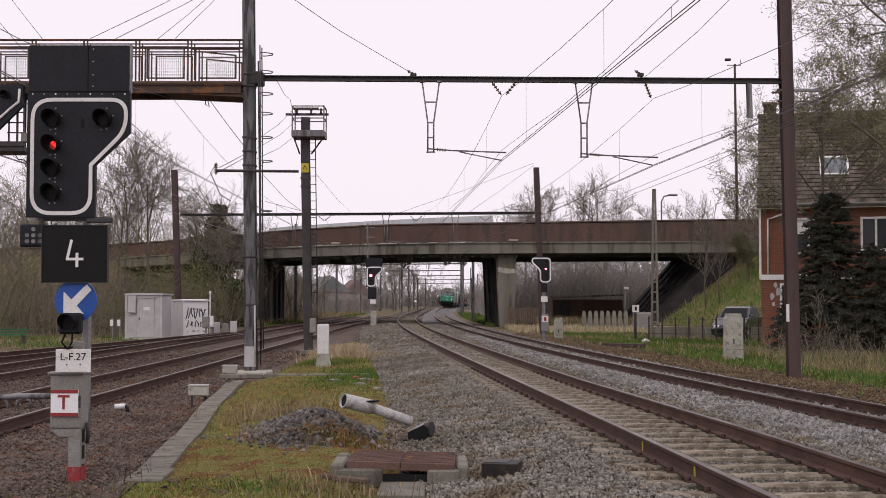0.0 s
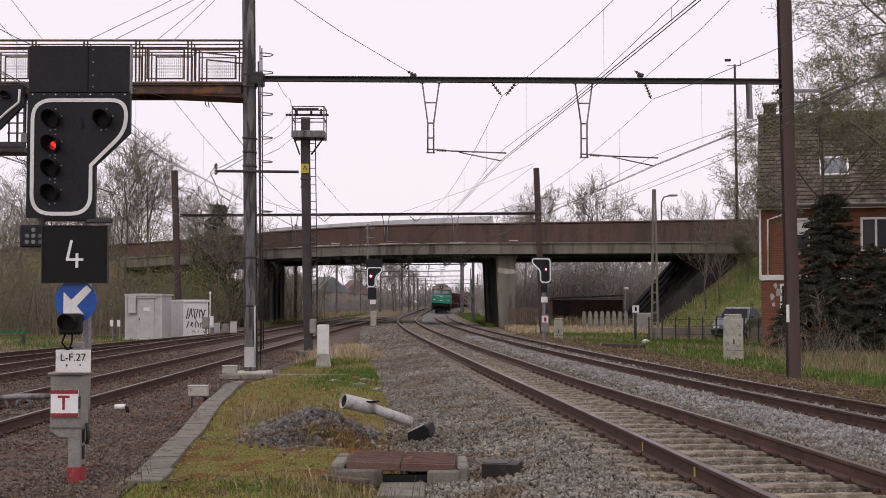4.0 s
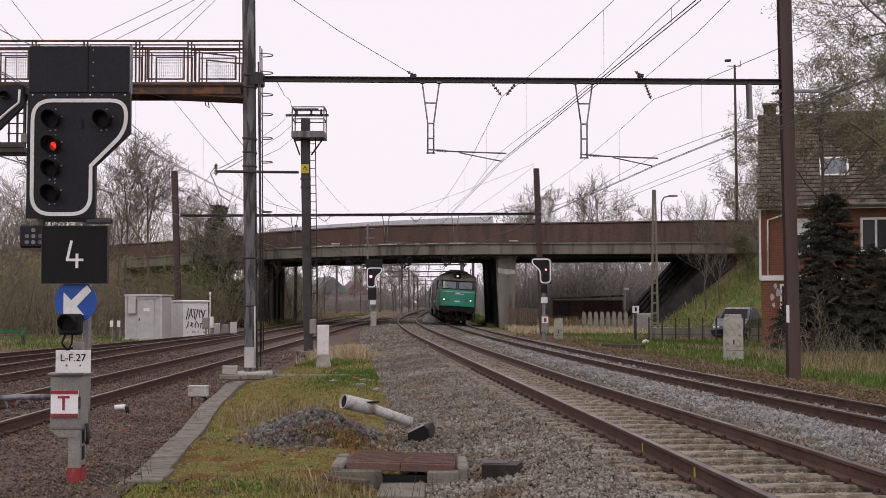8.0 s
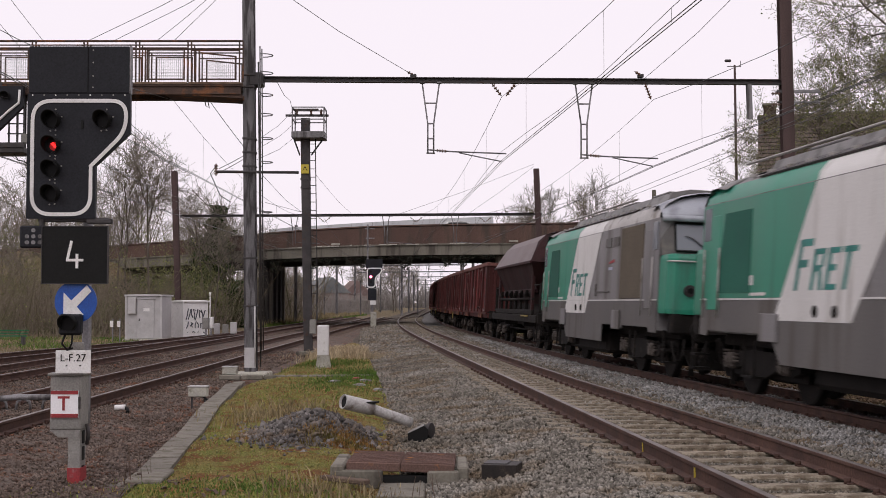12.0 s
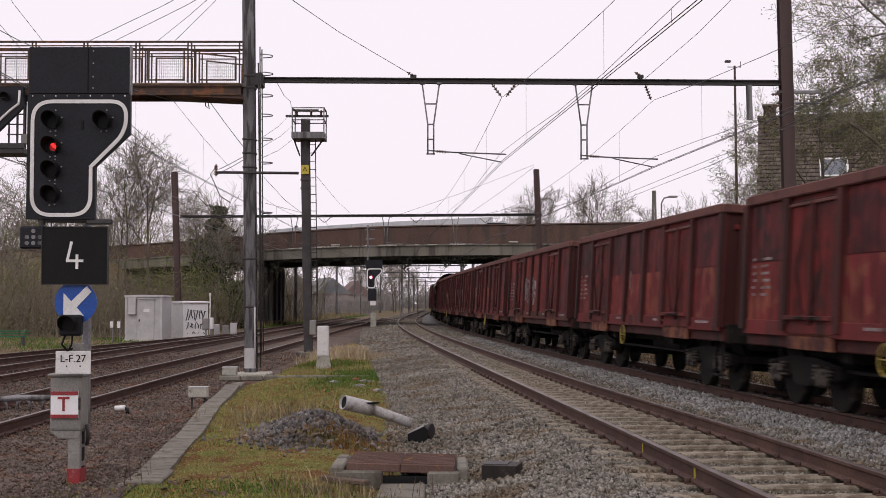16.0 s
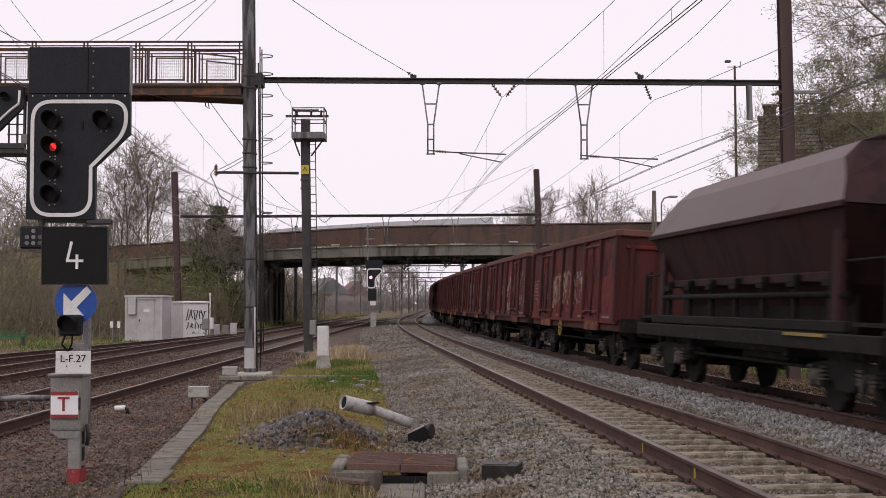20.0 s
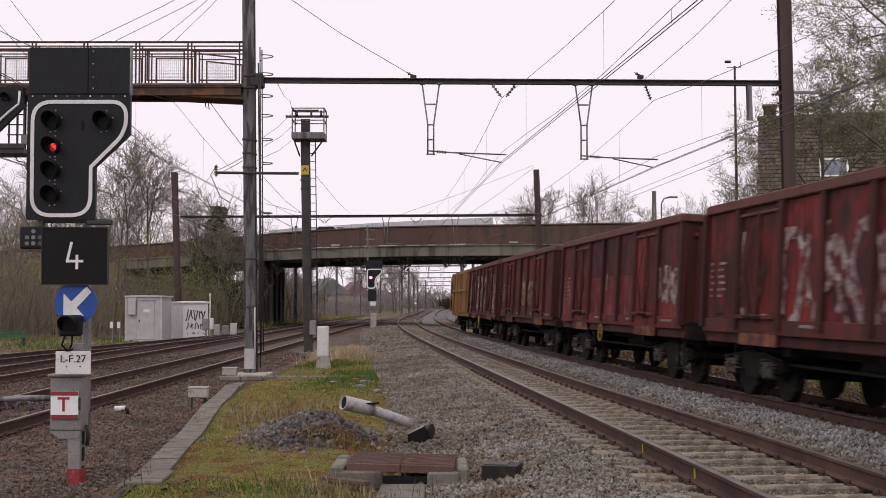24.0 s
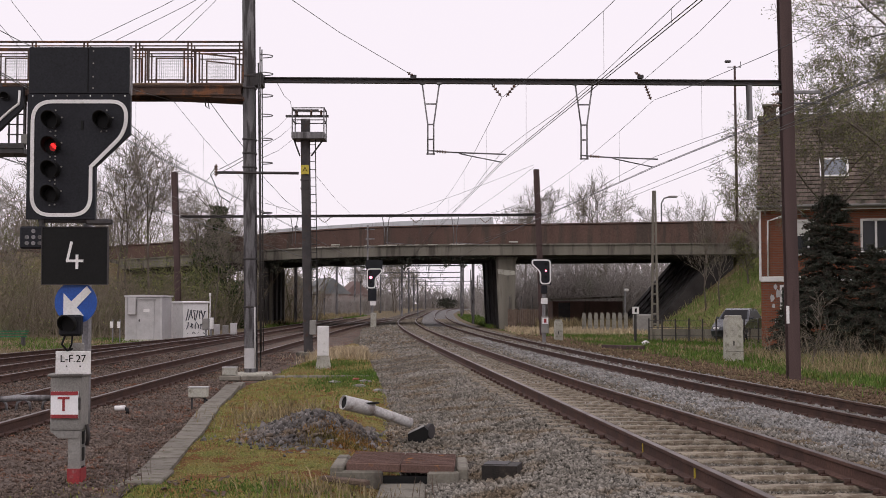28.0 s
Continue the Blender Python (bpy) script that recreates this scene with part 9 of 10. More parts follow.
patch("grass_island", trough_x, lambda y: float(line_near(y)) - 2.75, np.arange(7, 62, 0.5), 14, VERGE, 0.02, "mossy grass strip between the tracks", "grass")
patch("old_gravel", lambda y: -12.5, lambda y: trough_x(y) - 0.02, np.arange(7, 40, 0.5), 24, BALLAST_OLD, 0.03, "rust-brown gravel between trough and sidings", "gravel")
patch("green_verge", lambda y: float(line_right(y)) + 4.3 + 0.35 * math.sin(y * 0.9) * math.sin(y * 0.37), lambda y: 60.0, np.concatenate([np.arange(10, 60, 1.0), np.arange(60, 99, 1.5)]), 60, GRASSY, 0.012, "green and straw-coloured grass verge", "grass")


def bed_z(key, x, y):
    prof = {"near": NEAR_BED, "right": RIGHT_BED}.get(key, LEFT_BED)
    ln = LINES[key]
    u = (x - ln(y)) / np.sqrt(1 + (ln(y + 0.5) - ln(y - 0.5)) ** 2)
    return np.interp(u, [p[0] for p in prof], [p[1] for p in prof]) + run_out(key, y, u), u


def stones(name, rng, x, y, z, size, material, label):
    """Crushed stones: jittered eight-faced lumps lying on the surface."""
    n = len(x)
    o = np.array([[1, 0, 0], [-1, 0, 0], [0, 1, 0], [0, -1, 0], [0, 0, 1], [0, 0, -1]], float)
    f = np.array([[0, 2, 4], [2, 1, 4], [1, 3, 4], [3, 0, 4], [2, 0, 5], [1, 2, 5], [3, 1, 5], [0, 3, 5]])
    v = np.repeat(o[None], n, 0) + rng.normal(0, 0.28, (n, 6, 3))
    v *= (size * rng.uniform(0.6, 1.35, n))[:, None, None] * rng.uniform(0.7, 1.2, (n, 1, 3))
    q = rng.uniform(0, 6.28, n)
    c, s = np.cos(q)[:, None], np.sin(q)[:, None]
    tl = rng.normal(0, 0.5, n)
    ct, st = np.cos(tl)[:, None], np.sin(tl)[:, None]
    vx, vy, vz = v[..., 0], v[..., 1], v[..., 2]
    vx, vz = vx * ct - vz * st, vx * st + vz * ct
    vx, vy = vx * c - vy * s, vx * s + vy * c
    v = np.stack([vx + x[:, None], vy + y[:, None], vz + (z + rng.uniform(-0.5, 1.0, n) * size)[:, None]], -1)
    faces = (f[None] + (np.arange(n) * 6)[:, None, None]).reshape(-1, 3)
    return tagged(big_mesh(name, v.reshape(-1, 3), faces, material), label, "ballast stones", kind="stuff")


def spread(rng, n, y0, y1, power=1.6):
    """Distances that thin out away from the camera."""
    return y0 + (y1 - y0) * rng.uniform(0, 1, n) ** power


rng = np.random.default_rng(7)
# the shoulder and the bed of the nearer track
y = spread(rng, 120000, 9.5, 50)
u = rng.uniform(-3.4, 1.35, len(y))
x = line_near(y) + u
z, _ = bed_z("near", x, y)
on = np.abs(np.abs(u) - 0.7535) > 0.12
phase = np.abs((y - 5.477 + 0.3285) % 0.657 - 0.3285)
over = (np.abs(u) < 1.3) & (phase < 0.17)
on &= ~(over & (rng.uniform(0, 1, len(y)) < np.where(np.abs(u) < 1.0, 0.9, 0.8 * np.clip((24 - y) / 8, 0, 1))))
low = np.where(np.abs(u) < 1.3, 0.014, -0.012)
stones("ballast_stones", rng, x[on], y[on], (z - low)[on], 0.0165 + 0.0005 * y[on], STONE, "loose brown-grey ballast stones")
# the pale fill between the tracks
y = spread(rng, 42000, 13, 65, 1.5)
g0, g1 = line_near(y) + 1.25, line_right(y) - 0.95
x = g0 + (g1 - g0) * rng.uniform(0, 1, len(y)) ** 0.75
za, ua = bed_z("near", x, y)
zb, ub = bed_z("right", x, y)
z = np.where(ua < 1.8, np.maximum(za, np.where(ub > -2.6, zb, -9)), zb)
fresh = (x - g0) / (g1 - g0) + rng.normal(0, 0.12, len(y)) > 0.33
stones("fresh_ballast_stones", rng, x[fresh], y[fresh], z[fresh], 0.022 + 0.0005 * y[fresh], STONE_NEW, "fresh pale grey ballast stones")
stones("ballast_stones", rng, x[~fresh], y[~fresh], z[~fresh], 0.021 + 0.0005 * y[~fresh], STONE, "loose brown-grey ballast stones")
y = spread(rng, 10000, 18, 60, 1.4)
u = np.where(rng.uniform(0, 1, len(y)) < 0.6, rng.uniform(0.95, 2.4, len(y)), rng.uniform(-0.6, 0.6, len(y)))
x = line_right(y) + u
z, _ = bed_z("right", x, y)
stones("fresh_ballast_stones", rng, x, y, z - 0.02, 0.024 + 0.0005 * y, STONE_NEW, "fresh pale grey ballast stones")
y = rng.uniform(48, 96, 26000)
far_near = rng.uniform(0, 1, len(y)) < 0.6
x = np.where(far_near, line_near(y) + rng.uniform(-3.3, 1.6, len(y)), line_right(y) + rng.uniform(-2.4, 2.2, len(y)))
z = np.where(far_near, bed_z("near", x, y)[0], bed_z("right", x, y)[0])
stones("far_ballast_stones", rng, x, y, z - 0.01, np.full(len(y), 0.055), STONE, "grey ballast stones along the further track")
# the old gravel of the sidings
y = spread(rng, 75000, 10.5, 48, 1.6)
x = rng.uniform(-13, 1, len(y))
x = np.where(x > -3, rng.uniform(-8, -3.2, len(y)), x)
on = x < trough_x(y) - 0.05
x, y = x[on], y[on]
za, ua = bed_z("three", x, y)
zb, ub = bed_z("four", x, y)
gz = ground_z(x, y) + 0.03
z = np.maximum(np.where((ua > -2.1) & (ua < 2.6), za, gz), np.where((ub > -2.1) & (ub < 1.9), zb, gz))
on = (np.abs(np.abs(ua) - 0.7535) > 0.11) & (np.abs(np.abs(ub) - 0.7535) > 0.11)
stones("old_ballast_stones", rng, x[on], y[on], z[on], 0.0115 + 0.00045 * y[on], STONE_OLD, "rust-brown old ballast stones")


def blades(name, rng, x, y, z, h, w, material, label, lean=0.35):
    n = len(x)
    a = rng.uniform(0, 6.28, n)
    d = np.stack([np.cos(a), np.sin(a), np.zeros(n)], 1)
    ww = w * rng.uniform(0.6, 1.3, n)
    base = np.stack([x, y, z - 0.01], 1)
    hh = h * rng.uniform(0.4, 1.3, n)
    bend = rng.normal(0, lean, (n, 2))
    mid = base + np.stack([bend[:, 0] * hh * 0.3, bend[:, 1] * hh * 0.3, hh * 0.6], 1)
    tip = base + np.stack([bend[:, 0] * hh, bend[:, 1] * hh, hh], 1)
    o = d * ww[:, None] / 2
    v = np.stack([base - o, base + o, mid + o * 0.7, mid - o * 0.7, tip], 1).reshape(-1, 3)
    k = (np.arange(n) * 5)[:, None]
    quads = np.concatenate([k + [0, 1, 2], k + [0, 2, 3], k + [3, 2, 4]])
    return tagged(big_mesh(name, v, quads, material), label, "grass", kind="stuff")


def patchy(x, y, s, seed):
    return 0.5 + 0.5 * np.sin(x * s + seed) * np.sin(y * s * 0.7 + 1.7 * seed + x * 0.6) 


# moss cushions on the island, crumbs of earth along the far verge
y = spread(rng, 30000, 9, 48, 1.6)
x = trough_x(y) + 0.15 + (line_near(y) - 2.6 - trough_x(y)) * rng.uniform(0, 1, len(y))
far_heap = np.hypot((x + 1.6) / 1.2, (y - 17.5) / 2.1) > 1
stones("moss", rng, x[far_heap], y[far_heap], ground_z(x, y)[far_heap] + 0.012, 0.008 + 0.0004 * y[far_heap], MOSS, "low cushions of moss, green, yellow and rust")
y = spread(rng, 22000, 17, 75, 1.4)
x = line_right(y) + 1.9 + 2.9 * rng.uniform(0, 1, len(y))
stones("earth_crumbs", rng, x, y, ground_z(x, y), 0.014 + 0.0007 * y, CLOD, "crumbs of brown earth and dead leaves beside the track")
# short grass on the island
y = spread(rng, 48000, 9, 50, 1.5)
x = trough_x(y) + (line_near(y) - 2.5 - trough_x(y)) * rng.uniform(0, 1, len(y))
keep = rng.uniform(0, 1, len(y)) < 0.12 + 0.88 * patchy(x, y, 1.3, 2.0) ** 2
bare = np.hypot((x + 1.6) / 1.3, (y - 17.5) / 2.4) < 1
bare |= np.hypot((x + 0.5) / 0.9, (y - 13.6) / 1.2) < 1
keep &= ~bare | (rng.uniform(0, 1, len(y)) < 0.12)
x, y = x[keep], y[keep]
blades("short_grass", rng, x, y, ground_z(x, y) + 0.02, 0.04, 0.009 + 0.0003 * y, BLADE, "short mossy grass with bare patches")
# a taller tuft of straw by the white cabinet, and greener clumps
for cx, cy, sx, sy, n, h, mt in ((-2.7, 43, 1.9, 2.5, 5200, 0.3, PALE_STRAW), (-2.3, 12.3, 0.9, 0.9, 900, 0.04, VERGE_BLADE), (-1.5, 12.2, 0.7, 0.5, 700, 0.04, VERGE_BLADE), (-2.2, 27.5, 1.3, 2.5, 1500, 0.07, VERGE_BLADE), (-3.2, 37, 1.0, 2.2, 1500, 0.1, VERGE_BLADE), (-2.0, 31, 0.9, 3.0, 2200, 0.1, VERGE_BLADE), (-2.6, 20.5, 0.8, 2.5, 900, 0.13, STRAW),
                              (-2.9, 11.6, 0.9, 1.6, 700, 0.045, BLADE), (-1.7, 11.2, 0.9, 1.2, 500, 0.04, BLADE), (-5.2, 33, 0.5, 2.0, 700, 0.25, STRAW), (-0.9, 12.3, 0.9, 0.9, 500, 0.12, STRAW), (0.6, 12.3, 0.5, 0.7, 120, 0.3, STRAW)):
    x, y = rng.normal(cx, sx * 0.5, n), rng.normal(cy, sy * 0.5, n)
    blades("grass_clump", rng, x, y, ground_z(x, y) + 0.02, h, 0.012 + 0.0003 * cy, mt, "pale bleached tuft in the grass strip" if mt is PALE_STRAW else "dry straw tuft in the grass strip" if mt is STRAW else "greener grass clump in the strip")
# the verge on the far side
y = spread(rng, 95000, 18, 92, 1.3)
x = line_right(y) + 2.6 + 16 * rng.uniform(0, 1, len(y)) ** 1.5
p = patchy(x, y, 0.55, 1.0)
green = p + rng.normal(0, 0.2, len(y)) > 0.26
dist = (x - line_right(y) - 2.6)
keepg = green & (rng.uniform(0, 1, len(y)) < np.clip((dist - 1.3) / 0.8, 0.02, 1))
blades("verge_grass", rng, x[keepg], y[keepg], ground_z(x[keepg], y[keepg]) + 0.03, 0.15, 0.012 + 0.0004 * y[keepg], VERGE_BLADE, "uneven green grass on the verge")
dry = ~green & (rng.uniform(0, 1, len(y)) < np.clip(dist / 4.0 - 0.3, 0.03, 0.8))
blades("verge_straw", rng, x[dry], y[dry], ground_z(x[dry], y[dry]) + 0.03, 0.2, 0.012 + 0.0005 * y[dry], STRAW, "pale dry grass on the verge")
x, y = rng.uniform(10.8, 19, 4500), rng.uniform(36, 50, 4500)
blades("tall_dry_grass", rng, x, y, ground_z(x, y), 0.36, 0.022, STRAW, "tall dry grass and weeds before the house")
thicket("bramble", 61, 11.5, 20, 42, 52, 350, 0.8, 1.7, "tangled brown brambles before the house", 0.01, BRUSH, 6)
x, y = rng.uniform(4.5, 16, 7000), rng.uniform(80, 96, 7000)
away = x > line_right(y) + 2.4
blades("dead_grass", rng, x[away], y[away], ground_z(x[away], y[away]), 0.36, 0.06, PALE_STRAW, "bleached dead grass before the shed")
x, y = rng.uniform(7.0, 15.5, 2600), rng.uniform(95.5, 98.0, 2600)
blades("dead_weeds", rng, x, y, ground_z(x, y), 0.85, 0.05, STRAW, "tall dead weeds before the shed under the bridge")
x = rng.uniform(15, 42, 16000)
y = deck_line(x) - rng.uniform(0, 24, len(x))
blades("bank_grass", rng, x, y, ground_z(x, y), 0.26, 0.05, BANK_BLADE, "long green grass on the embankment")
x = rng.uniform(15, 42, 7000)
y = deck_line(x) - rng.uniform(0, 24, len(x))
blades("bank_straw", rng, x, y, ground_z(x, y), 0.4, 0.05, STRAW, "pale dead grass on the embankment")

# ---- the foreground: trough, pipe, cover, rubble ----
tr = thing("cable_trough", None, "line of worn concrete cable-trough lids", "cable trough", "", "structure")
lid = Geo().box((0, 0, 0.04), (0.31, 1.0, 0.1), 0.003).mesh("trough_lid")
lid.materials.append(LID_CONCRETE)
k = 0
py = 13.95
while py < 30:
    x = float(trough_x(py))
    turn = -math.atan2(float(trough_x(py + 0.5) - trough_x(py - 0.5)), 1.0)
    part("trough_lid", lid, None, tr, at=Matrix.Translation((x, py, float(ground_z(x + 0.15, py)) * 0.5 - 0.02 + 0.003 * math.sin(k * 1.9))) @ Matrix.Rotation(turn, 4, "Z"))
    py += 1.0
    k += 1
part("end_slab", Geo().box((0, 0, 0.03), (0.36, 0.9, 0.09), 0.012), LID_CONCRETE, tr, at=Matrix.Translation((-2.93, 13.05, 0.0)) @ Matrix.Rotation(0.06, 4, "Z"))
part("foot_slab", Geo().box((0, 0, 0.0), (0.34, 0.5, 0.08), 0.012), CONCRETE, tr, at=Matrix.Translation((-3.2, 12.6, 0.02)) @ Matrix.Rotation(-0.1, 4, "Z"))
kb = thing("kerb_line", None, "low concrete kerb across the grass strip", "kerb", "", "structure")
for k in range(7):
    part("kerb_stone", Geo().box((-5.0 + 0.52 * k, 30.6 + 0.03 * k, 0.03), (0.5, 0.14, 0.12), 0.02), CONCRETE, kb)

# heap of stones with the broken pipe
y = rng.normal(17.5, 1.1, 8500)
x = rng.normal(-1.6, 0.7, 8500)
part("rubble_mound", Geo().grid([[(-1.75 + a, 17.6 + b, float(ground_z(-1.75 + a, 17.6 + b)) - 0.05 + 0.33 * math.exp(-(a / 0.62) ** 2 - (b / 1.2) ** 2)) for a in np.linspace(-1.5, 1.5, 15)] for b in np.linspace(-2.6, 2.6, 15)], True), BALLAST, None, flip=False)
tagged(bpy.data.objects["rubble_mound"], "low mound of gravel in the grass strip", "gravel mound", kind="structure")
stones("rubble_stones", rng, x, y, ground_z(x, y) - 0.05 + 0.33 * np.exp(-((x + 1.75) / 0.62) ** 2 - ((y - 17.6) / 1.2) ** 2), 0.018 + 0.03 * rng.uniform(0, 1, len(x)) ** 3, MOUND_STONE, "heap of loose dark grey stones")
x, y = rng.normal(-1.2, 0.26, 1300), rng.normal(16.55, 0.35, 1300)
blades("mossy_clump", rng, x, y, ground_z(x, y) - 0.03 + 0.33 * np.exp(-((x + 1.75) / 0.62) ** 2 - ((y - 17.6) / 1.2) ** 2) + 0.02, 0.065, 0.013, RUST_GRASS, "rust-brown grass clump on the stones", 0.6)
x, y = rng.normal(-1.75, 0.5, 500), rng.normal(16.5, 0.3, 500)
blades("mossy_clump", rng, x, y, ground_z(x, y) + 0.03, 0.06, 0.012, RUST_GRASS, "rust-brown grass clump beside the stones", 0.6)
# brown gravel trodden in beside the mound, and larger pale lumps at its foot
x, y = rng.uniform(-0.9, 1.3, 9000), rng.uniform(13.5, 25, 9000)
on_path = (x > -0.75 + 0.05 * np.sin(3 * y)) & (x < line_near(y) - 1.75) & (np.hypot((x + 0.42) / 0.85, (y - 13.6) / 0.8) > 1)
stones("path_gravel", rng, x[on_path], y[on_path], ground_z(x[on_path], y[on_path]) + 0.035, 0.014 + 0.018 * rng.uniform(0, 1, int(on_path.sum())), PATH_STONE, "small brown trodden gravel along the ballast")
x, y = rng.normal(-2.05, 0.35, 60), rng.normal(16.1, 0.35, 60)
stones("loose_stones", rng, x, y, ground_z(x, y) + 0.02, 0.02 + 0.03 * rng.uniform(0, 1, 60), BALLAST_NEW, "loose pale stones at the foot of the mound")
PIPE = surface("grey_plastic_pipe", (0.42, 0.41, 0.4), (0.5, 0.49, 0.48), 0.5, 0, 3, 40, 0.1, (0.25, 0.22, 0.2), 0.6)
pipe = thing("broken_pipe", None, "broken grey plastic pipe lying on the stones", "pipe")
def shell(pts, r, name, notch=False):
    p, q = Vector(pts[0]), Vector(pts[1])
    m = Matrix.Translation(p) @ (q - p).to_track_quat("Y", "Z").to_matrix().to_4x4()
    L = (q - p).length
    rows = []
    for rr, seq in ((r, np.linspace(0, L, 7)), (r - 0.012, np.linspace(L, 0, 7))):
        for yy in seq:
            rows.append([(rr * math.cos(a), yy, rr * math.sin(a)) for a in np.linspace(0, 2 * math.pi, 24, endpoint=False)])
    rows.append(rows[0])
    return part(name, Geo().grid(rows, True, m, closed=True), PIPE, pipe)
shell(((-1.295, 16.9, 0.51), (-0.936, 17.15, 0.402)), 0.095, "wide_length")
# a black disc just inside the mouth paints the pipe's inner shade
part("hollow", Geo().disc((0, 0.035, 0), 0.083, 0.01, "y", 20, Matrix.Translation((-1.295, 16.9, 0.51)) @ Vector((0.359, 0.25, -0.108)).to_track_quat("Y", "Z").to_matrix().to_4x4()), HOOD, pipe, "black disc for the shade inside the pipe")
shell(((-0.956, 17.13, 0.402), (-0.439, 17.5, 0.186)), 0.068, "narrow_length")
bx, by, bz = -0.936, 17.15, 0.402
# a black flap paints the shaded hole where the pipe is broken
part("break", Geo().prism([(bx - 0.12, by - 0.16), (bx + 0.06, by - 0.1), (bx + 0.1, by + 0.02), (bx - 0.02, by - 0.02), (bx - 0.06, by + 0.05)], bz + 0.07, bz + 0.094, "z"), HOOD, pipe, "ragged black patch for the shade in the break")
blk = thing("pipe_foot", None, "dark timber block at the pipe's end", "block")
part("body", Geo().prism([(-0.46, -0.02), (-0.21, -0.05), (-0.19, 0.12), (-0.25, 0.17), (-0.46, 0.07)], 17.15, 17.45), HOOD, blk)
part("top_face", Geo().add([(-0.46, 17.15, 0.075), (-0.25, 17.15, 0.175), (-0.25, 17.45, 0.175), (-0.46, 17.45, 0.075)], [(0, 1, 2, 3)]), GREYBOX, blk)
part("coupling_ring", Geo().tube([(-0.19, 17.3, 0.1), (-0.15, 17.28, 0.1)], 0.1, 14), STEEL_DK, blk)
RUSTY = surface("rusty_brown_plate", (0.085, 0.054, 0.045), (0.13, 0.083, 0.07), 0.8, 0.2, 3, 60, 0.3, (0.3, 0.13, 0.04), 0.68)
cov = thing("manhole_cover", None, "rusty ribbed steel cover on a concrete cable pit", "pit cover")
m = Matrix.Translation((-0.42, 13.7, 0.12)) @ Matrix.Rotation(radians(-1.5), 4, "Z") @ Matrix.Rotation(radians(1.5), 4, "Y")
for s in (-1, 1):
    plate = part("cover_plate", Geo().box((s * 0.275, 0, 0.0), (0.545, 0.95, 0.085), 0.008, m), RUSTY, cov, "brown rusted cover plate")
    for k in range(14):
        part("rib", Geo().box((s * 0.275, -0.44 + 0.068 * k, 0.047), (0.53, 0.02, 0.012), 0, m), RUSTY, plate)
part("pit_wall", Geo().box((-0.86, 13.25, 0.0), (0.5, 0.12, 0.2), 0.02), CONCRETE, cov)
part("pit_wall", Geo().box((-0.0, 13.25, -0.01), (0.32, 0.12, 0.2), 0.02), CONCRETE, cov)
part("pit_edge", Geo().box((-1.07, 13.70, 0.07), (0.14, 1.0, 0.16), 0.02), CONCRETE, cov)
part("pit_edge", Geo().box((0.2, 13.75, 0.04), (0.12, 0.9, 0.16), 0.02), CONCRETE, cov)
# a solid black box stands for the shade in the pit's open front
part("pit_hole", Geo().box((-0.38, 13.27, -0.06), (0.5, 0.06, 0.2)), HOOD, cov)
part("pit_slab", Geo().box((-0.4, 12.70, -0.06), (0.45, 0.9, 0.08), 0.01, Matrix.Identity(4)), CONCRETE, cov)
plk = thing("plank", Matrix.Translation((-0.98, 13.00, 0.03)) @ Matrix.Rotation(radians(-38), 4, "Z"), "old grey plank in the grass", "plank")
part("board", Geo().box((0, 0, 0), (0.6, 0.1, 0.05), 0.01), WOOD_SLEEPER, plk)
tb = thing("timber_block", Matrix.Translation((0.6, 13.3, 0.06)) @ Matrix.Rotation(radians(-12), 4, "Z"), "short dark timber block on the ballast", "timber block")
part("block", Geo().box((0, 0, 0.0), (0.36, 0.36, 0.2), 0.006), TAR_WOOD, tb)
part("worn_top", Geo().box((-0.05, 0.02, 0.104), (0.24, 0.28, 0.008)), STEEL_DK, tb)
wc = thing("white_cabinet", Matrix.Translation((-3.22, 35, 0.0)), "slim white trackside cabinet on a concrete foot", "cabinet")
part("body", Geo().box((0, 0, 0.78), (0.3, 0.24, 0.8), 0.015), WHITE, wc)
part("door", Geo().box((0, -0.125, 0.78), (0.26, 0.012, 0.74), 0.004), WHITE, wc)
part("foot", Geo().prism([(-0.2, -0.05), (0.22, -0.05), (0.15, 0.38), (-0.14, 0.38)], -0.16, 0.16), CONCRETE_LT, wc)
part("stone_foot", Geo().box((-0.05, -0.25, 0.0), (0.24, 0.2, 0.14), 0.05), CONCRETE, wc)


def junction(x, y, z, w, h, label, loop=True):
    th = thing("junction_box", Matrix.Translation((x, y, float(ground_z(x, y)))), label, "junction box", "junction boxes")
    part("body", Geo().box((0, 0, z), (w, w * 0.6, h), 0.015), CONCRETE_LT, th)
    part("lid", Geo().box((0, 0, z + h / 2 + 0.012), (w + 0.02, w * 0.62, 0.024), 0.006), PALEBOX, th)
    for s in (-1, 1):
        part("leg", Geo().box((s * w * 0.35, 0, (z - h / 2) / 2), (0.03, 0.03, z - h / 2)), STEEL_DK, th)
    if loop:
        part("cable", Geo().tube([(w * 0.3, -0.05, z - h / 2), (w * 0.55, -0.1, z - h / 2 - 0.05), (w * 0.65, -0.1, 0.05), (w * 0.4, -0.05, 0.0)], 0.018, 6), HOOD, th)
    return th


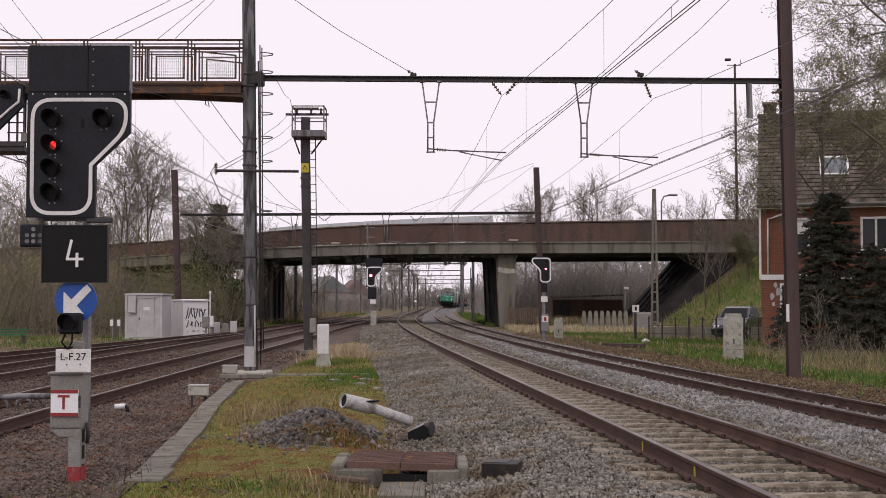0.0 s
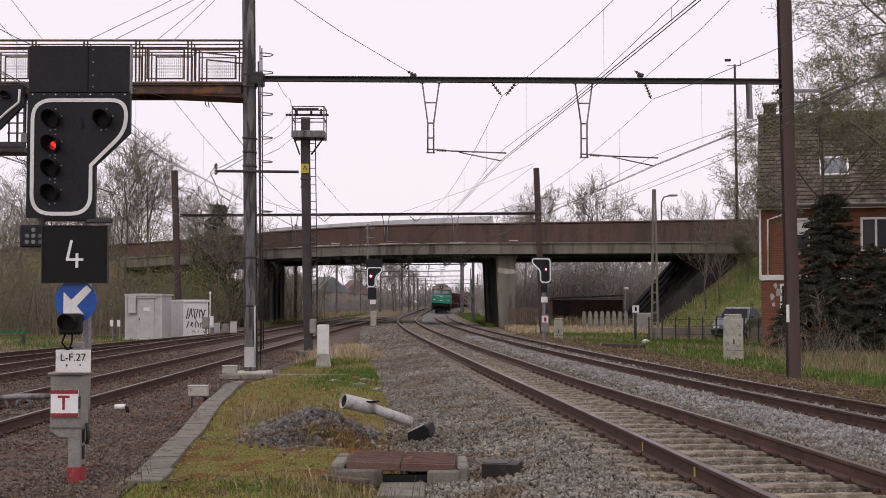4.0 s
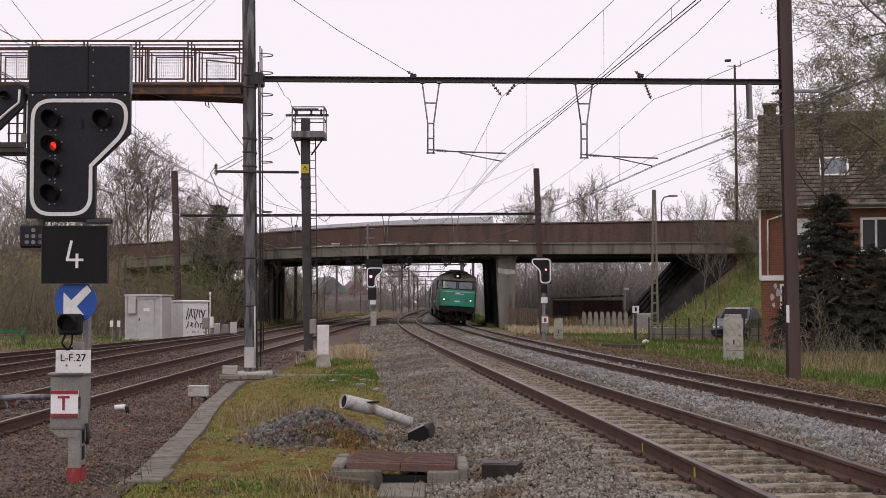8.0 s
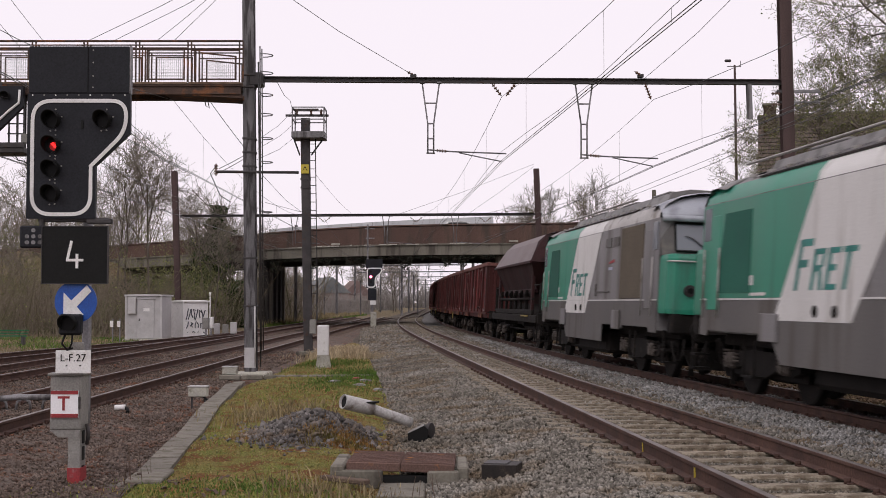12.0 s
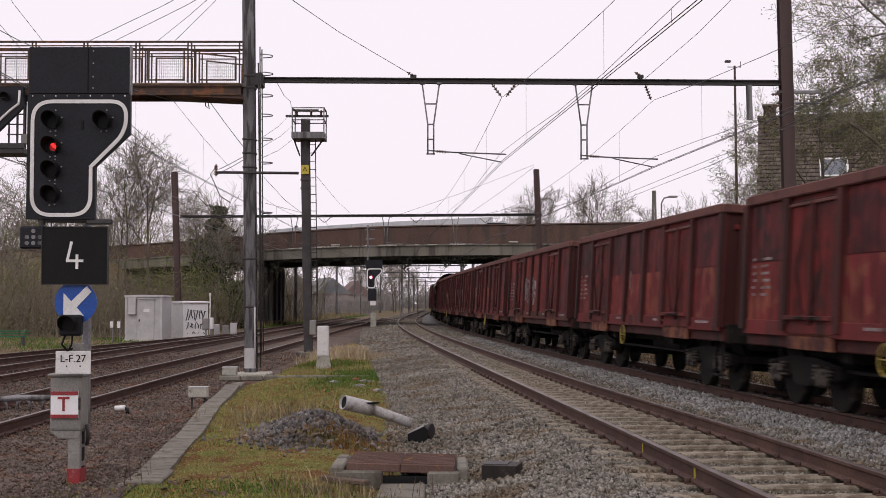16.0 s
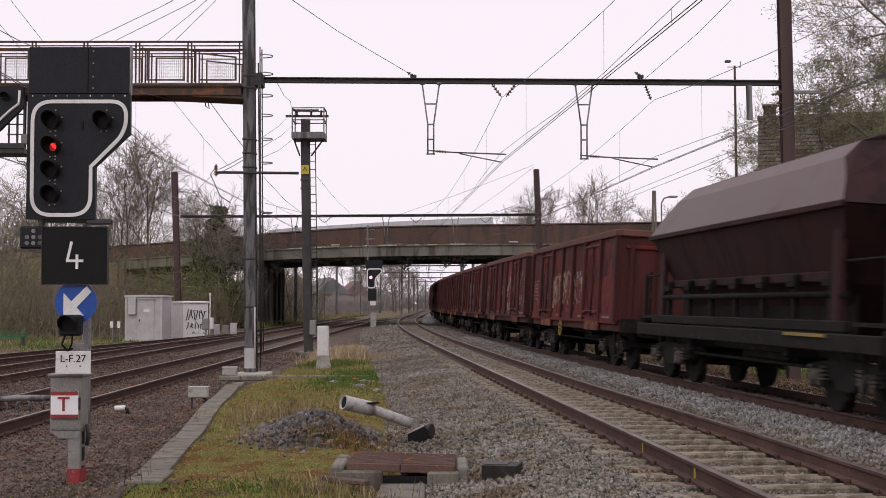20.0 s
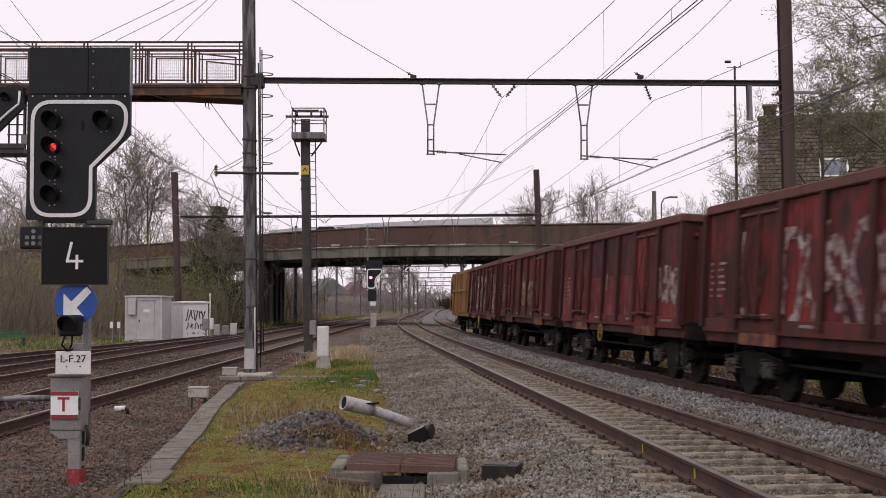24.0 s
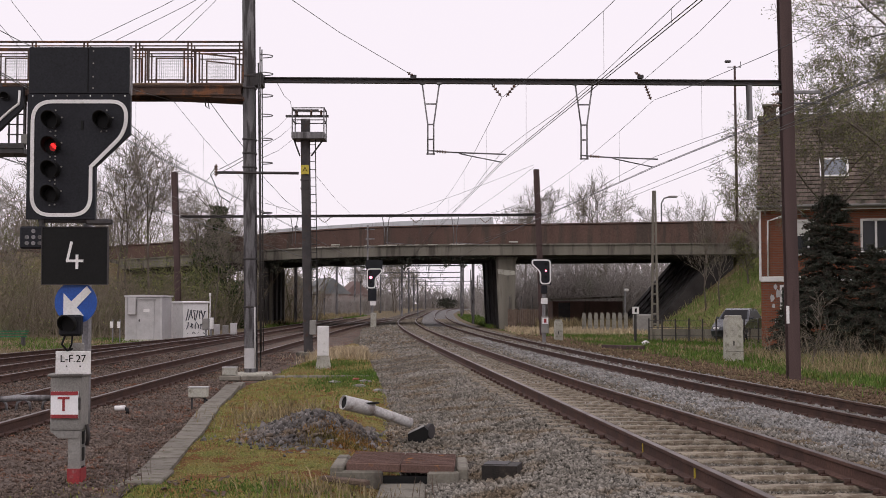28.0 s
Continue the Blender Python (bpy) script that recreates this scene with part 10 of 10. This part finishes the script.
junction(-4.35, 23.2, 0.3, 0.33, 0.17, "pale junction box on short legs beside the trough")
junction(-5.05, 30.9, 0.42, 0.34, 0.18, "pale junction box near the mast foot", False)
for x, y, key in ((-6.15, 24.2, 0), (-6.2, 29.5, 0), (-1.55, 88, 1), (3.0, 71, 1)):
    bb = thing("rail_bond", Matrix.Translation((x, y, float(ground_z(x, y)) + 0.1)), "small white bond box between the rails", "bond box", "rail bond boxes")
    part("box", Geo().box((0, 0, 0.08), (0.18 + 0.2 * key, 0.16, 0.1 + 0.1 * key), 0.03), WHITE, bb)
    part("lead", Geo().tube([(0.08, 0, 0.06), (0.3, -0.05, 0.02), (0.5, -0.1, 0.0)], 0.015, 5), HOOD, bb)
wl = thing("cable_end", Matrix.Translation((-5.35, 21.6, -0.02)), "white cable sleeve lying in the gravel", "cable end")
part("sleeve", Geo().tube([(-0.08, 0, 0.07), (0.09, 0, 0.08)], 0.045, 10), WHITE, wl)
part("cable", Geo().tube([(0.08, 0, 0.07), (0.14, -0.03, 0.05), (0.15, -0.1, 0.0)], 0.03, 6), HOOD, wl)
for x, y, l, t in ((-4.6, 20.2, 0.9, 5), (-5.4, 21.0, 0.5, -8), (-4.3, 15.2, 0.2, 60)):
    st = thing("stick", Matrix.Translation((x, y, float(ground_z(x, y)) + 0.06)) @ Matrix.Rotation(radians(t), 4, "Z"), "thin grey stick on the gravel", "stick", "sticks")
    part("wood", Geo().tube([(-l / 2, 0, 0), (0, 0.01, 0.015), (l / 2, 0, 0)], 0.015, 5), WOOD_SLEEPER, st)
pn = thing("timber_baulk", Matrix.Translation((7.6, 55, -0.12)) @ Matrix.Rotation(radians(-38), 4, "Z"), "brown timber lying beside the track", "timber")
part("baulk", Geo().box((0, 0, 0.06), (2.0, 0.2, 0.16), 0.02), STEEL_BR, pn)
for x, y in ((9.7, 62.5), (13.4, 24.5), (12.2, 26.8)):
    lt = thing("white_litter", at_ground(x, y, 0.4, -0.03), "crumpled white litter in the grass", "litter", "litter")
    part("bag", Geo().prism([(-0.15, 0), (0.12, 0), (0.18, 0.14), (0.05, 0.22), (-0.12, 0.13)], -0.1, 0.1), WHITE, lt)
for x, y, c in ((-1.95, 29.4, "r"), (-1.7, 28.6, "w"), (-1.2, 28.8, "w"), (-2.35, 28.4, "w"), (-1.75, 27.4, "w"), (-1.3, 26.4, "w")):
    lt = thing("rag", Matrix.Translation((x, y, float(ground_z(x, y)) + 0.03)) @ Matrix.Rotation(x * 9, 4, "Z"), "scrap of faded red cloth in the grass" if c == "r" else "scrap of pale waste in the grass", "litter", "scraps in the grass")
    part("scrap", Geo().prism([(-0.13, 0), (0.1, -0.01), (0.15, 0.025), (0.0, 0.05), (-0.11, 0.03)], -0.07, 0.06), RED_PAINT if c == "r" else GREYBOX, lt)
# rodding between the siding rails
pr_ = thing("point_rodding", Matrix.Translation((-6.95, 22.0, 0.0)) @ Matrix.Rotation(radians(14), 4, "Z"), "grey steel point rodding with looped brackets between the rails", "point rodding")
part("bar", Geo().tube([(-0.75, 0, 0.16), (-0.2, 0, 0.2), (0.35, 0, 0.19), (0.5, 0, 0.14)], 0.05, 8), STEEL, pr_)
for q in (-0.5, -0.12, 0.3):
    part("bracket", Geo().tube([(q - 0.12, 0, -0.02), (q - 0.1, 0, 0.12), (q, 0, 0.18), (q + 0.1, 0, 0.12), (q + 0.12, 0, -0.02)], 0.026, 6), STEEL, pr_)
part("box", Geo().box((0.42, -0.03, 0.06), (0.2, 0.16, 0.13), 0.02), STEEL_DK, pr_)
# dead leaves and broken twigs on the grass in front
for k in range(13):
    x, y = -2.7 + rng.uniform(0, 0.9), rng.uniform(11.6, 12.9)
    lf = thing("dead_leaf", Matrix.Translation((x, y, float(ground_z(x, y)) + 0.035)) @ Matrix.Rotation(rng.uniform(0, 6.28), 4, "Z"), "curled dark brown dead leaf on the grass", "dead leaf", "dead leaves")
    l = rng.uniform(0.03, 0.075)
    part("leaf", Geo().prism([(-l, 0.0), (-l * 0.4, l * 0.35), (l * 0.5, l * 0.2), (l, l * 0.55), (l * 0.5, l * 0.32), (-l * 0.4, l * 0.47)], -l * 0.3, l * 0.3), WOOD_SLEEPER, lf)
# grass round the huts
y = rng.uniform(50, 70, 9000)
x = -11.6 - 13 * rng.uniform(0, 1, len(y)) ** 1.2 - 0.15 * (y - 50)
keep = patchy(x, y, 0.8, 3.0) + rng.normal(0, 0.2, len(y)) > 0.4
blades("rough_grass", rng, x[keep], y[keep], ground_z(x[keep], y[keep]), 0.13, 0.035, VERGE_BLADE, "patchy green grass round the huts", 0.4)
blades("rough_grass", rng, x[~keep], y[~keep], ground_z(x[~keep], y[~keep]), 0.14, 0.03, STRAW, "patchy dry grass round the huts", 0.4)
# rough grass along the sidings beyond the bridge
y = rng.uniform(100, 190, 9000)
x = -14.2 - rng.uniform(0, 1, len(y)) ** 1.5 * 10 + 0.03 * (y - 100)
blades("rough_grass", rng, x, y, ground_z(x, y), 0.5, 0.07, STRAW, "tall straw-coloured grass beside the sidings", 0.3)
x = -13.6 - rng.uniform(0, 1, len(y)) * 4 + 0.03 * (y - 100)
blades("rough_grass", rng, x[:5000], y[:5000], ground_z(x[:5000], y[:5000]), 0.25, 0.08, VERGE_BLADE, "green grass beside the sidings", 0.3)
y = rng.uniform(100, 200, 7000)
x = line_right(y) + 2.6 + 5 * rng.uniform(0, 1, len(y)) ** 1.4
blades("rough_grass", rng, x, y, ground_z(x, y), 0.3, 0.08, VERGE_BLADE, "green grass beside the running line beyond the bridge", 0.4)
# yellow paint marks on the near rail
for y in (14.2, 12.1):
    x, nx, ny = frames_of(line_near, np.array([y]))
    mk = thing("paint_mark", None, "short yellow paint mark on the rail's web", "paint mark", "paint marks")
    part("mark", Geo().box((float(x[0]) - 0.7535 - 0.018, y, 0.22), (0.012, 0.03, 0.1)), YELLOW, mk)
# dead weeds in front of the lens
P0, P1 = [], []
for k in range(60):
    cx, cy = rng.choice([-0.15, -0.5, 0.75, 0.95, 1.1, -3.0]), rng.uniform(11.2, 13.2)
    b = np.array([cx + rng.normal(0, 0.12), cy, float(ground_z(cx, cy)) + 0.02])
    tip = b + np.array([rng.normal(0, 0.06), rng.normal(0, 0.06), rng.uniform(0.1, 0.36)])
    P0.append(b)
    P1.append(tip)
ob = sticks("dead_weeds", np.array(P0), np.array(P1), np.full(60, 0.005), np.full(60, 0.002), WOOD_SLEEPER)
tagged(ob, "thin dead weed stalks in the gravel", "weeds", kind="stuff")
motions()
